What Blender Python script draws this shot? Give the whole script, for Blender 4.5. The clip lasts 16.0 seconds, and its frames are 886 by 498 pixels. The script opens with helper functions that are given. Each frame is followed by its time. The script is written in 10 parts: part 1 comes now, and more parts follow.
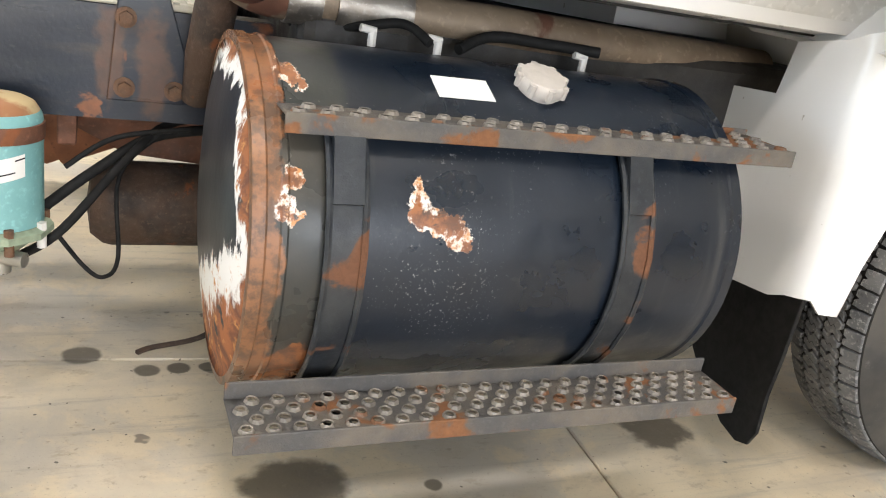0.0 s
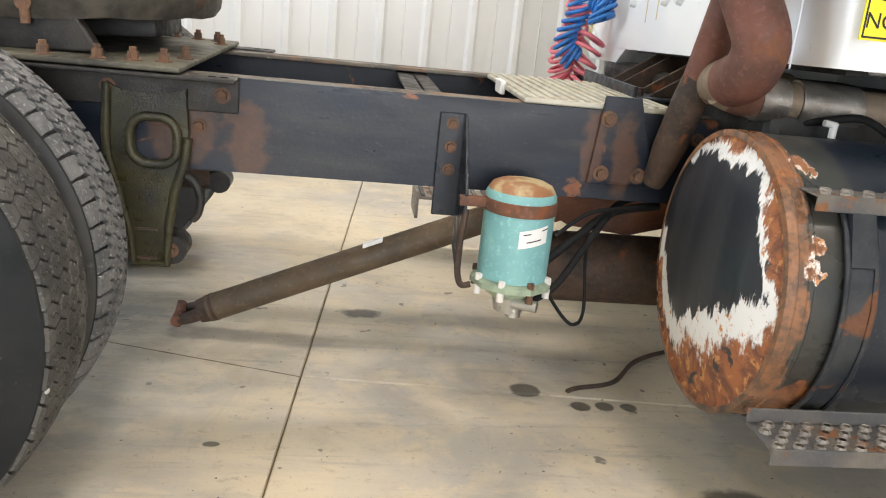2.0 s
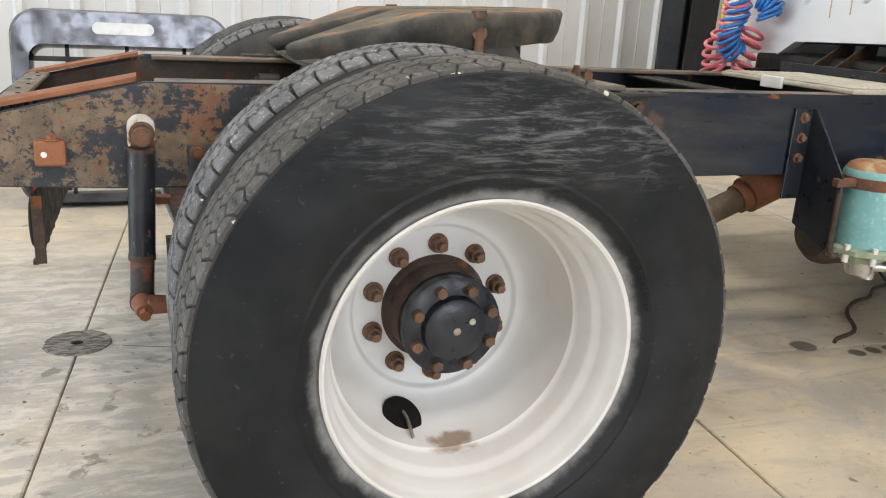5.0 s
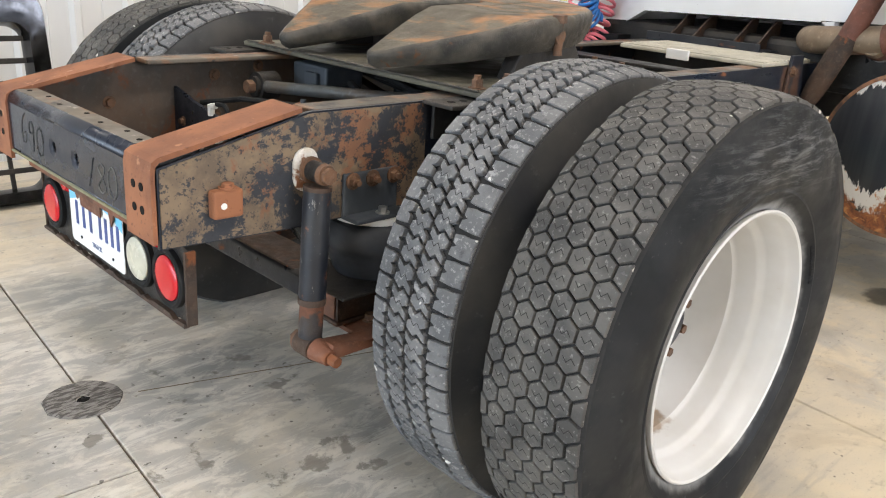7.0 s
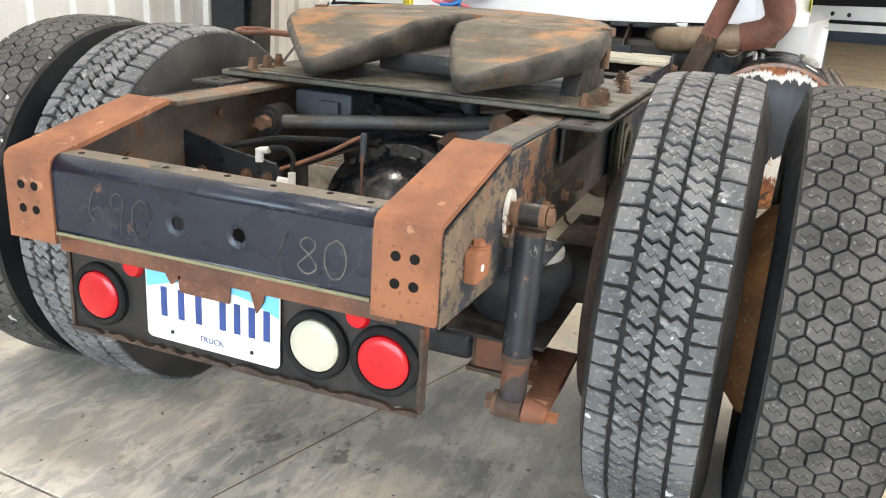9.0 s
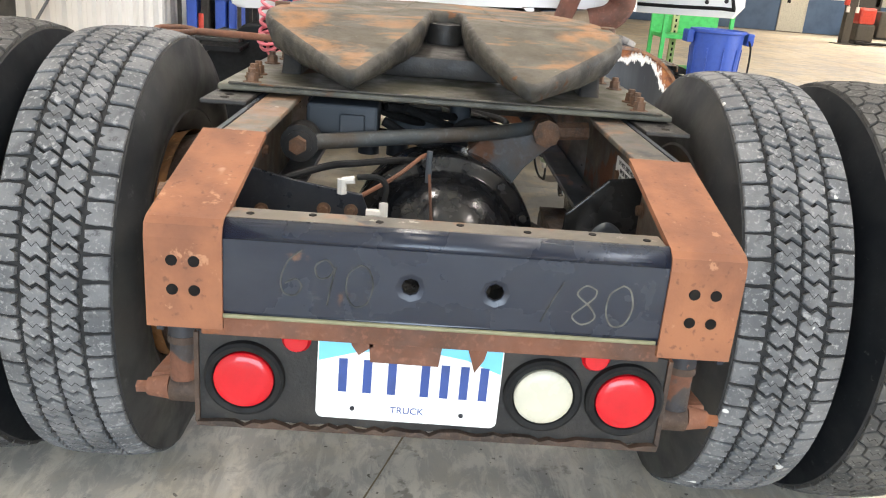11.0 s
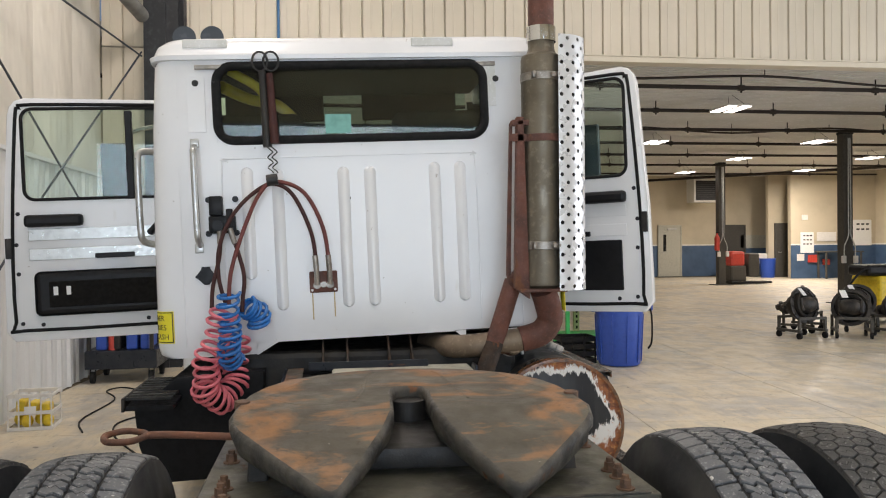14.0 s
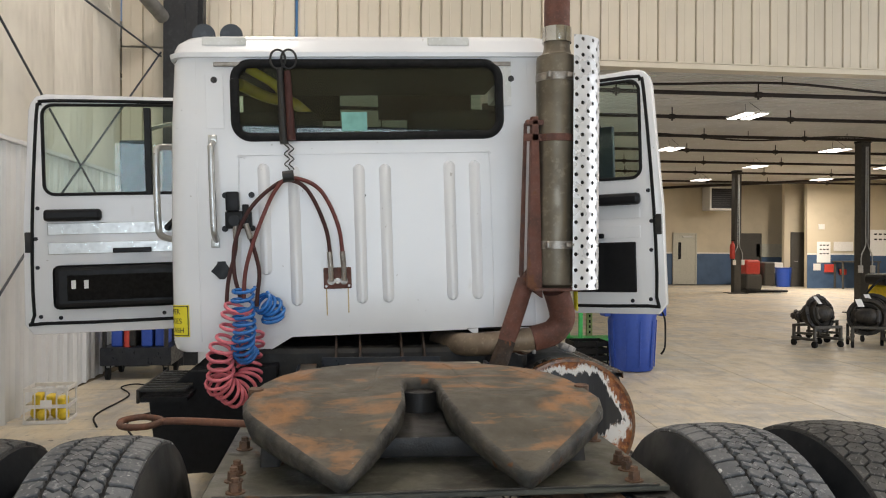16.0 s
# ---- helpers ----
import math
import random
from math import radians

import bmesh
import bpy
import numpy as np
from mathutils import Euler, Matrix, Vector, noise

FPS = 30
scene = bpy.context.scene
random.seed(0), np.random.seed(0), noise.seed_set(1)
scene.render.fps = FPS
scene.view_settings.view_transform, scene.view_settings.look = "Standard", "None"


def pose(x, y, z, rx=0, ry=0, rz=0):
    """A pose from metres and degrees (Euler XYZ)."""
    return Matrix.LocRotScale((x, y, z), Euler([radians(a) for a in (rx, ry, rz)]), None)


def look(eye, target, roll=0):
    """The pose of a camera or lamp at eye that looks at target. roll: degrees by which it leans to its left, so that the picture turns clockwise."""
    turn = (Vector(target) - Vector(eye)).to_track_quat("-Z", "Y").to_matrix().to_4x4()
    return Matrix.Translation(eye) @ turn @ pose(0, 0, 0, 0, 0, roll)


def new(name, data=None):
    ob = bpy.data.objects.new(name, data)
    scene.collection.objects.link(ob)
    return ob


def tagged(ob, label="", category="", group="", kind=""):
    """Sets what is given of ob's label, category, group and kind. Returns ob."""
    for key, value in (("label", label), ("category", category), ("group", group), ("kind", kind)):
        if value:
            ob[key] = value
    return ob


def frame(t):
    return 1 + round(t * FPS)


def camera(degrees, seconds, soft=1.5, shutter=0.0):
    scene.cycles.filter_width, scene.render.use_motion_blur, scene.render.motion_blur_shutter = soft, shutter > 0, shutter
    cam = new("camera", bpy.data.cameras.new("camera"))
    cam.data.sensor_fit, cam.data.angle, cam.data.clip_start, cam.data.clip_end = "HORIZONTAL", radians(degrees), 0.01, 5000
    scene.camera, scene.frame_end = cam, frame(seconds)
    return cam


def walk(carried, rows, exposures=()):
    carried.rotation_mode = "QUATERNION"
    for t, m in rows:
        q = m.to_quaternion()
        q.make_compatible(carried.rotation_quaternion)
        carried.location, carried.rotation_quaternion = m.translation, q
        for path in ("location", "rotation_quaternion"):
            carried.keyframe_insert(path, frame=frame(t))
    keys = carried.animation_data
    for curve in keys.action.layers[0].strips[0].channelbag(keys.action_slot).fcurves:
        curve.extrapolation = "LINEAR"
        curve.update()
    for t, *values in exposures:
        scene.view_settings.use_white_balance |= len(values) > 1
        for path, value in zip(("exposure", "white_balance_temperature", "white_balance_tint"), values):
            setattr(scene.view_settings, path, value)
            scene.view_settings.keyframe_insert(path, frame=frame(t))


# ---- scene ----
cam = camera(57.2, 16.0, soft=1.1)
PATH = [
    (0, (1.673, -2.344, 1.139), (2.468, -0.64, 0.458), 9.8),
    (0.5, (1.583, -2.436, 1.144), (2.131, -0.623, 0.499), 8.7),
    (1, (1.432, -2.525, 1.161), (1.831, -0.659, 0.562), 7.7),
    (1.5, (1.26, -2.6, 1.16), (1.551, -0.707, 0.584), 6.8),
    (2, (1.039, -2.578, 1.165), (1.291, -0.683, 0.578), 5.9),
    (2.5, (0.8, -2.579, 1.156), (1.059, -0.683, 0.572), 5.4),
    (3, (0.53, -2.629, 1.16), (0.808, -0.735, 0.583), 5.1),
    (3.5, (0.255, -2.6, 1.14), (0.588, -0.712, 0.57), 4.7),
    (4, (-0.017, -2.523, 1.157), (0.391, -0.649, 0.589), 4.3),
    (4.5, (-0.29, -2.466, 1.133), (0.255, -0.626, 0.569), 3.9),
    (5, (-0.554, -2.405, 1.122), (0.111, -0.609, 0.546), 3.2),
    (5.2, (-0.674, -2.351, 1.121), (0.05, -0.58, 0.538), 3.0),
    (7.3, (-1.646, -1.674, 1.249), (-0.205, -0.455, 0.589), 3.8),
    (7.5, (-1.715, -1.584, 1.225), (-0.213, -0.427, 0.586), 3.4),
    (8, (-1.862, -1.352, 1.211), (-0.258, -0.333, 0.586), 3.2),
    (8.5, (-1.91, -1.085, 1.216), (-0.209, -0.238, 0.591), 3.4),
    (9, (-1.979, -0.844, 1.206), (-0.204, -0.17, 0.578), 3.7),
    (9.2, (-2.013, -0.74, 1.225), (-0.212, -0.155, 0.581), 3.8),
    (11.3, (-2.008, 0.124, 1.224), (-0.116, -0.023, 0.592), 4.2),
    (11.5, (-1.965, 0.155, 1.236), (-0.072, -0.034, 0.619), 3.8),
    (11.9, (-1.897, 0.2, 1.286), (0.007, -0.058, 0.73), 3.1),
    (12, (-1.888, 0.201, 1.305), (0.019, -0.061, 0.763), 2.7),
    (12.5, (-1.878, 0.222, 1.383), (0.058, -0.06, 0.97), 1.5),
    (13, (-1.872, 0.231, 1.446), (0.088, -0.053, 1.169), 0.4),
    (13.5, (-1.888, 0.233, 1.488), (0.088, -0.05, 1.351), -0.2),
    (14, (-1.894, 0.224, 1.519), (0.086, -0.057, 1.502), -0.5),
    (14.5, (-1.899, 0.226, 1.542), (0.081, -0.049, 1.608), -0.7),
    (15, (-1.909, 0.225, 1.531), (0.07, -0.038, 1.636), -0.6),
    (15.5, (-1.898, 0.225, 1.523), (0.084, -0.029, 1.603), -0.1),
    (16, (-1.917, 0.225, 1.485), (0.068, -0.022, 1.481), 0.3),
]
walk(cam, [(t, look(eye, target, roll)) for t, eye, target, roll in PATH],
     [(0, 0.18, 6600, 15), (1.2, 0.10, 6600, 15), (2, -0.05, 6560, 15), (2.5, -0.10, 6540, 16), (4, -0.28, 6500, 16), (5, -0.28, 6500, 16), (7.5, -0.08, 6480, 17), (8, 0.02, 6480, 17), (9, 0.26, 6580, 15), (11.5, 0.25, 6540, 16), (12.5, 0.05, 6540, 16), (13.0, -0.46, 6400, 17), (13.3, -0.62, 6350, 17), (14.2, -0.98, 6530, 17), (15.3, -1.03, 6570, 16), (16, -1.05, 6570, 16)])
# ---- light ----
world = bpy.data.worlds.new("world")
scene.world = world
world.use_nodes = True
wn = world.node_tree.nodes
sky = wn.new("ShaderNodeTexSky")
sky.sky_type, sky.sun_disc, sky.sun_elevation, sky.sun_rotation = "NISHITA", False, radians(35), radians(200)
world.node_tree.links.new(sky.outputs[0], wn["Background"].inputs[0])
wn["Background"].inputs[1].default_value = 0.12


def area(name, eye, target, sx, sy, power, colour):
    lamp = bpy.data.lights.new(name, "AREA")
    lamp.shape, lamp.size, lamp.size_y, lamp.energy, lamp.color = "RECTANGLE", sx, sy, power, colour
    ob = new(name, lamp)
    ob.matrix_world = look(eye, target)
    return ob


DAY, WARM = (0.84, 0.93, 1.0), (1.0, 0.94, 0.85)
# daylight at the rear doorway; an added side fill; ceiling lights out of view
area("daylight", (-8.0, 0.0, 1.85), (0, 0.0, 1.2), 7.0, 3.3, 620, (0.72, 0.88, 1.0))
# fill lamp at a made-up side opening, lights the truck's right side
area("side_fill", (2.0, -13.8, 2.4), (2.0, 0, 1.0), 9.0, 4.4, 1050, DAY)
LAMP_PLACES = [(-3.0, -4.0), (-3.0, 1.2), (1.4, -4.0), (1.4, 1.2), (5.6, -4.0), (5.6, 1.2)]
# assumed places; each power is set to balance floor and walls
for lx, ly in LAMP_PLACES:
    area("bay_light", (lx, ly, 6.28), (lx, ly, 0), 1.2, 0.5, (125 if lx < 0 else 155 if lx < 5 else 70) if ly < 0 else (40 if lx < 0 else 110 if lx < 5 else 195), WARM)
FAR_LAMPS = [(12.3, -7.2), (17.3, -7.8), (16.9, -11.9), (21.0, -12.0), (25.8, -12.5), (24.8, -16.5), (20.6, -16.0)]
for lx, ly in FAR_LAMPS:
    area("far_light", (lx, ly, 3.9), (lx, ly, 0), 0.70, 0.40, 600 if lx > 24 and ly < -14 else 220 if ly < -14 else 78, (1.0, 0.935, 0.81))


# ---- material helper ----
class Mat:
    """A principled material put together from noises, patches and ramps in object space."""

    def __init__(self, name, rough=0.6, metal=0.0, random=0.0, world=False):
        self.m = bpy.data.materials.new(name)
        self.m.use_nodes = True
        self.t = self.m.node_tree
        self.b = self.t.nodes["Principled BSDF"]
        self.b.inputs["Roughness"].default_value = rough
        self.b.inputs["Metallic"].default_value = metal
        self.co = self.t.nodes.new("ShaderNodeNewGeometry").outputs["Position"] if world else self.t.nodes.new("ShaderNodeTexCoord").outputs["Object"]
        if random:
            info = self.t.nodes.new("ShaderNodeObjectInfo")
            self.co = self.vec("ADD", self.co, self.vec("SCALE", info.outputs["Location"], None, random))

    def link(self, a, b):
        self.t.links.new(a, b)

    def put(self, sock, v):
        if v is None:
            return
        if isinstance(v, (int, float)):
            sock.default_value = v
        elif isinstance(v, tuple):
            sock.default_value = v + (1.0,) if len(v) == 3 and len(sock.default_value) == 4 else v
        else:
            self.link(v, sock)

    def vec(self, op, a, b=None, scale=None):
        n = self.t.nodes.new("ShaderNodeVectorMath")
        n.operation = op
        self.put(n.inputs[0], a)
        self.put(n.inputs[1], b)
        if scale is not None:
            n.inputs["Scale"].default_value = scale
        return n.outputs["Value"] if op in ("LENGTH", "DISTANCE", "DOT_PRODUCT") else n.outputs["Vector"]

    def math(self, op, a, b=None):
        n = self.t.nodes.new("ShaderNodeMath")
        n.operation = op
        self.put(n.inputs[0], a)
        self.put(n.inputs[1], b)
        return n.outputs[0]

    def noise(self, scale, detail=4.0, stretch=None, dist=0.0, rough=0.55):
        n = self.t.nodes.new("ShaderNodeTexNoise")
        n.inputs["Scale"].default_value, n.inputs["Detail"].default_value = scale, detail
        n.inputs["Distortion"].default_value, n.inputs["Roughness"].default_value = dist, rough
        self.link(self.vec("MULTIPLY", self.co, stretch) if stretch else self.co, n.inputs["Vector"])
        return n.outputs["Fac"]

    def ramp(self, fac, lo, hi, a=0.0, b=1.0):
        n = self.t.nodes.new("ShaderNodeMapRange")
        n.interpolation_type = "SMOOTHSTEP"
        self.put(n.inputs[0], fac)
        for i, v in enumerate((lo, hi, a, b)):
            n.inputs[i + 1].default_value = v
        return n.outputs[0]

    def mix(self, fac, a, b):
        n = self.t.nodes.new("ShaderNodeMix")
        n.data_type = "RGBA"
        self.put(n.inputs[0], fac)
        self.put(n.inputs[6], a)
        self.put(n.inputs[7], b)
        return n.outputs[2]

    def patch(self, centre, size, edge=0.25, scale=14.0, soft=0.06):
        """1 inside a ragged blob of that half-size (metres) round the centre."""
        d = self.vec("LENGTH", self.vec("DIVIDE", self.vec("SUBTRACT", self.co, centre), size))
        d = self.math("ADD", d, self.math("MULTIPLY", self.math("SUBTRACT", self.noise(scale, 5.0), 0.5), edge * 4))
        return self.ramp(d, 1.0 + soft, 1.0 - soft)

    def bump(self, fac, strength=0.3, dist=0.004):
        n = self.t.nodes.new("ShaderNodeBump")
        n.inputs["Strength"].default_value, n.inputs["Distance"].default_value = strength, dist
        self.link(fac, n.inputs["Height"])
        self.link(n.outputs[0], self.b.inputs["Normal"])

    def done(self, colour, rough=None):
        self.put(self.b.inputs["Base Color"], colour)
        if rough is not None:
            self.put(self.b.inputs["Roughness"], rough)
        return self.m


def painted(name, base, dark, rust=None, amount=0.6, rough=0.5, metal=0.0, scale=5.0, bump=0.25, random=0.0):
    """Paint with dirt over it and, where rust is given, rust that breaks through."""
    k = Mat(name, rough, metal, random)
    k.b.inputs["Specular IOR Level"].default_value = 0.5 if max(base) > 0.12 else 0.4
    c = k.mix(k.ramp(k.noise(scale, 6.0), 0.35, 0.7), base, dark)
    c = k.mix(k.ramp(k.noise(scale * 9, 4.0), 0.52, 0.75, 0.0, 0.5), c, tuple(min(1, v * 1.5 + 0.02) for v in base))
    r = k.ramp(k.noise(scale * 3, 3.0), 0.3, 0.7, rough - 0.12, rough + 0.15)
    if rust:
        w = k.ramp(k.noise(scale * 0.8, 8.0, dist=0.4), amount, amount + 0.06)
        c = k.mix(w, c, k.mix(k.noise(scale * 8, 5.0), rust, tuple(v * 0.45 for v in rust)))
        r = k.mix(w, r, (0.85, 0.85, 0.85))
    k.bump(k.noise(scale * 22, 5.0), bump, 0.002)
    return k.done(c, r)


def plain(name, colour, rough=0.5, metal=0.0, dirt=0.25, scale=20.0):
    k = Mat(name, rough, metal)
    k.b.inputs["Specular IOR Level"].default_value = 0.5 if max(colour) > 0.12 else 0.25
    c = k.mix(k.ramp(k.noise(scale, 5.0), 0.4, 0.75, 0, 1), colour, tuple(v * (1 - dirt) for v in colour))
    k.bump(k.noise(scale * 6, 4.0), 0.12, 0.001)
    return k.done(c, k.ramp(k.noise(scale * 2, 3.0), 0.3, 0.7, max(0.02, rough - 0.08), min(1, rough + 0.1)))


def glow(name, colour, strength):
    m = bpy.data.materials.new(name)
    m.use_nodes = True
    b = m.node_tree.nodes["Principled BSDF"]
    b.inputs["Base Color"].default_value = b.inputs["Emission Color"].default_value = (*colour, 1)
    b.inputs["Emission Strength"].default_value = strength
    return m


def glass(name, colour, rough=0.0):
    m = bpy.data.materials.new(name)
    m.use_nodes = True
    b = m.node_tree.nodes["Principled BSDF"]
    b.inputs["Base Color"].default_value = (*colour, 1)
    b.inputs["Transmission Weight"].default_value = 1.0
    b.inputs["Roughness"].default_value = rough
    b.inputs["IOR"].default_value = 1.45
    return m


# ---- materials ----
RUST = (0.30, 0.105, 0.04)
k = Mat("concrete", 0.55, world=True)
c = k.mix(k.ramp(k.noise(1.1, 6.0, dist=0.4, rough=0.6), 0.40, 0.62), (0.62, 0.54, 0.40), (0.46, 0.43, 0.375))
c = k.mix(k.ramp(k.noise(4.2, 9.0, dist=0.3, rough=0.65), 0.49, 0.60, 0, 0.7), c, (0.64, 0.545, 0.39))
c = k.mix(k.ramp(k.noise(2.1, 8.0, dist=0.8, rough=0.65), 0.54, 0.64, 0, 0.35), c, (0.38, 0.32, 0.235))
c = k.mix(k.ramp(k.noise(2.6, 6.0, (0.35, 2.2, 1)), 0.53, 0.72, 0, 0.35), c, (0.28, 0.27, 0.255))
c = k.mix(k.ramp(k.noise(5.5, 8.0, (0.25, 3.0, 1), rough=0.65), 0.55, 0.68, 0, 0.42), c, (0.27, 0.26, 0.245))
c = k.mix(k.ramp(k.noise(60.0, 3.0, (0.06, 1.0, 1)), 0.66, 0.72, 0, 0.16), c, (0.25, 0.24, 0.22))
c = k.mix(k.ramp(k.noise(55.0, 3.0, (1.0, 0.07, 1)), 0.68, 0.73, 0, 0.14), c, (0.27, 0.26, 0.24))
c = k.mix(k.ramp(k.noise(38.0, 6.0), 0.62, 0.75, 0, 0.55), c, (0.22, 0.19, 0.15))
c = k.mix(k.ramp(k.noise(11.0, 2.0), 0.71, 0.74, 0, 0.8), c, (0.14, 0.12, 0.10))
c = k.mix(k.ramp(k.noise(42.0, 1.0), 0.755, 0.775, 0, 0.85), c, (0.06, 0.052, 0.045))
c = k.mix(k.ramp(k.noise(1.7, 8.0, (1, 1.6, 1), dist=0.6, rough=0.62), 0.57, 0.68, 0, 0.32), c, (0.24, 0.24, 0.235))
for px, py, sx, sy, e in [(1.653, -0.281, 0.05, 0.045, 0.1), (1.812, -0.375, 0.032, 0.03, 0.1), (1.89, -0.372, 0.03, 0.028, 0.1),
                          (1.968, -0.37, 0.026, 0.024, 0.1), (2.094, -0.9, 0.12, 0.09, 0.14), (3.117, -0.82, 0.1, 0.09, 0.22),
                          (1.135, 0.293, 0.08, 0.04, 0.3), (-0.734, 0.078, 0.032, 0.03, 0.06), (-0.43, 0.27, 0.16, 0.09, 0.3),
                          (-0.267, -0.32, 0.1, 0.07, 0.3), (-0.55, 0.1, 0.05, 0.03, 0.3), (0.74, -0.663, 0.02, 0.012, 0.2), (2.4, -0.95, 0.02, 0.02, 0.2)]:
    c = k.mix(k.math("MULTIPLY", k.patch((px, py, 0), (sx, sy, 1), e * 1.3, 16.0, 0.08 + 0.6 * e), 0.85), c, (0.062, 0.052, 0.038))
c = k.mix(k.ramp(k.noise(17.0, 9.0, (0.7, 1.2, 1), rough=0.72), 0.55, 0.66, 0, 0.45), c, (0.30, 0.255, 0.19))
c = k.mix(k.ramp(k.noise(210.0, 3.0), 0.62, 0.72, 0, 0.5), c, (0.22, 0.19, 0.15))
c = k.mix(k.ramp(k.noise(95.0, 2.0), 0.72, 0.75, 0, 0.7), c, (0.08, 0.07, 0.06))
# the slab colour is greyer in a ragged zone round the truck's rear
rear_grey = k.math("MULTIPLY", k.patch((-0.75, 0.15, 0), (1.25, 1.35, 1), 0.35, 1.6, 0.45), k.ramp(k.noise(3.2, 8.0, dist=0.5, rough=0.65), 0.30, 0.60, 0.40, 0.85))
c = k.mix(rear_grey, c, k.mix(k.ramp(k.noise(13.0, 9.0, (0.6, 1.3, 1), dist=0.5, rough=0.7), 0.44, 0.60), (0.37, 0.365, 0.35), (0.62, 0.595, 0.54)))
c = k.mix(k.math("MULTIPLY", rear_grey, k.ramp(k.noise(26.0, 3.0), 0.68, 0.72, 0, 0.8)), c, (0.10, 0.09, 0.08))
c = k.mix(k.math("MULTIPLY", rear_grey, k.ramp(k.noise(6.0, 9.0, (0.22, 2.4, 1), dist=0.3, rough=0.72), 0.54, 0.60, 0, 0.6)), c, (0.66, 0.64, 0.58))
oil = k.math("MULTIPLY", k.patch((-0.55, -0.12, 0), (0.55, 0.62, 1), 0.3, 2.0, 0.4), k.ramp(k.noise(7.0, 7.0, dist=0.3, rough=0.6), 0.59, 0.64, 0, 0.75))
c = k.mix(oil, c, (0.16, 0.145, 0.12))
c = k.mix(k.math("MULTIPLY", k.patch((-0.5, -0.1, 0), (0.8, 0.9, 1), 0.3, 2.0, 0.4), k.ramp(k.noise(34.0, 2.0), 0.70, 0.73, 0, 0.85)), c, (0.09, 0.08, 0.065))
k.bump(k.noise(70.0, 6.0), 0.22, 0.003)
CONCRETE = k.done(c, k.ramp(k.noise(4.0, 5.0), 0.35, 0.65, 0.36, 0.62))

JOINT = plain("joint_filler", (0.20, 0.155, 0.10), 0.9)
k = Mat("white_liner_panel", 0.4)
c = k.mix(k.ramp(k.noise(0.9, 4.0), 0.35, 0.7), (0.66, 0.665, 0.66), (0.60, 0.605, 0.595))
c = k.mix(k.ramp(k.noise(3.0, 6.0, (2.5, 1, 0.25)), 0.55, 0.75, 0, 0.35), c, (0.50, 0.495, 0.47))
k.bump(k.noise(6.0, 3.0), 0.04, 0.004)
LINER = k.done(c, k.ramp(k.noise(2.0, 4.0), 0.35, 0.65, 0.32, 0.5))
k = Mat("beige_liner_panel", 0.42)
c = k.mix(k.ramp(k.noise(0.8, 4.0), 0.35, 0.7), (0.74, 0.675, 0.55), (0.69, 0.63, 0.515))
c = k.mix(k.ramp(k.noise(2.5, 5.0, (1, 2.5, 0.2)), 0.55, 0.75, 0, 0.3), c, (0.60, 0.54, 0.43))
BEIGE_LINER = k.done(c, k.ramp(k.noise(2.0, 4.0), 0.35, 0.65, 0.35, 0.5))
k = Mat("vinyl_insulation", 0.5)
k.bump(k.noise(1.6, 3.0, (1, 1, 0.35)), 0.9, 0.12)
VINYL = k.done(k.mix(k.ramp(k.noise(1.2, 4.0), 0.35, 0.7), (0.74, 0.70, 0.61), (0.66, 0.62, 0.54)))
BEIGE_WALL = plain("beige_painted_block", (0.56, 0.49, 0.36), 0.7, dirt=0.12, scale=1.2)
BLUE_WALL = plain("blue_wainscot_paint", (0.055, 0.105, 0.19), 0.55, dirt=0.2, scale=2.0)
WHITE_CEIL = painted("white_deck", (0.80, 0.78, 0.73), (0.74, 0.72, 0.67), rough=0.5, scale=1.0, bump=0.05)
STEEL_GREY = painted("grey_steel_primer", (0.055, 0.065, 0.078), (0.04, 0.048, 0.056), rough=0.5, scale=2.0)
COLUMN_DARK = painted("dark_column_primer", (0.022, 0.025, 0.029), (0.016, 0.018, 0.021), rough=0.5, scale=2.0)
BLACK_PIPE = plain("black_pipe", (0.035, 0.027, 0.022), 0.5)
PIPE_GREY = plain("grey_pipe_wrap", (0.20, 0.195, 0.18), 0.5, dirt=0.3, scale=5.0)
BLUE_PIPE = plain("blue_air_pipe", (0.05, 0.19, 0.42), 0.35)

k = Mat("frame_paint", 0.5)
k.b.inputs["Specular IOR Level"].default_value = 0.4
c = k.mix(k.ramp(k.noise(2.4, 6.0, (1, 1, 2.5)), 0.35, 0.68), (0.008, 0.014, 0.026), (0.020, 0.023, 0.030))
c = k.mix(k.ramp(k.noise(5.0, 6.0, (0.5, 1, 3)), 0.58, 0.78, 0, 0.45), c, (0.10, 0.072, 0.048))
c = k.mix(k.ramp(k.noise(7.5, 8.0, dist=0.5), 0.63, 0.68), c, k.mix(k.noise(40.0), RUST, (0.12, 0.05, 0.025)))
for px, pz, sx, sz in [(1.70, 0.80, 0.03, 0.10), (1.79, 0.80, 0.035, 0.11), (0.78, 0.76, 0.05, 0.11), (0.6, 0.8, 0.09, 0.1)]:
    c = k.mix(k.math("MULTIPLY", k.patch((px, -0.44, pz), (sx, 0.2, sz), 0.6, 17.0, 0.3), 0.6), c, k.mix(k.noise(30.0, 5.0), (0.20, 0.09, 0.045), (0.07, 0.045, 0.03)))
# a grey film mixed into the paint colour for the rail's sheen
c = k.mix(k.ramp(k.noise(6.0, 8.0, (0.35, 1, 1.6), dist=0.4, rough=0.66), 0.50, 0.70, 0, 0.3), c, (0.060, 0.060, 0.056))
c = k.mix(k.ramp(k.noise(120.0, 6.0, (0.5, 1, 1)), 0.60, 0.72, 0, 0.18), c, (0.12, 0.11, 0.09))
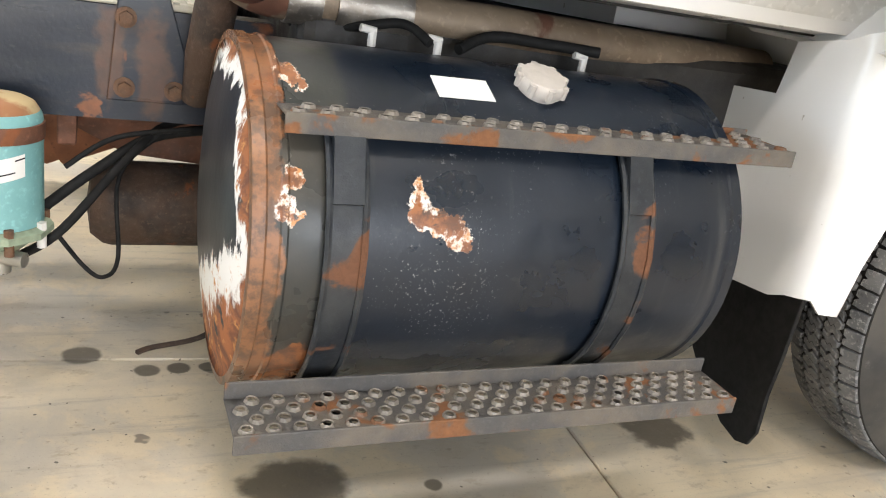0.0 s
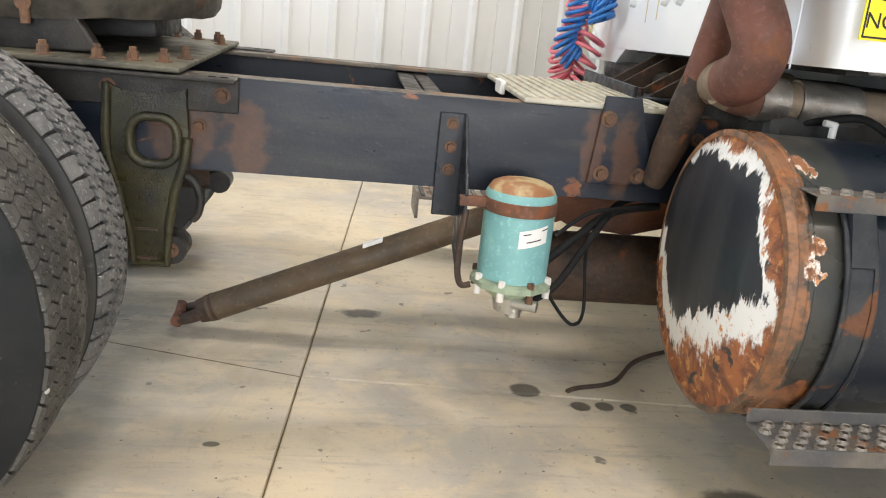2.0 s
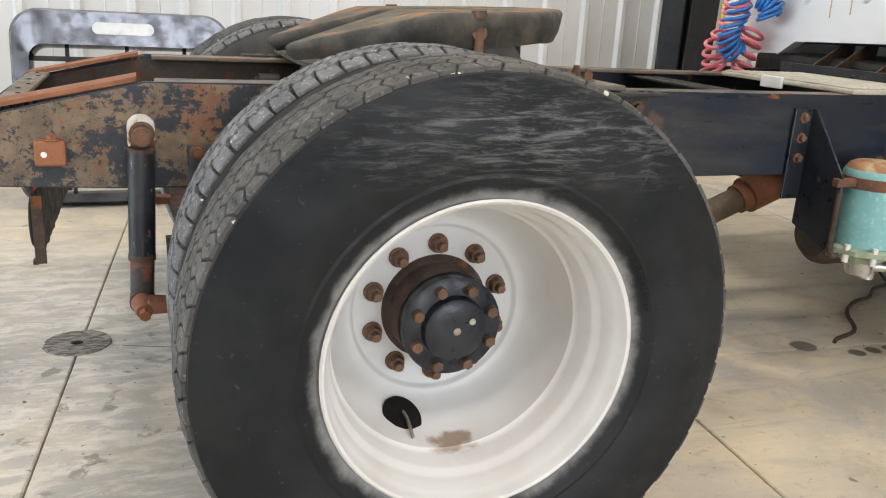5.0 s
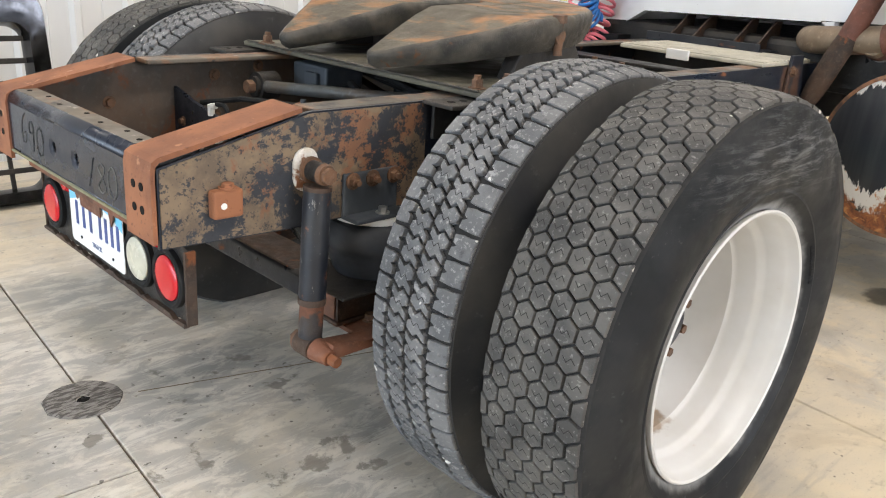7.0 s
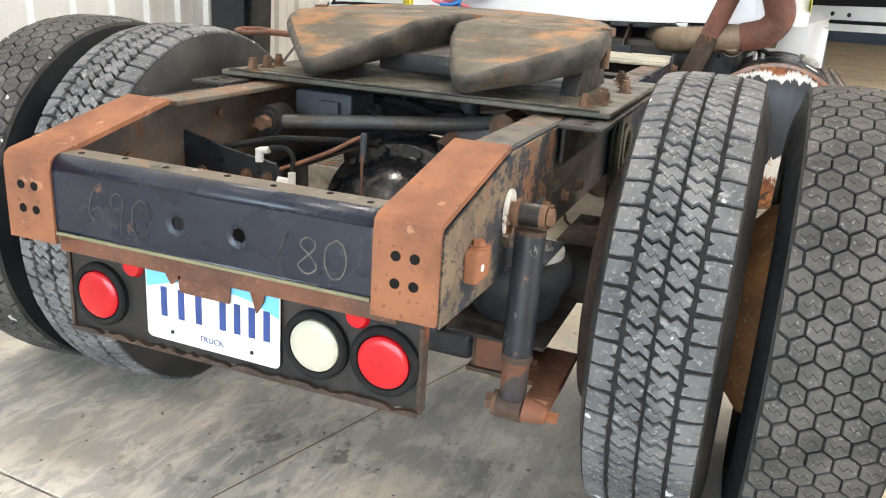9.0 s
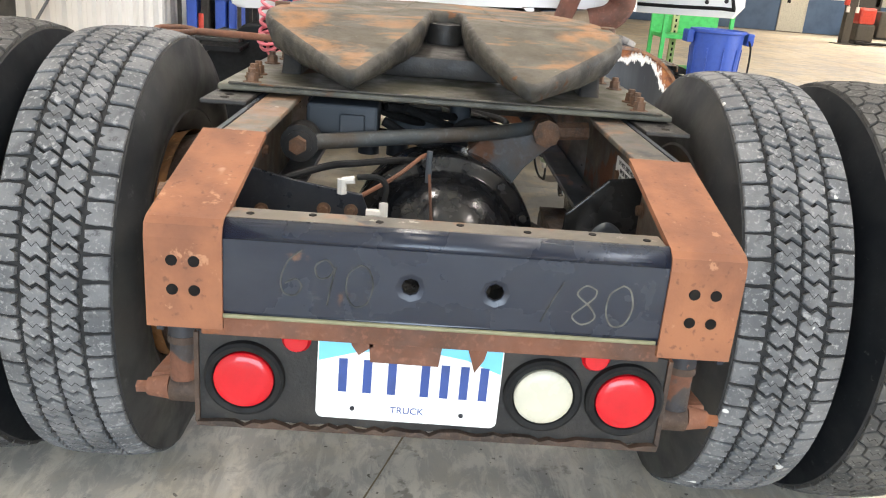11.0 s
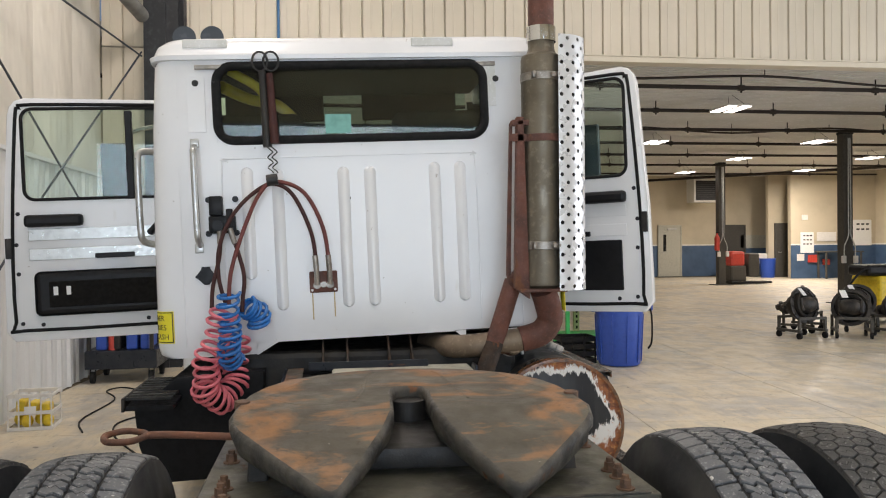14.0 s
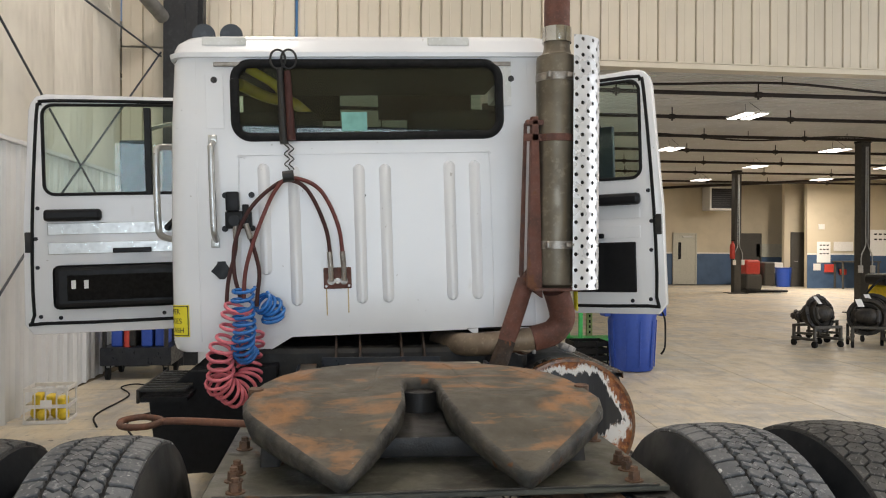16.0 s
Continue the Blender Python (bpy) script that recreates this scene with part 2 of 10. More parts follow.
k.bump(k.noise(90.0, 5.0), 0.25, 0.002)
FRAME = k.done(c, k.ramp(k.noise(9.0, 4.0, (0.4, 1, 1.5)), 0.3, 0.7, 0.26, 0.5))

k = Mat("frame_paint_scaled_off", 0.6)
c = k.mix(k.ramp(k.noise(13.0, 8.0, rough=0.65), 0.36, 0.64), (0.125, 0.092, 0.062), (0.215, 0.155, 0.098))
c = k.mix(k.ramp(k.noise(4.2, 9.0, dist=0.3, rough=0.68), 0.545, 0.60, 0, 0.85), c, k.mix(k.noise(24.0, 7.0), (0.30, 0.125, 0.055), (0.13, 0.065, 0.04)))
c = k.mix(k.ramp(k.noise(7.5, 12.0, (1.0, 1, 1.2), dist=0.2, rough=0.74), 0.495, 0.525), c, k.mix(k.noise(9.0, 6.0), (0.014, 0.019, 0.028), (0.042, 0.046, 0.054)))
c = k.mix(k.ramp(k.noise(75.0, 8.0, rough=0.72), 0.56, 0.60, 0, 0.85), c, (0.022, 0.025, 0.031))
c = k.mix(k.ramp(k.noise(55.0, 6.0), 0.60, 0.70, 0, 0.5), c, (0.25, 0.17, 0.10))
k.bump(k.noise(26.0, 9.0, rough=0.65), 0.45, 0.003)
FRAME_WORN = k.done(c, 0.66)

k = Mat("dusty_worn_top", 0.6)
c = k.mix(k.ramp(k.noise(5.0, 8.0, rough=0.65), 0.36, 0.64), (0.075, 0.066, 0.055), (0.15, 0.127, 0.098))
c = k.mix(k.ramp(k.noise(9.0, 9.0, dist=0.3, rough=0.68), 0.50, 0.60, 0, 0.75), c, (0.22, 0.115, 0.06))
c = k.mix(k.ramp(k.noise(14.0, 9.0, rough=0.7), 0.57, 0.63, 0, 0.8), c, (0.022, 0.024, 0.030))
c = k.mix(k.ramp(k.noise(26.0, 7.0, rough=0.66), 0.64, 0.68, 0, 0.8), c, (0.42, 0.38, 0.32))
k.bump(k.noise(40.0, 8.0), 0.35, 0.002)
DUSTY_TOP = k.done(c, k.ramp(k.noise(11.0, 5.0), 0.35, 0.65, 0.42, 0.7))

k = Mat("orange_rust", 0.8)
c = k.mix(k.ramp(k.noise(9.0, 7.0), 0.35, 0.68), (0.30, 0.118, 0.054), (0.19, 0.075, 0.038))
c = k.mix(k.ramp(k.noise(70.0, 4.0), 0.6, 0.74, 0, 0.75), c, (0.11, 0.045, 0.025))
c = k.mix(k.ramp(k.noise(24.0, 8.0, rough=0.7), 0.60, 0.66, 0, 0.6), c, (0.48, 0.24, 0.13))
c = k.mix(k.ramp(k.noise(14.0, 2.0), 0.68, 0.78, 0, 0.7), c, (0.62, 0.38, 0.26))
k.bump(k.noise(120.0, 5.0), 0.4, 0.002)
ORANGE = k.done(c, 0.78)
BROWN = painted("brown_rust", (0.19, 0.075, 0.04), (0.10, 0.05, 0.032), RUST, 0.6, 0.75, scale=9.0, bump=0.5)
DARK_RUST = painted("dark_rust", (0.075, 0.045, 0.03), (0.035, 0.027, 0.022), RUST, 0.64, 0.7, scale=12.0, bump=0.6)
BOLT = painted("rusty_bolt", (0.165, 0.085, 0.046), (0.075, 0.047, 0.032), rough=0.75, scale=30.0, bump=0.5)
STEEL = painted("bare_steel", (0.38, 0.35, 0.31), (0.22, 0.19, 0.16), rough=0.42, metal=0.8, scale=12.0)
DARK = painted("greasy_black", (0.014, 0.0135, 0.013), (0.036, 0.031, 0.026), RUST, 0.72, 0.5, scale=8.0, bump=0.5)
GLOSSY_BLACK = painted("glossy_black_paint", (0.008, 0.009, 0.011), (0.020, 0.019, 0.018), rough=0.2, scale=7.0, bump=0.15)
GEAR_BLACK = painted("oily_casting", (0.016, 0.015, 0.014), (0.055, 0.046, 0.037), rough=0.5, scale=10.0, bump=0.8)
BLUE_BLACK = painted("blue_black_paint", (0.010, 0.013, 0.020), (0.022, 0.025, 0.031), RUST, 0.70, 0.38, scale=9.0)
k = Mat("crossmember_paint", 0.3)
c = k.mix(k.ramp(k.noise(3.0, 6.0, (1, 1, 2.5)), 0.38, 0.66), (0.008, 0.013, 0.026), (0.017, 0.023, 0.036))
c = k.mix(k.ramp(k.noise(40.0, 8.0, (1, 0.35, 1), rough=0.7), 0.62, 0.74, 0, 0.4), c, (0.11, 0.11, 0.11))
c = k.mix(k.ramp(k.noise(9.0, 8.0), 0.62, 0.68, 0, 0.8), c, (0.15, 0.075, 0.04))
k.bump(k.noise(50.0, 5.0), 0.15, 0.002)
CROSS_PAINT = k.done(c, k.ramp(k.noise(8.0, 6.0), 0.35, 0.65, 0.16, 0.36))
CHROME = plain("chrome", (0.72, 0.72, 0.71), 0.12, 1.0, dirt=0.2, scale=8.0)
GRILLE_CHROME = plain("dull_chrome", (0.09, 0.09, 0.095), 0.16, 1.0, dirt=0.5, scale=8.0)
ALUMINIUM = plain("cast_aluminium", (0.55, 0.55, 0.53), 0.35, 0.9, dirt=0.2)
RUBBER = plain("black_rubber", (0.013, 0.013, 0.013), 0.75, dirt=0.3)
BLACK_PLASTIC = plain("black_plastic", (0.011, 0.011, 0.012), 0.42)
WHITE_PLASTIC = plain("white_plastic", (0.74, 0.72, 0.68), 0.4, dirt=0.12)
PAPER = plain("white_label", (0.82, 0.82, 0.80), 0.6, dirt=0.06)
INK = plain("dark_ink", (0.03, 0.03, 0.035), 0.6)
# near-black for flat discs and plates that draw the shade in holes
HOLE = plain("unlit_hole", (0.008, 0.007, 0.006), 0.9)

k = Mat("tyre_sidewall", 0.62)
k.b.inputs["Specular IOR Level"].default_value = 0.24
c = k.mix(k.ramp(k.noise(5.0, 6.0), 0.36, 0.68), (0.007, 0.0085, 0.0105), (0.016, 0.0175, 0.0195))
c = k.mix(k.ramp(k.noise(55.0, 4.0, (1, 1, 0.25)), 0.64, 0.80, 0, 0.35), c, (0.15, 0.15, 0.15))
scuff = k.math("MULTIPLY", k.patch((0.06, 0.41, 0.13), (0.26, 0.075, 0.08), 0.45, 5.0, 0.7), k.ramp(k.noise(46.0, 9.0, (0.28, 1.9, 1), dist=0.5, rough=0.72), 0.44, 0.68))
c = k.mix(k.math("MULTIPLY", scuff, 0.6), c, (0.22, 0.225, 0.225))
rad = k.vec("LENGTH", k.vec("MULTIPLY", k.co, (1, 1, 0)))
spray = k.math("ADD", rad, k.math("MULTIPLY", k.math("SUBTRACT", k.noise(9.0, 7.0, rough=0.65), 0.5), 0.05))
c = k.mix(k.math("MULTIPLY", k.ramp(spray, 0.330, 0.300, 0.0, 0.6), k.ramp(k.vec("DOT_PRODUCT", k.co, (0, 0, 1)), 0.09, 0.10)), c, (0.55, 0.55, 0.54))
k.bump(k.noise(60.0, 4.0), 0.2, 0.002)
TYRE = k.done(c, k.ramp(k.noise(7.0, 4.0), 0.35, 0.65, 0.45, 0.72))
# lug tyres: dust, with the sidewall's lit sheen lightened into the colour
k = Mat("dusty_sheen_sidewall", 0.55)
c = k.mix(k.ramp(k.noise(5.0, 6.0), 0.36, 0.68), (0.026, 0.027, 0.029), (0.060, 0.057, 0.052))
c = k.mix(k.ramp(k.noise(30.0, 7.0, (1, 1, 0.4), rough=0.68), 0.58, 0.74, 0, 0.5), c, (0.13, 0.13, 0.125))
k.bump(k.noise(60.0, 4.0), 0.2, 0.002)
TYRE_DUST_SHEEN = k.done(c, k.ramp(k.noise(7.0, 4.0), 0.35, 0.65, 0.4, 0.65))
TYRE_MARK = plain("moulded_rubber", (0.016, 0.017, 0.019), 0.6)
k = Mat("tyre_tread", 0.8)
c = k.mix(k.ramp(k.noise(9.0, 6.0), 0.35, 0.68), (0.095, 0.098, 0.102), (0.175, 0.176, 0.177))
c = k.mix(k.ramp(k.noise(120.0, 5.0), 0.54, 0.72, 0, 0.8), c, (0.34, 0.335, 0.325))
c = k.mix(k.ramp(k.noise(23.0, 1.0), 0.765, 0.78), c, (0.65, 0.64, 0.6))
c = k.mix(k.ramp(k.noise(38.0, 7.0, rough=0.7), 0.58, 0.66, 0, 0.6), c, (0.36, 0.36, 0.355))
c = k.mix(k.ramp(k.noise(30.0, 6.0, rough=0.7), 0.58, 0.68, 0, 0.7), c, (0.035, 0.035, 0.036))
k.bump(k.noise(160.0, 5.0), 0.5, 0.002)
TREAD = k.done(c, 0.82)
k = Mat("dusty_dark_tread", 0.8)
c = k.mix(k.ramp(k.noise(9.0, 6.0), 0.35, 0.68), (0.046, 0.045, 0.043), (0.098, 0.093, 0.085))
c = k.mix(k.ramp(k.noise(120.0, 5.0), 0.56, 0.72, 0, 0.7), c, (0.24, 0.235, 0.22))
c = k.mix(k.ramp(k.noise(23.0, 1.0), 0.765, 0.78), c, (0.62, 0.60, 0.55))
c = k.mix(k.ramp(k.noise(30.0, 6.0, rough=0.7), 0.56, 0.68, 0, 0.7), c, (0.030, 0.030, 0.031))
k.bump(k.noise(160.0, 5.0), 0.5, 0.002)
HEX_TREAD = k.done(c, 0.75)
GROOVE = plain("tread_groove", (0.032, 0.031, 0.030), 0.85)

k = Mat("white_wheel_paint", 0.35)
c = k.mix(k.ramp(k.noise(4.0, 4.0), 0.4, 0.7), (0.68, 0.68, 0.67), (0.60, 0.59, 0.56))
c = k.mix(k.ramp(k.noise(13.0, 8.0), 0.70, 0.76, 0, 0.7), c, (0.42, 0.26, 0.13))
c = k.mix(k.math("MULTIPLY", k.patch((0.015, -0.258, -0.03), (0.058, 0.013, 0.04), 0.4, 30.0, 0.25), 0.8), c, k.mix(k.noise(40.0, 5.0), (0.34, 0.20, 0.09), (0.12, 0.08, 0.05)))
k.bump(k.noise(50.0, 3.0), 0.08, 0.001)
WHEEL_WHITE = k.done(c)
k = Mat("wheel_back_rust", 0.85)
c = k.mix(k.ramp(k.noise(10.0, 7.0, rough=0.65), 0.38, 0.66), (0.34, 0.15, 0.05), (0.17, 0.08, 0.035))
c = k.mix(k.ramp(k.noise(40.0, 5.0), 0.58, 0.70, 0, 0.8), c, (0.50, 0.30, 0.12))
k.bump(k.noise(80.0, 6.0), 0.6, 0.003)
WHEEL_RUST = k.done(c)

k = Mat("cab_white_paint", 0.2)
c = k.mix(k.ramp(k.noise(1.8, 4.0), 0.4, 0.7), (0.85, 0.855, 0.86), (0.80, 0.805, 0.81))
c = k.mix(k.ramp(k.noise(30.0, 2.0), 0.74, 0.77, 0, 0.5), c, (0.25, 0.2, 0.15))
c = k.mix(k.ramp(k.noise(7.0, 6.0, (1, 1, 0.3)), 0.68, 0.82, 0, 0.4), c, (0.55, 0.50, 0.38))
k.bump(k.noise(3.0, 2.0), 0.05, 0.01)
CAB_WHITE = k.done(c)
SILL = painted("white_sill_paint", (0.74, 0.745, 0.74), (0.68, 0.685, 0.67), (0.33, 0.32, 0.14), 0.70, 0.35, scale=8.0, bump=0.05)
MOSSY = painted("white_paint_with_moss", (0.76, 0.76, 0.74), (0.66, 0.66, 0.6), (0.34, 0.33, 0.12), 0.6, 0.4, scale=7.0)

# tank: black paint with flaked patches of white primer and rust
TX0, TX1, TY, TZ, TR = 1.892, 2.847, -0.874, 0.627, 0.322
k = Mat("tank_black", 0.4)
k.b.inputs["Specular IOR Level"].default_value = 0.5
c = k.mix(k.ramp(k.noise(3.0, 6.0), 0.35, 0.7), (0.006, 0.011, 0.020), (0.012, 0.018, 0.029))
c = k.mix(k.ramp(k.noise(34.0, 6.0), 0.64, 0.76, 0, 0.3), c, (0.06, 0.06, 0.06))
c = k.mix(k.math("MULTIPLY", k.ramp(k.noise(150.0, 6.0, rough=0.7), 0.60, 0.66), k.ramp(k.noise(4.5, 4.0), 0.52, 0.66)), c, (0.24, 0.24, 0.24))
c = k.mix(k.ramp(k.noise(7.0, 4.0, (3.0, 1, 0.12)), 0.62, 0.80, 0, 0.25), c, (0.11, 0.11, 0.105))
end = k.ramp(k.vec("DOT_PRODUCT", k.co, (1, 0, 0)), TX0 + 0.17, TX0 + 0.15)
c = k.mix(k.math("MULTIPLY", end, 0.9), c, k.mix(k.ramp(k.noise(5.0, 7.0), 0.4, 0.65), (0.030, 0.034, 0.033), (0.060, 0.054, 0.044)))
white = k.mix(k.ramp(k.noise(48.0, 8.0, rough=0.65), 0.42, 0.62), (0.74, 0.72, 0.68), (0.50, 0.22, 0.07))
rusty = k.mix(k.ramp(k.noise(24.0, 8.0, rough=0.68), 0.42, 0.60), (0.30, 0.115, 0.045), (0.13, 0.058, 0.032))
rusty = k.mix(k.ramp(k.noise(9.0, 7.0, dist=1.0), 0.56, 0.60), rusty, (0.048, 0.044, 0.040))
warped = k.co
for wsc, amt in ((26.0, 0.055), (85.0, 0.016)):
    wn2 = k.t.nodes.new("ShaderNodeTexNoise")
    wn2.inputs["Scale"].default_value, wn2.inputs["Detail"].default_value, wn2.inputs["Roughness"].default_value = wsc, 8.0, 0.7
    k.link(k.co, wn2.inputs["Vector"])
    warped = k.vec("ADD", warped, k.vec("SCALE", k.vec("SUBTRACT", wn2.outputs["Color"], (0.5, 0.5, 0.5)), None, amt))
for group in ([((2.163, 0.776), 0.012), ((2.163, 0.752), 0.020), ((2.170, 0.732), 0.025), ((2.198, 0.722), 0.025), ((2.225, 0.712), 0.025), ((2.240, 0.694), 0.024)],
              [((1.955, 0.780), 0.018), ((1.930, 0.766), 0.022), ((1.910, 0.750), 0.020), ((1.940, 0.737), 0.024), ((1.958, 0.725), 0.016)],
              [((1.925, 0.930), 0.014), ((1.945, 0.918), 0.015), ((1.965, 0.911), 0.013), ((1.980, 0.905), 0.010)]):
    near = None
    for (gx, gz), gr_ in group:
        d = k.math("DIVIDE", k.vec("LENGTH", k.vec("MULTIPLY", k.vec("SUBTRACT", warped, (gx, 0, gz)), (1, 0, 1))), gr_)
        near = d if near is None else k.math("MINIMUM", near, d)
    ragged = k.math("ADD", near, k.math("MULTIPLY", k.math("SUBTRACT", k.noise(46.0, 12.0, (1.5, 1, 0.8), rough=0.8), 0.5), 0.8))
    ragged = k.math("ADD", ragged, k.ramp(k.vec("DOT_PRODUCT", k.co, (0, 1, 0)), TY - 0.02, TY + 0.02, 0.0, 9.0))
    inside = k.ramp(ragged, 0.95, 0.90)
    c = k.mix(inside, c, white)
    c = k.mix(k.math("MULTIPLY", inside, k.ramp(k.math("ADD", k.noise(22.0, 10.0, (1.2, 1, 0.9), rough=0.72), k.math("MULTIPLY", ragged, -0.14)), 0.38, 0.44)), c, rusty)
for centre, size, e in [((1.99, -1.15, 0.42), (0.075, 0.3, 0.075), 0.5), ((1.915, -1.1, 0.88), (0.03, 0.3, 0.09), 0.5), ((1.92, -0.75, 0.95), (0.035, 0.25, 0.08), 0.5)]:
    c = k.mix(k.patch(centre, size, e, 15.0, 0.04), c, rusty)
seam = k.math("MULTIPLY", k.ramp(k.math("ADD", k.vec("DOT_PRODUCT", k.co, (1, 0, 0)), k.math("MULTIPLY", k.math("SUBTRACT", k.noise(14.0, 7.0, rough=0.65), 0.5), 0.09)), TX0 + 0.050, TX0 + 0.042), k.ramp(k.noise(5.0, 6.0), 0.36, 0.46, 0.0, 0.95))
c = k.mix(seam, c, k.mix(k.ramp(k.noise(30.0, 8.0, rough=0.68), 0.42, 0.6), (0.27, 0.125, 0.06), (0.12, 0.07, 0.045)))
k.bump(k.noise(45.0, 6.0), 0.2, 0.003)
TANK = k.done(c, k.ramp(k.noise(6.0, 4.0), 0.35, 0.65, 0.24, 0.46))

# the tank's end: black paint left in the middle, flaked to a jagged white edge and rust
k = Mat("tank_end_flaked", 0.6)
u = k.math("DIVIDE", k.math("SUBTRACT", TY, k.vec("DOT_PRODUCT", k.co, (0, 1, 0))), TR)
v = k.math("DIVIDE", k.math("SUBTRACT", k.vec("DOT_PRODUCT", k.co, (0, 0, 1)), TZ), TR)
jag = k.math("MULTIPLY", k.math("SUBTRACT", k.noise(20.0, 9.0, (1, 2.0, 0.45), rough=0.7), 0.5), 0.62)
du = k.math("ADD", u, 0.33)
rise = k.math("MAXIMUM", k.math("MULTIPLY", du, 0.52), k.math("MULTIPLY", du, -0.95))
low = k.math("SUBTRACT", k.math("ADD", rise, -0.52), v)
right = k.math("ADD", k.math("ADD", u, k.math("MULTIPLY", v, 0.6)), -0.88)
left = k.math("SUBTRACT", k.math("SUBTRACT", v, 0.50), k.math("MULTIPLY", k.math("ADD", u, 1.0), 0.55))
upper = k.math("MAXIMUM", k.math("MAXIMUM", right, left), k.math("SUBTRACT", v, 0.80))
low, upper = k.math("ADD", low, jag), k.math("ADD", upper, k.math("MULTIPLY", jag, 0.6))
c = k.mix(k.ramp(k.noise(4.0, 6.0, (1, 4, 0.3)), 0.4, 0.7), (0.014, 0.017, 0.024), (0.034, 0.037, 0.042))
c = k.mix(k.ramp(k.noise(9.0, 7.0, (1, 5, 0.3)), 0.62, 0.75, 0, 0.4), c, (0.10, 0.10, 0.10))
rusts = k.mix(k.ramp(k.noise(18.0, 9.0, dist=0.6, rough=0.7), 0.40, 0.62), (0.36, 0.13, 0.05), (0.15, 0.062, 0.038))
rusts = k.mix(k.ramp(k.noise(30.0, 8.0, dist=0.5), 0.56, 0.64), rusts, (0.52, 0.24, 0.085))
rusts = k.mix(k.ramp(k.noise(8.0, 7.0, dist=1.0), 0.62, 0.66), rusts, (0.045, 0.045, 0.045))
whites = k.mix(k.ramp(k.noise(36.0, 9.0, rough=0.7), 0.56, 0.64), (0.78, 0.78, 0.77), (0.52, 0.24, 0.08))
flake = k.math("MAXIMUM", k.ramp(low, -0.01, 0.01), k.ramp(upper, -0.01, 0.01))
c = k.mix(flake, c, whites)
bare = k.math("ADD", low, k.math("MULTIPLY", k.math("SUBTRACT", k.noise(12.0, 9.0, rough=0.7), 0.5), 0.7))
c = k.mix(k.ramp(bare, 0.20, 0.30), c, rusts)
wavy = k.noise(4.6, 3.0, (1, 1.4, 0.7), dist=1.4)
band = k.mix(k.ramp(wavy, 0.58, 0.60), rusts, k.mix(k.ramp(wavy, 0.64, 0.66), whites, (0.24, 0.16, 0.11)))
c = k.mix(k.ramp(k.math("ADD", upper, k.math("MULTIPLY", k.math("SUBTRACT", k.noise(14.0, 8.0, rough=0.7), 0.5), 0.3)), 0.05, 0.09), c, band)
k.bump(k.math("ADD", flake, k.math("MULTIPLY", k.noise(40.0, 8.0), 0.4)), 0.6, 0.003)
TANK_END = k.done(c, k.ramp(flake, 0.0, 1.0, 0.36, 0.8))
STEP_WORN = painted("step_worn_rims", (0.26, 0.235, 0.205), (0.13, 0.115, 0.10), (0.24, 0.115, 0.06), 0.57, 0.45, metal=0.2, scale=14.0, bump=0.4)
STEP = painted("step_dirty_black", (0.078, 0.077, 0.078), (0.14, 0.122, 0.102), (0.27, 0.12, 0.055), 0.565, 0.6, scale=11.0, bump=0.6)
STRAP = painted("strap_black_rust", (0.014, 0.018, 0.024), (0.038, 0.042, 0.046), (0.19, 0.085, 0.045), 0.585, 0.42, scale=13.0)
TEAL = painted("teal_paint", (0.22, 0.47, 0.47), (0.18, 0.40, 0.41), (0.40, 0.30, 0.12), 0.70, 0.45, scale=9.0)
k = Mat("teal_can_top", 0.6)
c = k.mix(k.ramp(k.noise(12.0, 6.0), 0.42, 0.56), (0.30, 0.135, 0.06), (0.46, 0.36, 0.2))
CAN_TOP = k.done(c)
k = Mat("fifth_wheel_grease", 0.55)
c = k.mix(k.ramp(k.noise(6.0, 6.0, dist=0.3), 0.35, 0.68), (0.076, 0.066, 0.048), (0.122, 0.105, 0.076))
band = k.math("ADD", k.math("ABSOLUTE", k.vec("DOT_PRODUCT", k.co, (0, 1, 0))), k.math("MULTIPLY", k.math("SUBTRACT", k.noise(7.0, 5.0), 0.5), 0.32))
rusty = k.mix(k.noise(30.0, 6.0), (0.34, 0.165, 0.065), (0.21, 0.112, 0.055))
c = k.mix(k.math("MULTIPLY", k.math("MULTIPLY", k.ramp(band, 0.27, 0.35), k.ramp(band, 0.44, 0.40)), k.ramp(k.noise(9.0, 6.0), 0.40, 0.58)), c, rusty)
c = k.mix(k.math("MULTIPLY", k.ramp(k.noise(5.5, 9.0, (1.8, 0.8, 1), dist=0.4, rough=0.65), 0.51, 0.62), 0.8), c, rusty)
c = k.mix(k.ramp(k.noise(8.0, 6.0, (2.5, 0.6, 1)), 0.58, 0.70, 0, 0.5), c, (0.065, 0.055, 0.041))
c = k.mix(k.ramp(k.noise(60.0, 6.0), 0.6, 0.75, 0, 0.5), c, (0.04, 0.034, 0.027))
c = k.mix(k.ramp(k.noise(75.0, 2.0), 0.765, 0.79), c, (0.5, 0.46, 0.4))
k.bump(k.math("ADD", k.noise(8.0, 9.0, rough=0.66), k.math("MULTIPLY", k.noise(45.0, 6.0), 0.22)), 0.75, 0.012)
GREASE = k.done(c, k.ramp(k.noise(10.0, 5.0), 0.35, 0.65, 0.6, 0.88))
GREASE_EDGE = painted("fifth_wheel_edge", (0.035, 0.032, 0.027), (0.095, 0.083, 0.064), (0.20, 0.09, 0.04), 0.64, 0.55, scale=14.0, bump=0.9)
BASE_OLIVE = painted("olive_grey_base_plate", (0.115, 0.108, 0.078), (0.035, 0.032, 0.026), (0.16, 0.085, 0.045), 0.60, 0.5, scale=5.0, bump=0.4)
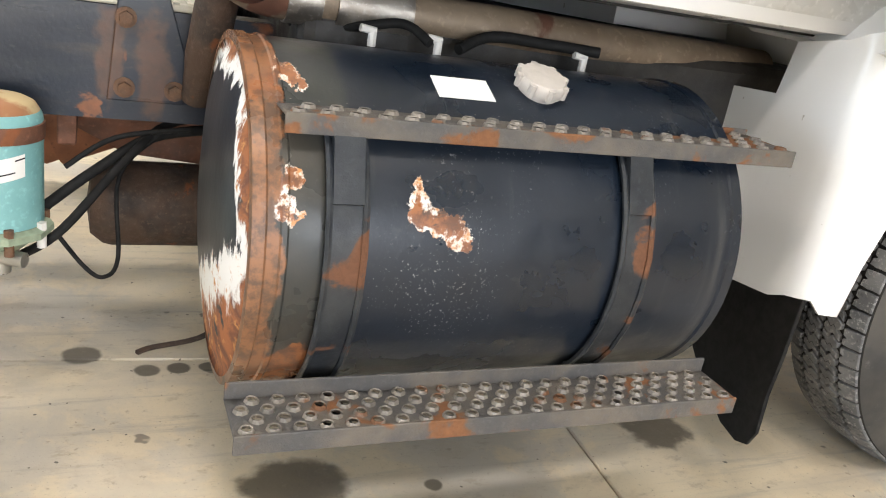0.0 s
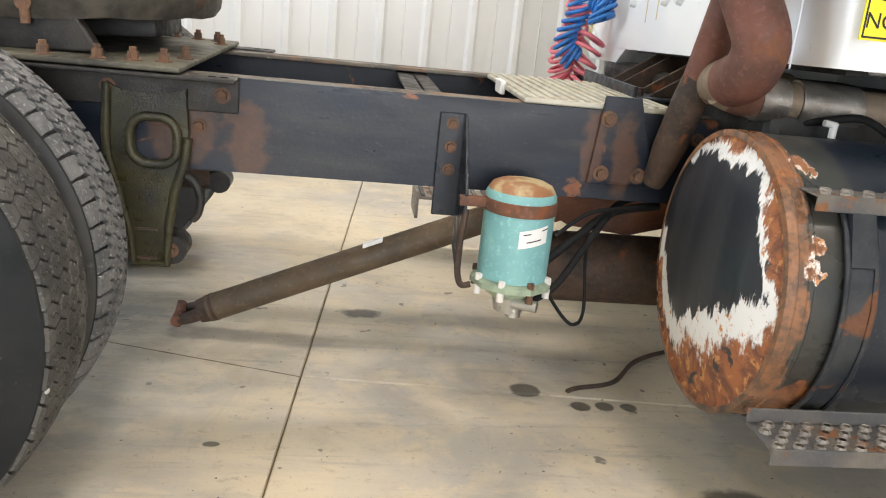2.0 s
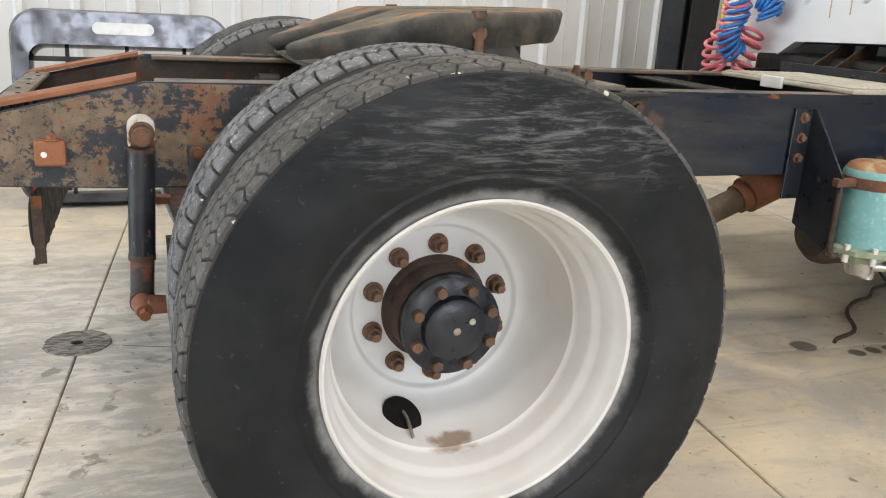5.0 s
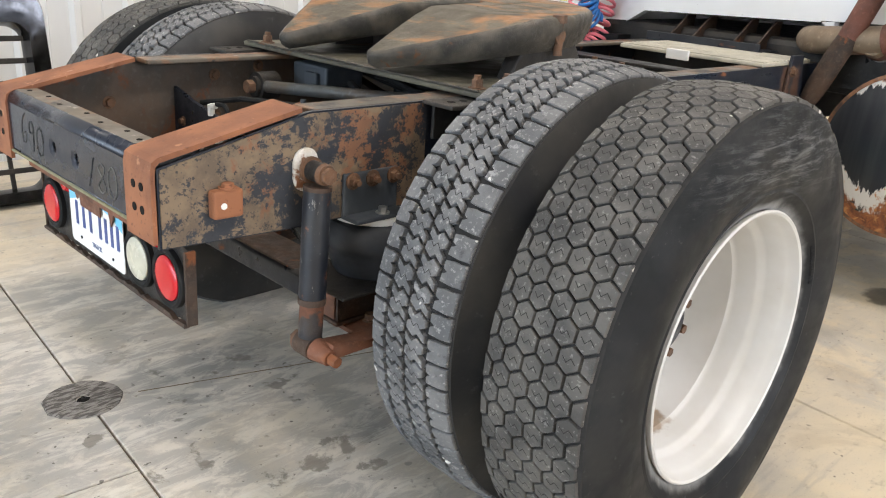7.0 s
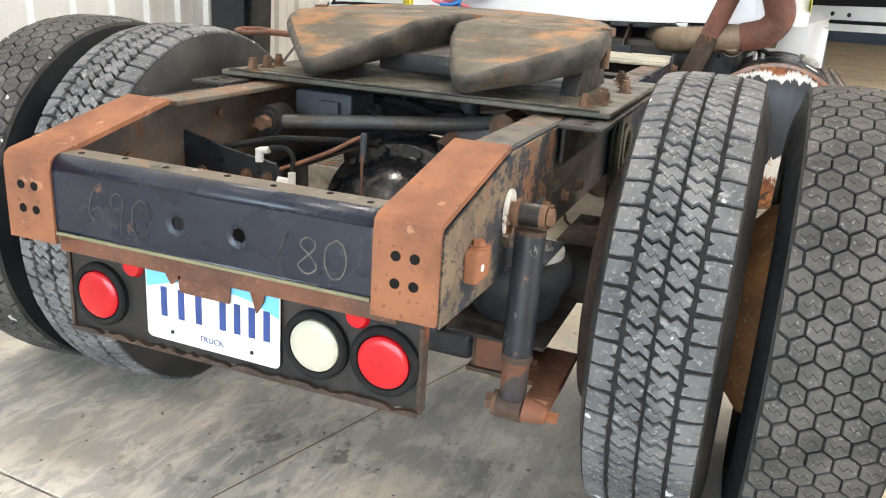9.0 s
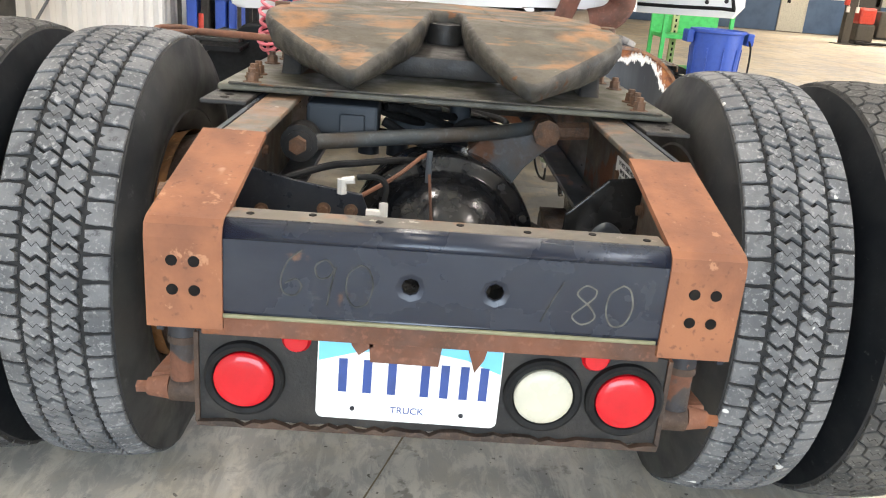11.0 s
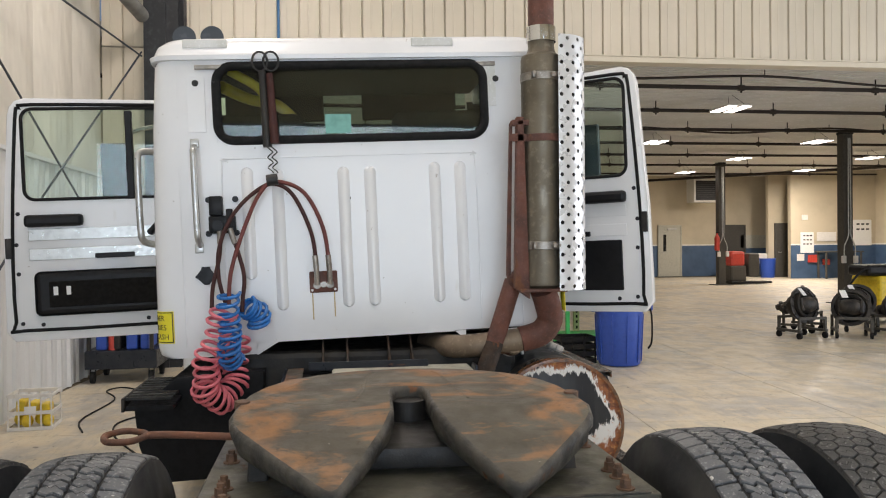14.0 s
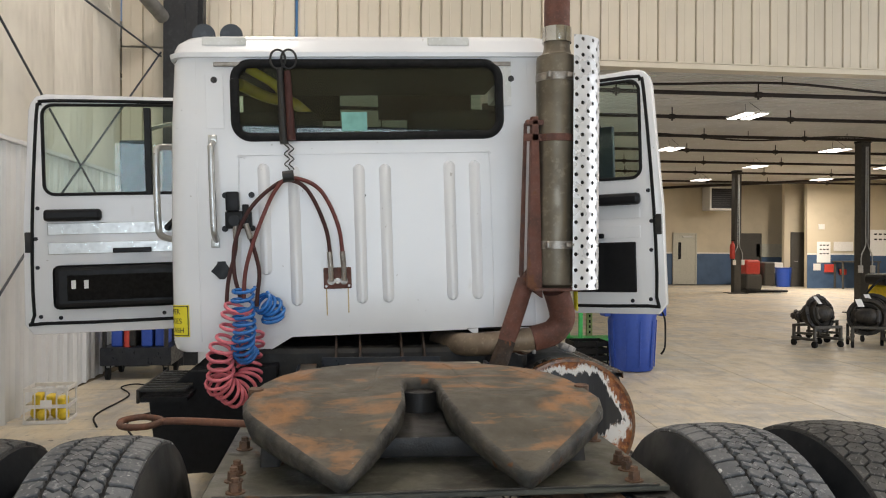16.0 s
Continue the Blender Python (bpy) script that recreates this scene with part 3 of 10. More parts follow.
OLIVE = painted("greasy_olive_casting", (0.044, 0.040, 0.017), (0.018, 0.018, 0.013), rough=0.36, scale=9.0, bump=0.6)
ROD_DARK = painted("torque_rod_dark", (0.055, 0.062, 0.064), (0.060, 0.046, 0.034), rough=0.42, scale=9.0, bump=0.4)
SHAFT = painted("shaft_brown", (0.125, 0.085, 0.048), (0.07, 0.054, 0.036), rough=0.6, scale=6.0, bump=0.4)
EXHAUST = painted("exhaust_brown", (0.16, 0.062, 0.042), (0.095, 0.045, 0.034), (0.24, 0.10, 0.05), 0.6, 0.7, scale=9.0, bump=0.5)
PIPE_TAN = painted("exhaust_tan", (0.26, 0.20, 0.14), (0.17, 0.12, 0.08), (0.18, 0.08, 0.05), 0.6, 0.55, metal=0.3, scale=6.0)
MUFFLER = painted("muffler_tan_steel", (0.20, 0.17, 0.125), (0.13, 0.11, 0.08), (0.17, 0.10, 0.05), 0.68, 0.42, metal=0.55, scale=4.0, bump=0.1)
SHIELD = plain("polished_shield", (0.80, 0.81, 0.82), 0.3, 0.35, dirt=0.08, scale=4.0)
RED_LENS = plain("red_lens", (0.60, 0.008, 0.016), 0.16, dirt=0.2, scale=12.0)
WHITE_LENS = plain("white_lens", (0.58, 0.56, 0.45), 0.3, dirt=0.12, scale=12.0)
PLATE_BLUE = plain("plate_sky_blue", (0.16, 0.55, 0.80), 0.4, dirt=0.05)
PLATE_INK = plain("plate_dark_blue", (0.03, 0.07, 0.26), 0.4)
k = Mat("chipped_black_paint", 0.4)
c = k.mix(k.ramp(k.noise(9.0, 6.0), 0.38, 0.66), (0.010, 0.013, 0.020), (0.024, 0.027, 0.033))
c = k.mix(k.ramp(k.noise(55.0, 9.0, (1, 1, 0.5), rough=0.75), 0.60, 0.64, 0, 0.8), c, (0.26, 0.25, 0.23))
c = k.mix(k.ramp(k.noise(22.0, 8.0, (1, 1, 0.6), rough=0.7), 0.62, 0.67, 0, 0.9), c, (0.21, 0.09, 0.05))
k.bump(k.noise(55.0, 6.0), 0.2, 0.002)
CHIPPED_BLACK = k.done(c, k.ramp(k.noise(12.0, 5.0), 0.35, 0.65, 0.28, 0.5))
BRACKET_WORN = painted("worn_grey_bracket", (0.085, 0.092, 0.098), (0.105, 0.066, 0.045), (0.19, 0.085, 0.045), 0.55, 0.5, scale=7.0, bump=0.4)
SHOCK_LOW = painted("shock_lower_scaled", (0.020, 0.022, 0.028), (0.05, 0.04, 0.035), (0.20, 0.085, 0.05), 0.54, 0.55, scale=14.0, bump=0.5)
FAINT_CHALK = plain("faint_chalk", (0.075, 0.076, 0.072), 0.9, dirt=0.7, scale=50.0)
CHIPPED_WHITE = painted("chipped_white_paint", (0.66, 0.64, 0.60), (0.52, 0.47, 0.40), (0.30, 0.12, 0.05), 0.54, 0.6, scale=30.0)
INNER_RUST = painted("rail_inner_rust", (0.078, 0.069, 0.060), (0.125, 0.086, 0.062), (0.22, 0.085, 0.042), 0.55, 0.7, scale=7.0, bump=0.5)
CHALK = plain("yellow_chalk", (0.15, 0.145, 0.125), 0.9, dirt=0.6, scale=60.0)
YELLOW_SIGN = plain("yellow_sign", (0.86, 0.74, 0.03), 0.45, dirt=0.06)
RED_HOSE = plain("red_rubber_hose", (0.15, 0.03, 0.022), 0.5)
DARK_HOSE = plain("dark_red_hose", (0.07, 0.026, 0.022), 0.5)
RED_COIL = plain("red_coil_hose", (0.80, 0.20, 0.24), 0.35)
BLUE_COIL = plain("blue_coil_hose", (0.025, 0.17, 0.50), 0.3)
CAB_GLASS = glass("tinted_glass", (0.68, 0.80, 0.70))
CAB_GLASS.node_tree.nodes["Principled BSDF"].inputs["Specular IOR Level"].default_value = 0.12
CLEAR_GLASS = glass("clear_glass", (0.76, 0.92, 0.86))
SOOT = plain("sooty_black", (0.007, 0.0075, 0.009), 0.6, dirt=0.3)
BELLOWS = plain("dusty_bellows_rubber", (0.040, 0.042, 0.046), 0.5, dirt=0.4, scale=12.0)
TRIM = plain("grey_cab_trim", (0.028, 0.027, 0.026), 0.8)
YELLOW = plain("yellow_paint", (0.80, 0.58, 0.03), 0.4)
BLUE_BIN = plain("blue_plastic", (0.03, 0.085, 0.42), 0.4, dirt=0.12)
GREEN = plain("green_plastic", (0.06, 0.50, 0.13), 0.4)
RED = plain("red_paint", (0.55, 0.06, 0.04), 0.4)
DOOR_GREY = plain("dark_door_paint", (0.085, 0.08, 0.07), 0.5)
DOOR_PALE = plain("pale_door_paint", (0.50, 0.49, 0.41), 0.5)
LAMP_GLOW = glow("lamp_diffuser", (1.0, 0.95, 0.86), 9.0)
DECK = plain("ivory_deck_plate", (0.55, 0.52, 0.43), 0.45, 0.2, dirt=0.3, scale=9.0)


# ---- mesh helpers ----
def part(name, bm, material, parent=None, label="", smooth=None, m=None):
    """Links a bmesh as one mesh object, under its thing where one is given."""
    me = bpy.data.meshes.new(name)
    bm.normal_update()
    bm.to_mesh(me)
    bm.free()
    for mm in material if isinstance(material, (list, tuple)) else (material,):
        me.materials.append(mm)
    return hang(name, me, parent, label, smooth, m)


def hang(name, me, parent=None, label="", smooth=None, m=None):
    if smooth is not None:
        me.shade_smooth()
        me.set_sharp_from_angle(angle=radians(smooth))
    ob = new(name, me)
    if parent is not None:
        ob.parent = parent
    if m is not None:
        ob.matrix_basis = m
    return tagged(ob, label) if label else ob


def thing(name, label, category, kind="", group="", m=None):
    ob = new(name)
    ob.empty_display_size = 0.1
    if m is not None:
        ob.matrix_basis = m
    return tagged(ob, label, category, group, kind)


def box(bm, lo, hi, bevel=0.0, m=None, segs=2):
    """A box between two corners, with rounded edges."""
    lo, hi = Vector(lo), Vector(hi)
    t = Matrix.Translation((lo + hi) / 2) @ Matrix.Diagonal((*(hi - lo), 1))
    got = bmesh.ops.create_cube(bm, size=1, matrix=(m @ t) if m else t)
    if bevel:
        vs = set(got["verts"])
        es = [e for e in bm.edges if e.verts[0] in vs and e.verts[1] in vs]
        bmesh.ops.bevel(bm, geom=es, offset=bevel, segments=segs, affect="EDGES", profile=0.5)
    return bm


def turned(a, b):
    """The matrix that takes z to the way from a to b, at a."""
    a, b = Vector(a), Vector(b)
    return Matrix.Translation(a) @ (b - a).to_track_quat("Z", "Y").to_matrix().to_4x4()


def rod(bm, a, b, r, r2=None, n=16, cap=True):
    m = turned(a, b)
    h = (Vector(b) - Vector(a)).length
    bmesh.ops.create_cone(bm, cap_ends=cap, segments=n, radius1=r, radius2=r if r2 is None else r2, depth=h, matrix=m @ Matrix.Translation((0, 0, h / 2)))
    return bm


def lathe(bm, profile, m, n=48, mat=0):
    """Turns (r, h) pairs round the z axis of m."""
    rings = []
    for r, h in profile:
        rings.append([bm.verts.new(m @ Vector((r * math.cos(2 * math.pi * i / n), r * math.sin(2 * math.pi * i / n), h))) for i in range(n)])
    for a, b in zip(rings, rings[1:]):
        for i in range(n):
            bm.faces.new((a[i], a[(i + 1) % n], b[(i + 1) % n], b[i])).material_index = mat
    return rings


def smooth_path(pts, per=6):
    pts = [Vector(p) for p in pts]
    out = []
    for i in range(len(pts) - 1):
        p0, p1, p2, p3 = pts[max(i - 1, 0)], pts[i], pts[i + 1], pts[min(i + 2, len(pts) - 1)]
        for j in range(per):
            t = j / per
            out.append(0.5 * ((2 * p1) + (p2 - p0) * t + (2 * p0 - 5 * p1 + 4 * p2 - p3) * t * t + (3 * p1 - p0 - 3 * p2 + p3) * t ** 3))
    return out + [pts[-1]]


def tube(bm, pts, r, n=10, per=6, cap=True):
    """A round tube along a smooth path."""
    path = smooth_path(pts, per) if per else [Vector(p) for p in pts]
    up, rings = None, []
    for i, p in enumerate(path):
        d = (path[min(i + 1, len(path) - 1)] - path[max(i - 1, 0)]).normalized()
        if up is None:
            up = d.orthogonal().normalized()
        up = (up - d * up.dot(d)).normalized()
        side = d.cross(up)
        rr = r(i / (len(path) - 1)) if callable(r) else r
        rings.append([bm.verts.new(p + rr * (up * math.cos(2 * math.pi * j / n) + side * math.sin(2 * math.pi * j / n))) for j in range(n)])
    for a, b in zip(rings, rings[1:]):
        for j in range(n):
            bm.faces.new((a[j], a[(j + 1) % n], b[(j + 1) % n], b[j]))
    if cap:
        bm.faces.new(rings[0][::-1])
        bm.faces.new(rings[-1])
    return bm


def prism(bm, outline, depth, m, bevel=0.0, mat=0):
    """A plate of that outline (x, y pairs) in the plane of m, depth thick along its z."""
    top = [bm.verts.new(m @ Vector((x, y, depth))) for x, y in outline]
    low = [bm.verts.new(m @ Vector((x, y, 0))) for x, y in outline]
    fs = [bm.faces.new(top), bm.faces.new(low[::-1])]
    n = len(outline)
    for i in range(n):
        fs.append(bm.faces.new((low[i], low[(i + 1) % n], top[(i + 1) % n], top[i])))
    for f in fs:
        f.material_index = mat
    if bevel:
        bmesh.ops.bevel(bm, geom=list({e for f in fs[:2] for e in f.edges}), offset=bevel, segments=2, affect="EDGES", profile=0.5)
    return bm


def rounded(w, h, r, n=6, cx=0.0, cy=0.0):
    """The outline of a rounded rectangle."""
    out = []
    for sx, sy, a0 in ((1, 1, 0), (-1, 1, 90), (-1, -1, 180), (1, -1, 270)):
        for i in range(n + 1):
            a = radians(a0 + 90 * i / n)
            out.append((cx + sx * (w / 2 - r) + r * math.cos(a), cy + sy * (h / 2 - r) + r * math.sin(a)))
    return out


def holed_cell(bm, f, x0, x1, y0, y1, cx, cy, r, rim=0.0, n=8):
    """A rectangle with a round hole, laid on a surface by f(x, y, up); rim: height of a raised edge."""
    rect = [(x1, cy), (x1, y1), (cx, y1), (x0, y1), (x0, cy), (x0, y0), (cx, y0), (x1, y0)]
    a = [bm.verts.new(f(x, y, 0)) for x, y in rect]
    rings = [a] + [[bm.verts.new(f(cx + q * math.cos(math.pi * i / 4), cy + q * math.sin(math.pi * i / 4), up)) for i in range(8)]
                   for q, up in ((r * 1.45, 0.0), (r * 1.1, rim), (r * 0.85, rim * 0.9))]
    for j, (p, q) in enumerate(zip(rings, rings[1:])):
        for i in range(8):
            bm.faces.new((p[i], p[(i + 1) % 8], q[(i + 1) % 8], q[i])).material_index = 1 if j else 0


def hexhead(bm, p, way, r=0.014, h=0.012, washer=True):
    p, way = Vector(p), Vector(way).normalized()
    if washer:
        rod(bm, p, p + way * 0.003, r * 1.5, n=14)
    rod(bm, p + way * 0.003, p + way * (0.003 + h), r, r * 0.94, n=6)
    return bm


def cut(ob, cutters):
    """Takes boxes (lo, hi, bevel) out of a mesh object."""
    for lo, hi, bevel in cutters:
        c = part("cutter", box(bmesh.new(), lo, hi, bevel, segs=4), TRIM, ob.parent)
        bpy.context.view_layer.update()
        mod = ob.modifiers.new("cut", "BOOLEAN")
        mod.object, mod.operation, mod.solver = c, "DIFFERENCE", "EXACT"
        dep = bpy.context.evaluated_depsgraph_get()
        me = bpy.data.meshes.new_from_object(ob.evaluated_get(dep))
        ob.modifiers.clear()
        ob.data = me
        bpy.data.objects.remove(c)
    return ob


def writing(name, text, size, m, material, parent=None, depth=0.0006):
    cu = bpy.data.curves.new(name, "FONT")
    cu.body, cu.size, cu.align_x, cu.align_y, cu.extrude = text, size, "CENTER", "CENTER", depth
    ob = new(name, cu)
    me = bpy.data.meshes.new_from_object(ob.evaluated_get(bpy.context.evaluated_depsgraph_get()))
    bpy.data.objects.remove(ob)
    me.materials.clear()
    me.materials.append(material)
    return hang(name, me, parent, m=m)


# ---- the bay ----
def ribbed(name, length, height, pitch, rib, depth, material, m, label, top=0.0):
    """A wall of trapezoid ribbed sheet: along x, up z, ribs towards +y of m; a real thickness behind."""
    bm = bmesh.new()
    xs, n = [], int(length / pitch)
    for i in range(n + 1):
        x = i * pitch
        xs += [(x, 0), (x + pitch * 0.36, 0), (x + pitch * 0.38, 0.004), (x + pitch * 0.40, 0), (x + pitch - rib, 0), (x + pitch - rib * 0.72, depth), (x + pitch - rib * 0.28, depth)]
    xs = [(min(x, length), y) for x, y in xs] + [(length, 0)]
    low = [bm.verts.new(m @ Vector((x, y, top))) for x, y in xs]
    up = [bm.verts.new(m @ Vector((x, y, height))) for x, y in xs]
    for i in range(len(xs) - 1):
        if (low[i].co - low[i + 1].co).length > 1e-6:
            bm.faces.new((low[i], low[i + 1], up[i + 1], up[i]))
    box(bm, (0, -0.2, top), (length, min(depth, 0.0) - 0.01, height), m=m)
    return tagged(part(name, bm, material), label, "wall", kind="structure")


WALL_Y, FRONT_X, BACK_X, RIGHT_Y, ROOF_Z = 3.0, 8.8, -8.2, -14.0, 6.5
ribbed("wall_left", FRONT_X - BACK_X, 2.36, 0.305, 0.075, 0.03, LINER, pose(FRONT_X, WALL_Y, 0, 0, 0, 180), "white ribbed steel liner along the lower wall")
bm = bmesh.new()
for i in range(14):
    x0, x1 = BACK_X + i * 1.22, min(BACK_X + (i + 1) * 1.22, FRONT_X)
    n = 8
    vs = []
    for j in range(n + 1):
        u = j / n
        y = WALL_Y + 0.02 - 0.05 * math.sin(math.pi * u) ** 0.6
        vs.append([bm.verts.new((x0 + (x1 - x0) * u, y + 0.05 * (zz == 2.38), zz)) for zz in (2.38, 2.5, 3.9, 4.0, 5.3, ROOF_Z)])
    for a, b in zip(vs, vs[1:]):
        for q in range(5):
            bm.faces.new((a[q], a[q + 1], b[q + 1], b[q]))
box(bm, (BACK_X, WALL_Y + 0.06, 2.37), (FRONT_X, WALL_Y + 0.2, ROOF_Z))
tagged(part("wall_left_upper", bm, VINYL, smooth=50), "cream vinyl-faced insulation quilted above the liner", "wall", kind="structure")
bm = bmesh.new()
for x0, x1 in ((BACK_X, FRONT_X),):
    box(bm, (x0, WALL_Y - 0.05, 2.345), (x1, WALL_Y + 0.01, 2.385), 0.006)
tagged(part("trim_left", bm, LINER), "white trim over the edge of the liner", "trim", kind="structure")

# front wall: ribbed above the wide opening, and closed beside it
ribbed("wall_front_upper", 24.0, ROOF_Z, 0.2724, 0.030, -0.045, BEIGE_LINER, pose(FRONT_X, WALL_Y, 0, 0, 0, -90) @ Matrix.Scale(-1, 4, (0, 1, 0)), "beige ribbed steel wall above the wide opening", top=4.02)
ribbed("wall_front_lower", 2.2, 4.0, 0.2724, 0.030, -0.045, BEIGE_LINER, pose(FRONT_X, WALL_Y, 0, 0, 0, -90) @ Matrix.Scale(-1, 4, (0, 1, 0)), "beige ribbed steel wall beside the opening")
bm = bmesh.new()
box(bm, (FRONT_X - 0.045, -21.0, 3.955), (FRONT_X + 0.2, 0.8, 4.03), 0.006)
box(bm, (FRONT_X - 0.06, -21.0, 4.03), (FRONT_X - 0.03, 0.8, 4.05), 0.004)
box(bm, (FRONT_X - 0.045, 0.78, 0), (FRONT_X + 0.2, 0.86, 3.95), 0.006)
tagged(part("trim_opening", bm, BEIGE_LINER), "beige steel trim round the wide opening", "trim", kind="structure")
# unseen wall; its lower edge keeps bright sky out of the cab window
bm = bmesh.new()
box(bm, (BACK_X - 0.2, -21.0, 3.6), (BACK_X, WALL_Y + 0.2, ROOF_Z))
box(bm, (BACK_X - 0.2, -21.0, 0), (BACK_X, -3.6, 3.6))
tagged(part("wall_back", bm, BEIGE_WALL), "plain beige wall added round the rear opening, out of view", "wall", kind="structure")
# unseen wall, added with an opening for the side lamp
bm = bmesh.new()
box(bm, (BACK_X, RIGHT_Y - 0.2, 4.9), (FRONT_X + 0.2, RIGHT_Y, ROOF_Z))
box(bm, (BACK_X, RIGHT_Y - 0.2, 0), (-2.8, RIGHT_Y, 4.9))
tagged(part("wall_right", bm, BEIGE_WALL), "plain beige wall beside the added side opening, out of view", "wall", kind="structure")
bm = bmesh.new()
box(bm, (BACK_X - 0.2, -21.0, ROOF_Z), (FRONT_X + 0.2, WALL_Y + 0.2, ROOF_Z + 0.2))
tagged(part("ceiling", bm, WHITE_CEIL), "plain white ceiling high over the bay", "ceiling", kind="structure")

# steel frames along the left wall with crossed bracing rods
for x in (3.16, FRONT_X - 0.18):
    col = thing("steel_column", "dark grey tapered steel column against the wall", "column", kind="structure")
    bm = bmesh.new()
    for sx in (-1, 1):
        box(bm, (x + sx * 0.11 - 0.008, WALL_Y - (0.32 if x < 5 else 0.98), 0), (x + sx * 0.11 + 0.008, WALL_Y - (0.05 if x < 5 else 0.57), ROOF_Z))
    e0, d0, d1 = (0.0, 0.3, 0.52) if x < 5 else (0.52, 0.98, 0.98)
    prism(bm, [(e0, 0), (d0, 0), (d1, ROOF_Z), (e0, ROOF_Z)], 0.012, Matrix(((0, 0, 1, x - 0.006), (-1, 0, 0, WALL_Y - 0.05), (0, 1, 0, 0), (0, 0, 0, 1))))
    part("column_web", bm, COLUMN_DARK, col)
    bm = bmesh.new()
    prism(bm, [(d0, 0), (d0 + 0.015, 0), (d1 + 0.015, ROOF_Z), (d1, ROOF_Z)], 0.22, Matrix(((0, 0, 1, x - 0.11), (-1, 0, 0, WALL_Y - 0.05), (0, 1, 0, 0), (0, 0, 0, 1))))
    part("column_flange", bm, COLUMN_DARK, col)
    if x > 5:
        part("column_case", box(bmesh.new(), (x - 0.14, 2.17, 0), (x - 0.115, 2.43, ROOF_Z), 0.004), COLUMN_DARK, col)
    bm = bmesh.new()
    box(bm, (x - 0.16, WALL_Y - 0.42, 0), (x + 0.16, WALL_Y - 0.02, 0.02), 0.004)
    part("base_plate", bm, STEEL_GREY, col)
for a, b in (((3.4, 2.92, 4.02), (5.27, 2.9, 3.07)), ((5.27, 2.9, 3.07), (8.5, 2.86, 1.44)), ((3.6, 2.9, 0.3), (6.3, 2.9, 1.99)), ((6.3, 2.9, 1.99), (8.5, 2.46, 3.88)), ((3.4, 2.92, 3.83), (8.5, 2.46, 3.83))):
    bm = bmesh.new()
    rod(bm, a, b, 0.011, n=8)
    tagged(part("brace_rod", bm, STEEL_GREY, smooth=40), "thin dark steel rod bracing the wall", "brace rod", kind="structure")
bm = bmesh.new()
tube(bm, [(3.4, 2.86, 5.5), (7.0, 2.72, 4.7), (8.5, 2.44, 4.32)], 0.085, 14)
tagged(part("wall_pipe", bm, PIPE_GREY, smooth=50), "grey round pipe sloping along the wall", "pipe", kind="structure")
air = thing("air_pipe", "blue compressed-air pipe on the front wall", "pipe", kind="structure")
bm = bmesh.new()
rod(bm, (FRONT_X - 0.08, 2.35, 4.78), (FRONT_X - 0.08, 0.86, 4.78), 0.017, n=10)
rod(bm, (FRONT_X - 0.08, 0.82, 4.74), (FRONT_X - 0.08, 0.82, 1.2), 0.017, n=10)
part("pipe_run", bm, BLUE_PIPE, air, smooth=40)
bm = bmesh.new()
tube(bm, [(FRONT_X - 0.08, 0.93, 4.78), (FRONT_X - 0.08, 0.84, 4.77), (FRONT_X - 0.08, 0.82, 4.75), (FRONT_X - 0.08, 0.82, 4.66)], 0.026, 10)
part("elbow", bm, BLACK_PLASTIC, air, smooth=40)
for y in (1.35, 2.2):
    part("pipe_clip", box(bmesh.new(), (FRONT_X - 0.11, y, 4.755), (FRONT_X, y + 0.035, 4.805), 0.006), BLACK_PLASTIC, air)

# assumed light fittings over the bay, out of view
for lx, ly in LAMP_PLACES:
    lt = thing("ceiling_light", "white ceiling light fitting assumed over the bay, out of view", "ceiling light", group="bay lights", m=pose(lx, ly, 6.3))
    part("light_housing", box(bmesh.new(), (-0.66, -0.3, 0.02), (0.66, 0.3, 0.2), 0.02), WHITE_PLASTIC, lt)

# ---- the hall beyond the opening ----
HALL_Z, HALL_X = 4.18, 30.3
bm = bmesh.new()
n = 150
for i in range(n):
    x = FRONT_X + 0.2 + i * 0.152
    box(bm, (x, -21.0, HALL_Z), (x + 0.078, 4.0, HALL_Z + 0.115))
box(bm, (FRONT_X + 0.2, -21.0, HALL_Z + 0.11), (HALL_X + 2, 4.0, HALL_Z + 0.2))
tagged(part("ceiling_hall", bm, WHITE_CEIL), "white ribbed steel deck ceiling over the hall", "ceiling", kind="structure")


def hall_wall(name, lo, hi, face):
    """A block wall: beige over a blue wainscot with a white line between, on the side that faces the hall."""
    w = tagged(part(name, box(bmesh.new(), lo, hi), BEIGE_WALL), "beige painted wall above a dark blue wainscot", "wall", kind="structure")
    lo2, hi2 = Vector(lo), Vector(hi)
    a, b = Vector(lo), Vector(hi)
    axis, sign = face
    if sign < 0:
        a[axis], b[axis] = lo2[axis] - 0.012, lo2[axis]
    else:
        a[axis], b[axis] = hi2[axis], hi2[axis] + 0.012
    a.z, b.z = 0, 1.28
    part("wainscot", box(bmesh.new(), a, b), BLUE_WALL, w)
    a.z, b.z = 1.28, 1.33
    part("dado_line", box(bmesh.new(), a, b), WHITE_PLASTIC, w)
    return w


hall_wall("wall_hall_far", (HALL_X, -18.4, 0), (HALL_X + 0.2, 4.0, HALL_Z), (0, -1))
hall_wall("wall_hall_jog", (27.2, -21.0, 0), (27.4, -17.43, HALL_Z), (0, -1))
tagged(part("wall_hall_return", box(bmesh.new(), (27.4, -18.8, 0), (28.41, -18.6, HALL_Z)), BEIGE_WALL), "beige painted wall of the hall", "wall", kind="structure")
hall_wall("wall_hall_right", (FRONT_X, -21.2, 0), (27.4, -21.0, HALL_Z), (1, 1))
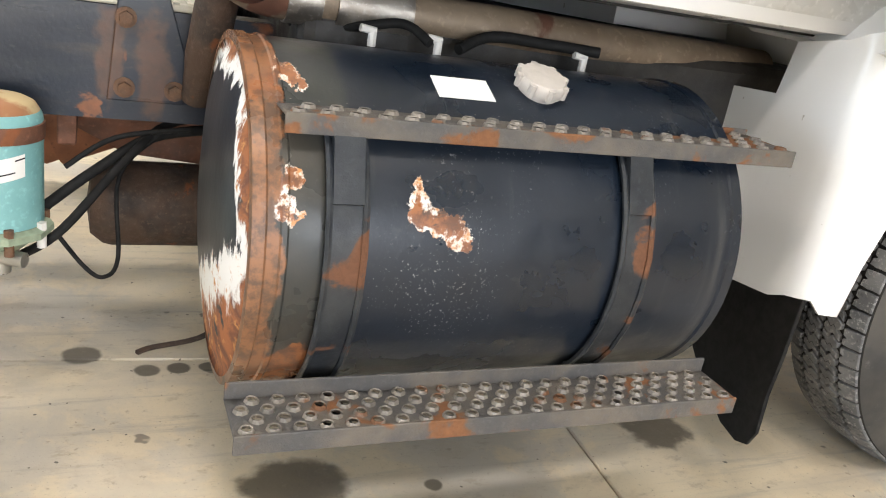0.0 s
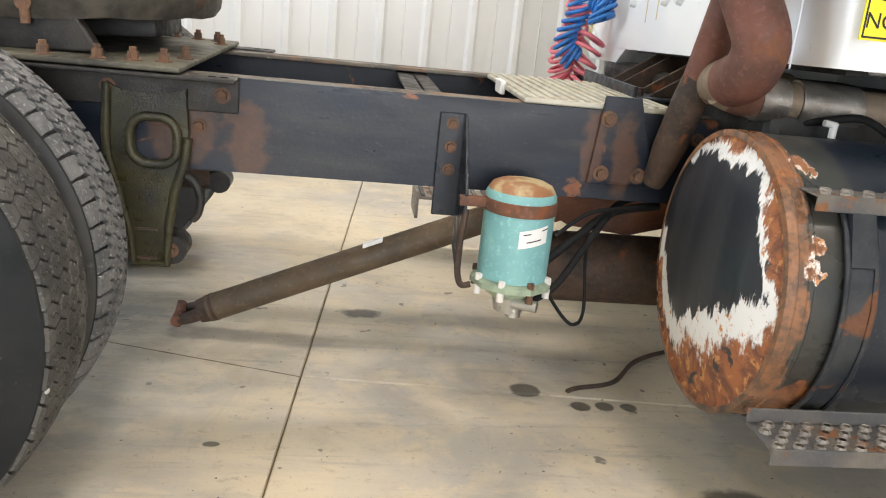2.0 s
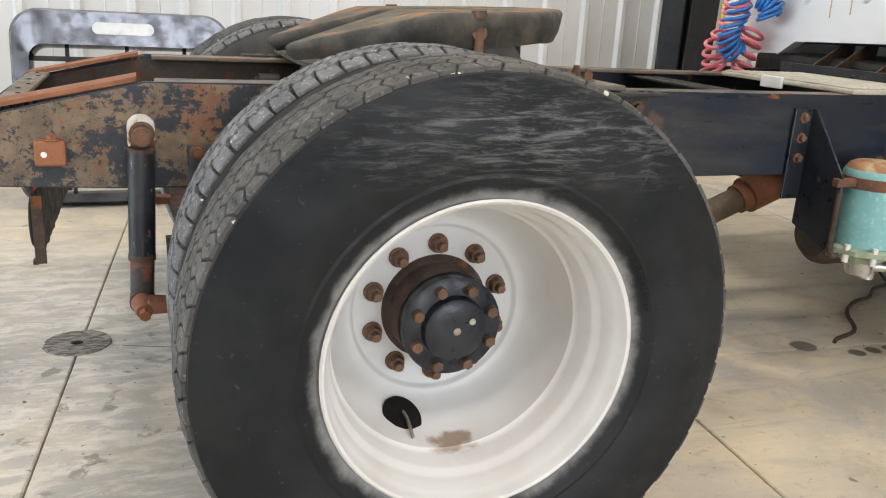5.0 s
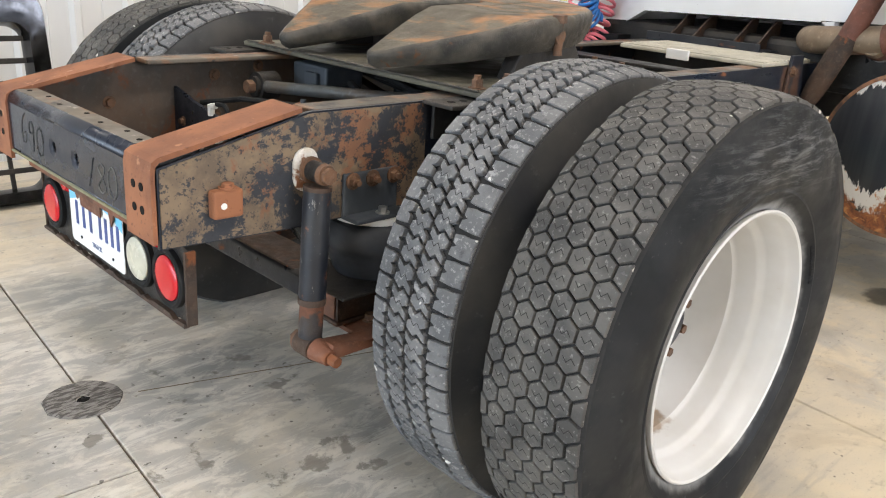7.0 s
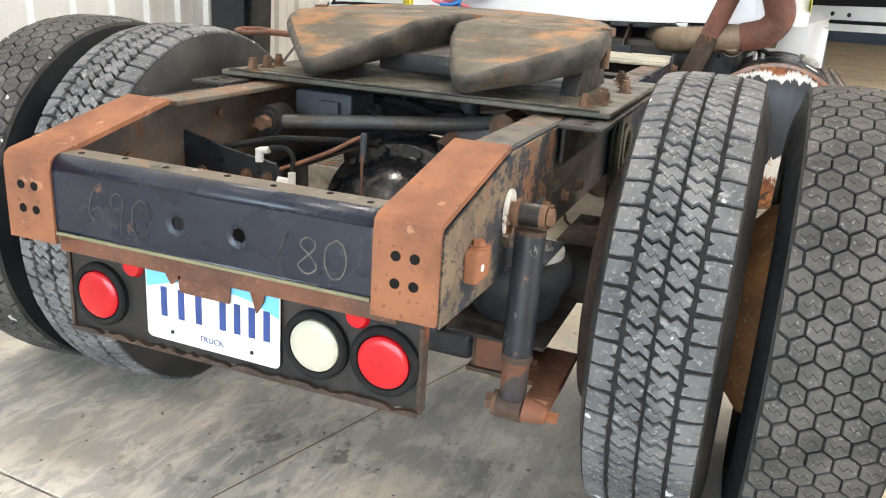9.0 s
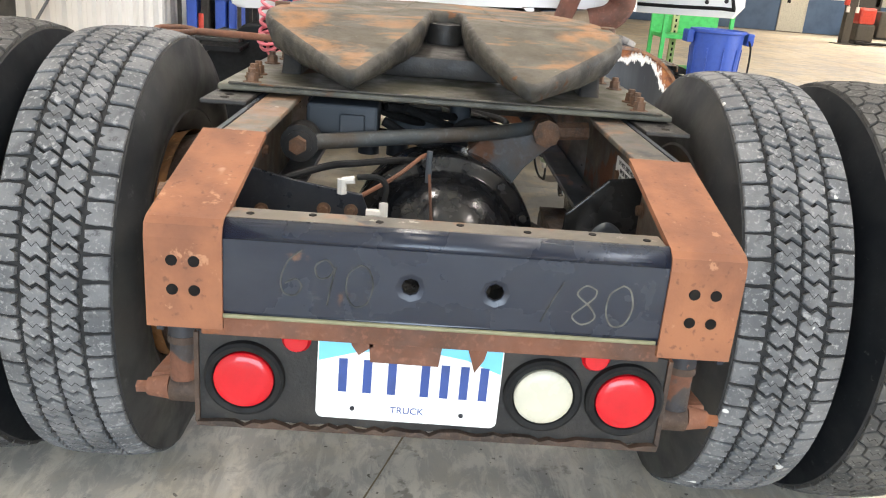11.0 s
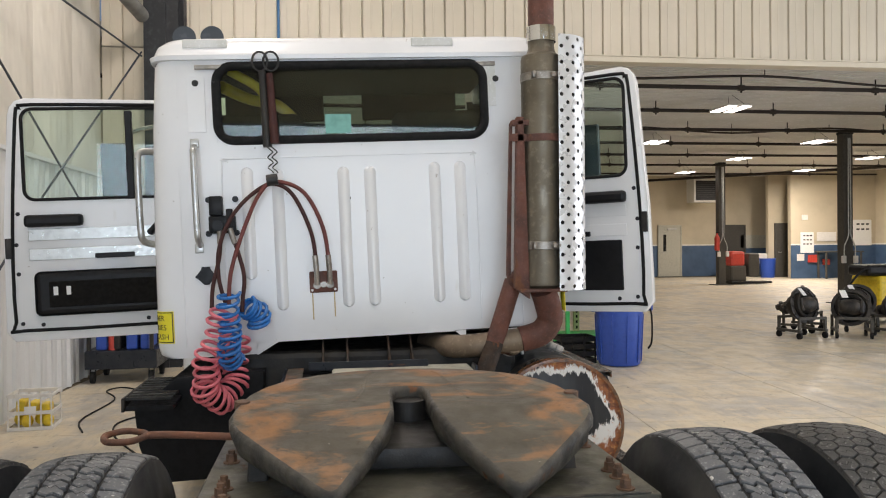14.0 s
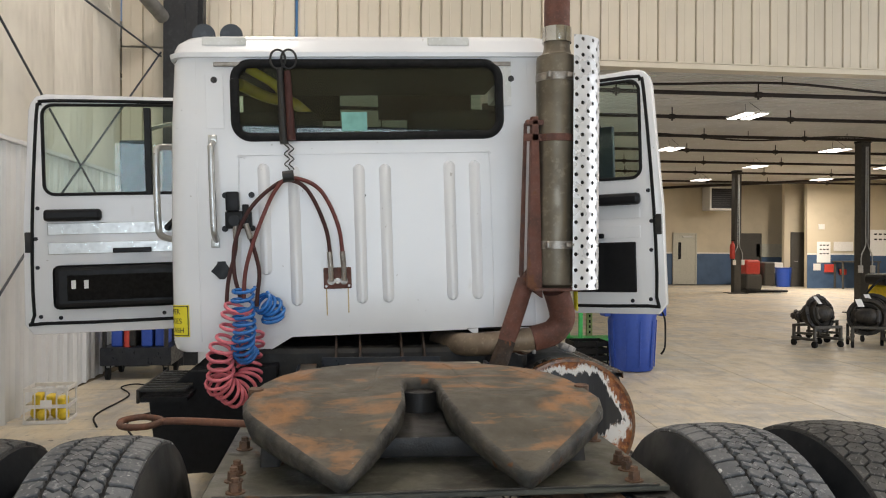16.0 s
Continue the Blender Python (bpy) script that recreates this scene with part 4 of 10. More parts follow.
tagged(part("wall_hall_left", box(bmesh.new(), (FRONT_X + 0.2, 3.8, 0), (HALL_X, 4.0, HALL_Z)), BEIGE_WALL), "beige painted wall of the hall", "wall", kind="structure")
tagged(part("wall_bay_side", box(bmesh.new(), (FRONT_X - 0.2, -21.0, 0), (FRONT_X, -15.4, 3.95)), BEIGE_WALL), "beige wall beside the opening", "wall", kind="structure")


def flush_door(name, y, x, w, h, material, label, lite):
    d = thing(name, label, "door", kind="structure", m=pose(x, y, 0))
    part("leaf", box(bmesh.new(), (-0.06, -w / 2, 0.01), (-0.015, w / 2, h), 0.004), material, d)
    bm = bmesh.new()
    for s in (-1, 1):
        box(bm, (-0.08, s * (w / 2 + 0.03) - 0.03, 0), (-0.014, s * (w / 2 + 0.03) + 0.03, h + 0.06), 0.004)
    box(bm, (-0.08, -w / 2 - 0.06, h), (-0.014, w / 2 + 0.06, h + 0.06), 0.004)
    part("door_frame", bm, material, d)
    bm = bmesh.new()
    rod(bm, (-0.075, w / 2 - 0.09, 1.0), (-0.12, w / 2 - 0.09, 1.0), 0.012)
    rod(bm, (-0.115, w / 2 - 0.09, 1.0), (-0.115, w / 2 - 0.2, 1.0), 0.01)
    part("door_handle", bm, ALUMINIUM, d, smooth=40)
    if lite:
        part("door_window", box(bmesh.new(), (-0.068, w / 2 - 0.30, 1.05), (-0.058, w / 2 - 0.17, 1.75), 0.003), GLOSSY_BLACK, d)
        part("door_closer", box(bmesh.new(), (-0.13, -0.3, h - 0.14), (-0.06, 0.12, h - 0.07), 0.01), ALUMINIUM, d)
    return d


flush_door("door_1", -13.87, HALL_X, 0.92, 2.08, DOOR_PALE, "pale flush door with a narrow window", True)
flush_door("door_2", -16.72, HALL_X, 0.9, 2.08, DOOR_GREY, "dark grey flush door, shut", False)
flush_door("door_3", -17.95, 28.4, 0.9, 2.1, DOOR_GREY, "dark grey flush door, shut", False)
tagged(part("wall_hall_pier", box(bmesh.new(), (28.41, -18.6, 0), (28.6, -17.2, HALL_Z)), BEIGE_WALL), "beige wall round the grey door", "wall", kind="structure")

for i, (lx, ly) in enumerate(FAR_LAMPS):
    lt = thing("hanging_light", "pair of hanging strip lights, lit", "ceiling light", group="hall lights", m=pose(lx, ly, 3.93, 0, 0, 0))
    for s in (-1, 1):
        part("light_housing", box(bmesh.new(), (-0.37, s * 0.14 - 0.10, 0.012), (0.37, s * 0.14 + 0.10, 0.05), 0.01), WHITE_PLASTIC, lt)
        part("diffuser", box(bmesh.new(), (-0.355, s * 0.14 - 0.085, 0.0), (0.355, s * 0.14 + 0.085, 0.011)), LAMP_GLOW, lt)
    for s in (-1, 1):
        bm = bmesh.new()
        tube(bm, [(s * 0.3, -0.12, 0.05), (s * 0.08, 0, HALL_Z - 3.93)], 0.004, 6, 1)
        part("hanging_chain", bm, BLACK_PIPE, lt)
for x in (10.6, 12.9, 15.4, 17.9, 20.6, 23.6, 27.0):
    pp = thing("sprinkler_pipe", "black iron sprinkler pipe under the ceiling", "pipe", kind="structure", group="sprinkler pipes")
    bm = bmesh.new()
    rod(bm, (x, -20.9, 4.0), (x, 3.7, 4.0), 0.035, n=10)
    part("pipe_run", bm, BLACK_PIPE, pp, smooth=40)
    for j in range(9):
        y = -18.6 + j * 2.4 + (x * 7 % 1.3)
        bm = bmesh.new()
        rod(bm, (x, y, 4.03), (x, y, HALL_Z), 0.012, n=8)
        rod(bm, (x, y, 3.97), (x, y, 3.92), 0.018, n=8)
        rod(bm, (x, y - 0.05, 4.0), (x, y + 0.05, 4.0), 0.05, n=12)
        part("pipe_hanger", bm, BLACK_PIPE, pp)
for x in (10.05, 15.65):
    cc = thing("ceiling_cable", "black cable drooping between clips under the ceiling", "cable")
    bm = bmesh.new()
    ys = [3.0 - 2.4 * i for i in range(9)]
    tube(bm, [(x + 0.05 * (i % 2), y, 4.10 - 0.09 * (i % 2) - 0.02 * (i % 3)) for i, y in enumerate(ys)], 0.02, 8)
    part("cable_run", bm, BLACK_PIPE, cc, smooth=40)
    for i, y in enumerate(ys):
        part("cable_clip", rod(bmesh.new(), (x + 0.05 * (i % 2), y, 4.05 - 0.09 * (i % 2)), (x + 0.05 * (i % 2), y, HALL_Z), 0.008, n=8), BLACK_PIPE, cc)
bm = bmesh.new()
rod(bm, (29.5, -12.0, 3.9), (23.5, -18.5, 3.95), 0.05, n=10)
rod(bm, (23.5, -18.5, 3.95), (18.5, -20.8, 4.0), 0.05, n=10)
tagged(part("conduit", bm, BLACK_PIPE, smooth=40), "black pipe crossing under the ceiling", "pipe", kind="structure")

vent = thing("wall_heater", "white wall heater with a dark louvred front", "heater", m=pose(29.0, -14.85, 3.03))
part("heater_case", box(bmesh.new(), (0, -0.5, 0), (0.7, 0.5, 0.95), 0.03), WHITE_PLASTIC, vent)
part("grille_panel", box(bmesh.new(), (-0.012, -0.42, 0.08), (0.0, 0.42, 0.87), 0.004), BLACK_PLASTIC, vent)
for j in range(9):
    part("louvre", box(bmesh.new(), (-0.03, -0.4, 0.12 + j * 0.085), (-0.008, 0.4, 0.135 + j * 0.085)), DOOR_GREY, vent)
for y in (-0.3, 0.3):
    part("hanger", rod(bmesh.new(), (0.3, y, 0.95), (0.3, y, HALL_Z - 3.03), 0.01, n=8), BLACK_PIPE, vent)


def lift_post(x, y, h, label):
    p = thing("lift_post", label, "vehicle lift", group="vehicle lifts", m=pose(x, y, 0))
    bm = bmesh.new()
    prism(bm, [(-0.12, -0.115), (0.12, -0.115), (0.12, -0.05), (0.09, -0.05), (0.09, -0.09), (-0.09, -0.09), (-0.09, 0.09), (0.09, 0.09), (0.09, 0.05), (0.12, 0.05), (0.12, 0.115), (-0.12, 0.115)], h, pose(0, 0, 0))
    part("post", bm, DOOR_GREY, p)
    part("base_plate", box(bmesh.new(), (-0.3, -0.3, 0), (0.3, 0.3, 0.025), 0.005), DOOR_GREY, p)
    part("post_top", box(bmesh.new(), (-0.14, -0.13, h), (0.14, 0.13, h + 0.05), 0.005), BLACK_PLASTIC, p)
    for s in (-1, 1):
        bm = bmesh.new()
        tube(bm, [(-0.16, s * 0.02, h - 0.1), (-0.17, s * 0.03, 2.0), (-0.17, s * 0.03, 1.6), (-0.17, s * 0.13, 1.35), (-0.17, s * 0.14, 1.1)], 0.014, 8)
        part("hose", bm, ALUMINIUM, p, smooth=40)
        part("switch_box", box(bmesh.new(), (-0.2, s * 0.15 - 0.05, 0.95), (-0.14, s * 0.15 + 0.05, 1.12), 0.01), WHITE_PLASTIC, p)
    return p


lift_post(23.8, -12.84, 4.05, "black steel post of a vehicle lift with conduits")
lift_post(15.6, -11.76, 3.95, "black steel post of a vehicle lift with conduits")

# floor: slabs with open joints, a little askew to the truck
floor = tagged(part("floor", box(bmesh.new(), (BACK_X - 6, -27.0, -0.2), (HALL_X + 1, 5.0, -0.012)), JOINT), "worn concrete slab floor with stains and joints", "floor", kind="structure")
turn = pose(0.944, -0.252, 0, 0, 0, -4.4)
slabs = {}


def joint_x(i):
    """Where the joint with that number runs, across the slabs."""
    return 0.0 if i == 0 else -1.78 + (i + 1) * 1.84 if i < 0 else 1.95 + (i - 1) * 1.84


def slab(i0, i1, j0, j1):
    w, d = round(joint_x(i1) - joint_x(i0), 3), (j1 - j0) * 1.84
    key = (w, j1 - j0)
    g = 0.0028
    me = slabs.get(key)
    if me is None:
        bm = bmesh.new()
        a = [(g, g), (w - g, g), (w - g, d - g), (g, d - g)]
        e = 0.004
        b = [(g + e, g + e), (w - g - e, g + e), (w - g - e, d - g - e), (g + e, d - g - e)]
        lo = [bm.verts.new((x, y, -0.012)) for x, y in a]
        mid = [bm.verts.new((x, y, -0.004)) for x, y in a]
        up = [bm.verts.new((x, y, 0)) for x, y in b]
        for q in range(4):
            bm.faces.new((lo[q], lo[(q + 1) % 4], mid[(q + 1) % 4], mid[q]))
            bm.faces.new((mid[q], mid[(q + 1) % 4], up[(q + 1) % 4], up[q]))
        bm.faces.new(up)
        me = slabs[key] = bpy.data.meshes.new("slab")
        bm.to_mesh(me)
        bm.free()
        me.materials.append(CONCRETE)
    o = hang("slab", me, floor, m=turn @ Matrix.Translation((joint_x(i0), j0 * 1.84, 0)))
    return o


# ---- the truck ----
truck = thing("semi_truck", "old white tractor unit with a bare rusty rear frame, doors open", "truck")
AXLE_Z, TYRE_R = 0.503, 0.539
REAR = pose(-0.024, 0.004, -0.005)

# frame rails
for s, nm in ((-1, "right"), (1, "left")):
    y0 = s * 0.43
    outline = [(-0.895, 0.685), (-0.62, 0.675), (4.9, 0.675), (4.9, 0.92), (-0.56, 0.92), (-0.895, 0.842)]
    bm = bmesh.new()
    prism(bm, outline, 0.010, Matrix(((1, 0, 0, 0), (0, 0, s, y0 - s * 0.010), (0, 1, 0, 0), (0, 0, 0, 1))))
    rail = part("frame_rail", bm, FRAME, truck, "blue-black frame rail with rust and chipped paint")
    bm = bmesh.new()
    ya, yb = sorted((y0 - s * 0.012, y0 - s * 0.088))
    box(bm, (-0.54, ya, 0.908), (4.9, yb, 0.92), 0.003)
    part("top_flange", bm, DUSTY_TOP, rail)
    part("bottom_flange", box(bmesh.new(), (-0.6, ya, 0.675), (4.9, yb, 0.687), 0.003), FRAME, rail)
    # the scaled-off rear end outside, and the orange bent end plate over it
    bm = bmesh.new()
    prism(bm, [(-0.891, 0.688), (-0.64, 0.679), (-0.23, 0.679), (-0.23, 0.916), (-0.56, 0.916), (-0.891, 0.839)], 0.003, Matrix(((1, 0, 0, 0), (0, 0, s, y0), (0, 1, 0, 0), (0, 0, 0, 1))))
    part("bare_patch", bm, FRAME_WORN, rail)
    bm = bmesh.new()
    prism(bm, [(-0.885, 0.695), (-0.62, 0.69), (0.25, 0.69), (0.25, 0.906), (-0.56, 0.906), (-0.885, 0.838)], 0.003, Matrix(((1, 0, 0, 0), (0, 0, -s, y0 - s * 0.010), (0, 1, 0, 0), (0, 0, 0, 1))))
    bmesh.ops.recalc_face_normals(bm, faces=bm.faces)
    part("rusted_inner_face", bm, INNER_RUST, rail)
    bm = bmesh.new()
    ya, yb = sorted((y0 + s * 0.006, y0 - s * 0.105))
    path = [(-0.555, 0.935), (-0.868, 0.868), (-0.880, 0.86), (-0.884, 0.84), (-0.884, 0.702)]
    inner = [(-0.555, 0.925), (-0.865, 0.858), (-0.872, 0.852), (-0.875, 0.838), (-0.875, 0.702)]
    for (a, b), (c2, d2) in zip(zip(path, path[1:]), zip(inner, inner[1:])):
        quad = [a, b, d2, c2]
        v = [[bm.verts.new((x, y, z)) for x, z in quad] for y in (ya, yb)]
        bm.faces.new(v[0][::-1]), bm.faces.new(v[1])
        for q in range(4):
            bm.faces.new((v[0][q], v[0][(q + 1) % 4], v[1][(q + 1) % 4], v[1][q]))
    bmesh.ops.remove_doubles(bm, verts=bm.verts, dist=1e-4)
    endp = part("end_plate", bm, ORANGE, truck, "bent orange-rusted end plate", smooth=35, m=REAR)
    for yy in (0.365, 0.397):
        for zz in (0.762, 0.807):
            part("bolt_hole", rod(bmesh.new(), (-0.8852, s * yy, zz), (-0.881, s * yy, zz), 0.0085, n=14), HOLE, endp)
    for x, z in ((-0.1, 0.86), (0.05, 0.86), (-0.1, 0.73), (0.05, 0.73), (0.66, 0.86), (0.66, 0.79), (0.72, 0.86), (2.0, 0.86), (2.0, 0.73)):
        part("rail_bolt", hexhead(bmesh.new(), (x, y0, z), (0, s, 0), 0.013, 0.012), BOLT, rail)
    for x, z in ((-0.3, 0.86), (-0.38, 0.78), (-0.30, 0.74), (-0.15, 0.88), (-0.15, 0.80), (-0.62, 0.80)):
        part("rail_bolt", hexhead(bmesh.new(), (x, y0 - s * 0.012, z), (0, -s, 0), 0.012, 0.010), BOLT, rail)

for s in (-1, 1):
    bm = bmesh.new()
    box(bm, (-0.772, s * 0.448 - 0.014, 0.738), (-0.708, s * 0.448 + 0.014, 0.795), 0.006)
    hexhead(bm, (-0.735, s * 0.448, 0.795), (0, 0, 1), 0.012, 0.008)
    lug = part("rail_lug", bm, ORANGE, truck, m=REAR)
    # a white disc drawn for the bright hole in the lug
    part("lug_hole", rod(bmesh.new(), (-0.752, s * 0.461, 0.765), (-0.752, s * 0.4635, 0.765), 0.0065, n=12), PAPER, lug)
# rear crossmember with two holes, chalk figures on it
cross = part("rear_crossmember", box(bmesh.new(), (-0.848, -0.326, 0.857), (-0.796, 0.326, 0.869), 0.003), DUSTY_TOP, truck, "blue-black crossmember with chalk figures", m=pose(-0.034, 0.008, -0.004))
bm = bmesh.new()
f = lambda y, z, up: Vector((-0.866 - up, y, z))
ys = [0.33, 0.10, -0.0145, -0.13, -0.33]
for y0, y1, cy in ((0.10, 0.33, None), (-0.0145, 0.10, 0.048), (-0.13, -0.0145, -0.077), (-0.33, -0.13, None)):
    if cy is None:
        bm.faces.new([bm.verts.new(f(y, z, 0)) for y, z in ((y0, 0.73), (y1, 0.73), (y1, 0.842), (y0, 0.842))])
    else:
        holed_cell(bm, f, y0, y1, 0.73, 0.842, cy, 0.785, 0.016, -0.004)
rings = [[bm.verts.new((x, y, z)) for y in (0.33, -0.33)] for x, z in [(-0.842 - 0.024 * math.cos(radians(a)), 0.842 + 0.024 * math.sin(radians(a))) for a in range(0, 91, 15)]]
for a, b in zip(rings, rings[1:]):
    bm.faces.new((a[0], a[1], b[1], b[0]))
rings = [[bm.verts.new((x, y, z)) for y in (0.33, -0.33)] for x, z in ((-0.866, 0.73), (-0.863, 0.723), (-0.866, 0.72), (-0.77, 0.718))]
for a, b in zip(rings, rings[1:]):
    bm.faces.new((a[0], a[1], b[1], b[0]))
face = part("channel_face", bm, CROSS_PAINT, cross)
for pf in face.data.polygons:
    pf.use_smooth = abs(pf.normal.x) < 0.9999
# a thin olive line along the bottom lip
part("olive_lip", rod(bmesh.new(), (-0.8685, 0.325, 0.722), (-0.8685, -0.325, 0.722), 0.0035, n=8), plain("olive_edge", (0.22, 0.21, 0.12), 0.6), cross)
sol = face.modifiers.new("thick", "SOLIDIFY")
sol.thickness, sol.offset = 0.006, 0.0
for i, y in enumerate((0.29, 0.2, 0.1, -0.02, -0.12, -0.22, -0.3)):
    part("top_bolt_hole", rod(bmesh.new(), (-0.826 + 0.012 * (i % 2), y, 0.8685), (-0.826 + 0.012 * (i % 2), y, 0.8702), 0.006, n=10), HOLE, cross)
back = Matrix(((0, 0, -1, -0.8785), (-1, 0, 0, 0), (0, 1, 0, 0), (0, 0, 0, 1)))
six = [[(0.018, 0.045), (0.0, 0.03), (-0.012, 0.0), (-0.008, -0.022), (0.008, -0.026), (0.018, -0.012), (0.010, 0.0), (-0.006, -0.008)]]
nine = [[(0.016, 0.022), (0.004, 0.036), (-0.012, 0.026), (-0.008, 0.008), (0.008, 0.010), (0.017, 0.026), (0.012, 0.0), (0.006, -0.034)]]
nought = [[(0.004, 0.036), (-0.014, 0.020), (-0.016, -0.010), (-0.004, -0.030), (0.014, -0.024), (0.022, 0.002), (0.016, 0.028), (0.004, 0.036)]]
one = [[(0.016, 0.036), (0.0, 0.0), (-0.012, -0.030)]]
eight = [[(0.016, 0.026), (0.0, 0.032), (-0.012, 0.018), (0.008, 0.0), (0.018, -0.018), (0.0, -0.030), (-0.016, -0.018), (-0.002, -0.002), (0.014, 0.014), (0.016, 0.026)]]
for y0, z0, figures in ((0.225, 0.788, (six, nine, nought)), (-0.16, 0.775, (one, eight, nought))):
    for i, strokes in enumerate(figures):
        for st in strokes:
            bm = bmesh.new()
            tube(bm, [(-0.8693, y0 - 0.05 * i - u, z0 - 0.004 * i * (y0 > 0) + v) for u, v in st], 0.0014, 6, 5)
            part("chalk_figure", bm, CHALK if y0 < 0 and i else FAINT_CHALK, cross)

# rusted angle and tail panel with lamps and plate
bm = bmesh.new()
box(bm, (-0.83, -0.35, 0.690), (-0.775, 0.37, 0.70), 0.003)
box(bm, (-0.835, -0.35, 0.668), (-0.827, 0.37, 0.70), 0.003)
part("light_bar_angle", bm, BROWN, truck, m=pose(-0.02, 0.006, -0.006))
bm = bmesh.new()
top = [(0.385 - 0.77 * i / 30, 0.655 + random.uniform(-0.004, 0.004)) for i in range(31)]
low = [(-0.385 + 0.77 * i / 40, 0.497 + random.uniform(-0.004, 0.003) - 0.006 * (i % 7 == 3)) for i in range(41)]
prism(bm, [(-y, z) for y, z in top + low], 0.006, Matrix(((0, 0, 1, -0.801), (-1, 0, 0, 0), (0, 1, 0, 0), (0, 0, 0, 1))))
tail = part("tail_panel", bm, DARK, truck, "rusted black tail light panel", m=pose(-0.016, 0.008, -0.006))
bm = bmesh.new()
low2 = [(-0.385 + 0.77 * i / 50, 0.498 + random.uniform(-0.007, 0.006)) for i in range(51)]
prism(bm, [(-y, z) for y, z in low2 + [(0.385, 0.489), (-0.385, 0.489)]], 0.012, Matrix(((0, 0, 1, -0.812), (-1, 0, 0, 0), (0, 1, 0, 0), (0, 0, 0, 1))))
part("rusted_lip", bm, DARK_RUST, tail)
for s in (-1, 1):
    part("panel_side", box(bmesh.new(), (-0.806, s * 0.385 - 0.004, 0.492), (-0.782, s * 0.385 + 0.004, 0.655), 0.001), DARK_RUST, tail)


def tail_lamp(y, z, lens, label):
    to = Matrix(((0, 0, -1, -0.801), (-1, 0, 0, y), (0, 1, 0, z), (0, 0, 0, 1)))
    bm = bmesh.new()
    lathe(bm, [(0.066, 0.0), (0.065, 0.010), (0.060, 0.014), (0.052, 0.012), (0.049, 0.006)], to, 40)
    g = part("lamp_grommet", bm, RUBBER, tail, smooth=40)
    bm = bmesh.new()
    r = lathe(bm, [(0.049, 0.004), (0.0485, 0.012), (0.045, 0.0155), (0.033, 0.0175), (0.016, 0.0185)], to, 40)
    bm.faces.new(r[-1])
    part("lamp_lens", bm, lens, tail, label, smooth=40)


tail_lamp(0.308, 0.578, RED_LENS, "round red tail lamp lens")
tail_lamp(-0.318, 0.580, RED_LENS, "round red tail lamp lens")
tail_lamp(-0.182, 0.580, WHITE_LENS, "round white reversing lamp lens")
for y in (0.225, -0.262):
    part("small_marker", rod(bmesh.new(), (-0.802, y, 0.652), (-0.810, y, 0.652), 0.024, 0.019, 20), RED_LENS, tail)
pl = Matrix(((0, 0, -1, -0.808), (-1, 0, 0, 0.04), (0, 1, 0, 0.592), (0, 0, 0, 1))) @ pose(0, 0, 0, 0, 0, -0.6)
plate = part("number_plate", prism(bmesh.new(), rounded(0.30, 0.152, 0.012), 0.0018, pl), PAPER, tail, "white number plate with blue corners")
part("blue_band", prism(bmesh.new(), [(-0.148, 0.028), (-0.09, 0.046), (-0.05, 0.052), (0.05, 0.052), (0.09, 0.046), (0.148, 0.024), (0.148, 0.07), (0.142, 0.074), (-0.142, 0.074), (-0.148, 0.07)], 0.0006, pl @ Matrix.Translation((0, 0, 0.0018))), PLATE_BLUE, plate)
for i, x in enumerate((-0.108, -0.068, -0.028, 0.026, 0.058, 0.09, 0.122)):
    part("plate_bar", box(bmesh.new(), (x - 0.007, -0.026, 0.0018), (x + 0.007, 0.034, 0.0028), m=pl), PLATE_INK, plate)
writing("plate_word", "TRUCK", 0.017, pl @ Matrix.Translation((0, -0.055, 0.0024)), PLATE_INK, plate, 0.0003)
for x in (-0.09, 0.09):
    part("plate_bolt", rod(bmesh.new(), pl @ Vector((x, -0.056, 0.0015)), pl @ Vector((x, -0.056, 0.004)), 0.004, n=8), INK, plate)
bm = bmesh.new()
prism(bm, [(-0.055, 0.034), (0.055, 0.034), (0.06, 0.085), (-0.06, 0.085)], 0.004, pl @ Matrix.Translation((-0.01, 0, 0.005)))
prism(bm, [(0.085, 0.085), (0.125, 0.085), (0.118, 0.052), (0.104, 0.028), (0.097, 0.05)], 0.004, pl @ Matrix.Translation((0, 0, 0.005)))
prism(bm, [(-0.1, 0.085), (-0.055, 0.085), (-0.062, 0.062), (-0.084, 0.045), (-0.096, 0.062)], 0.004, pl @ Matrix.Translation((0, 0, 0.005)))
part("torn_bracket", bm, BROWN, tail)


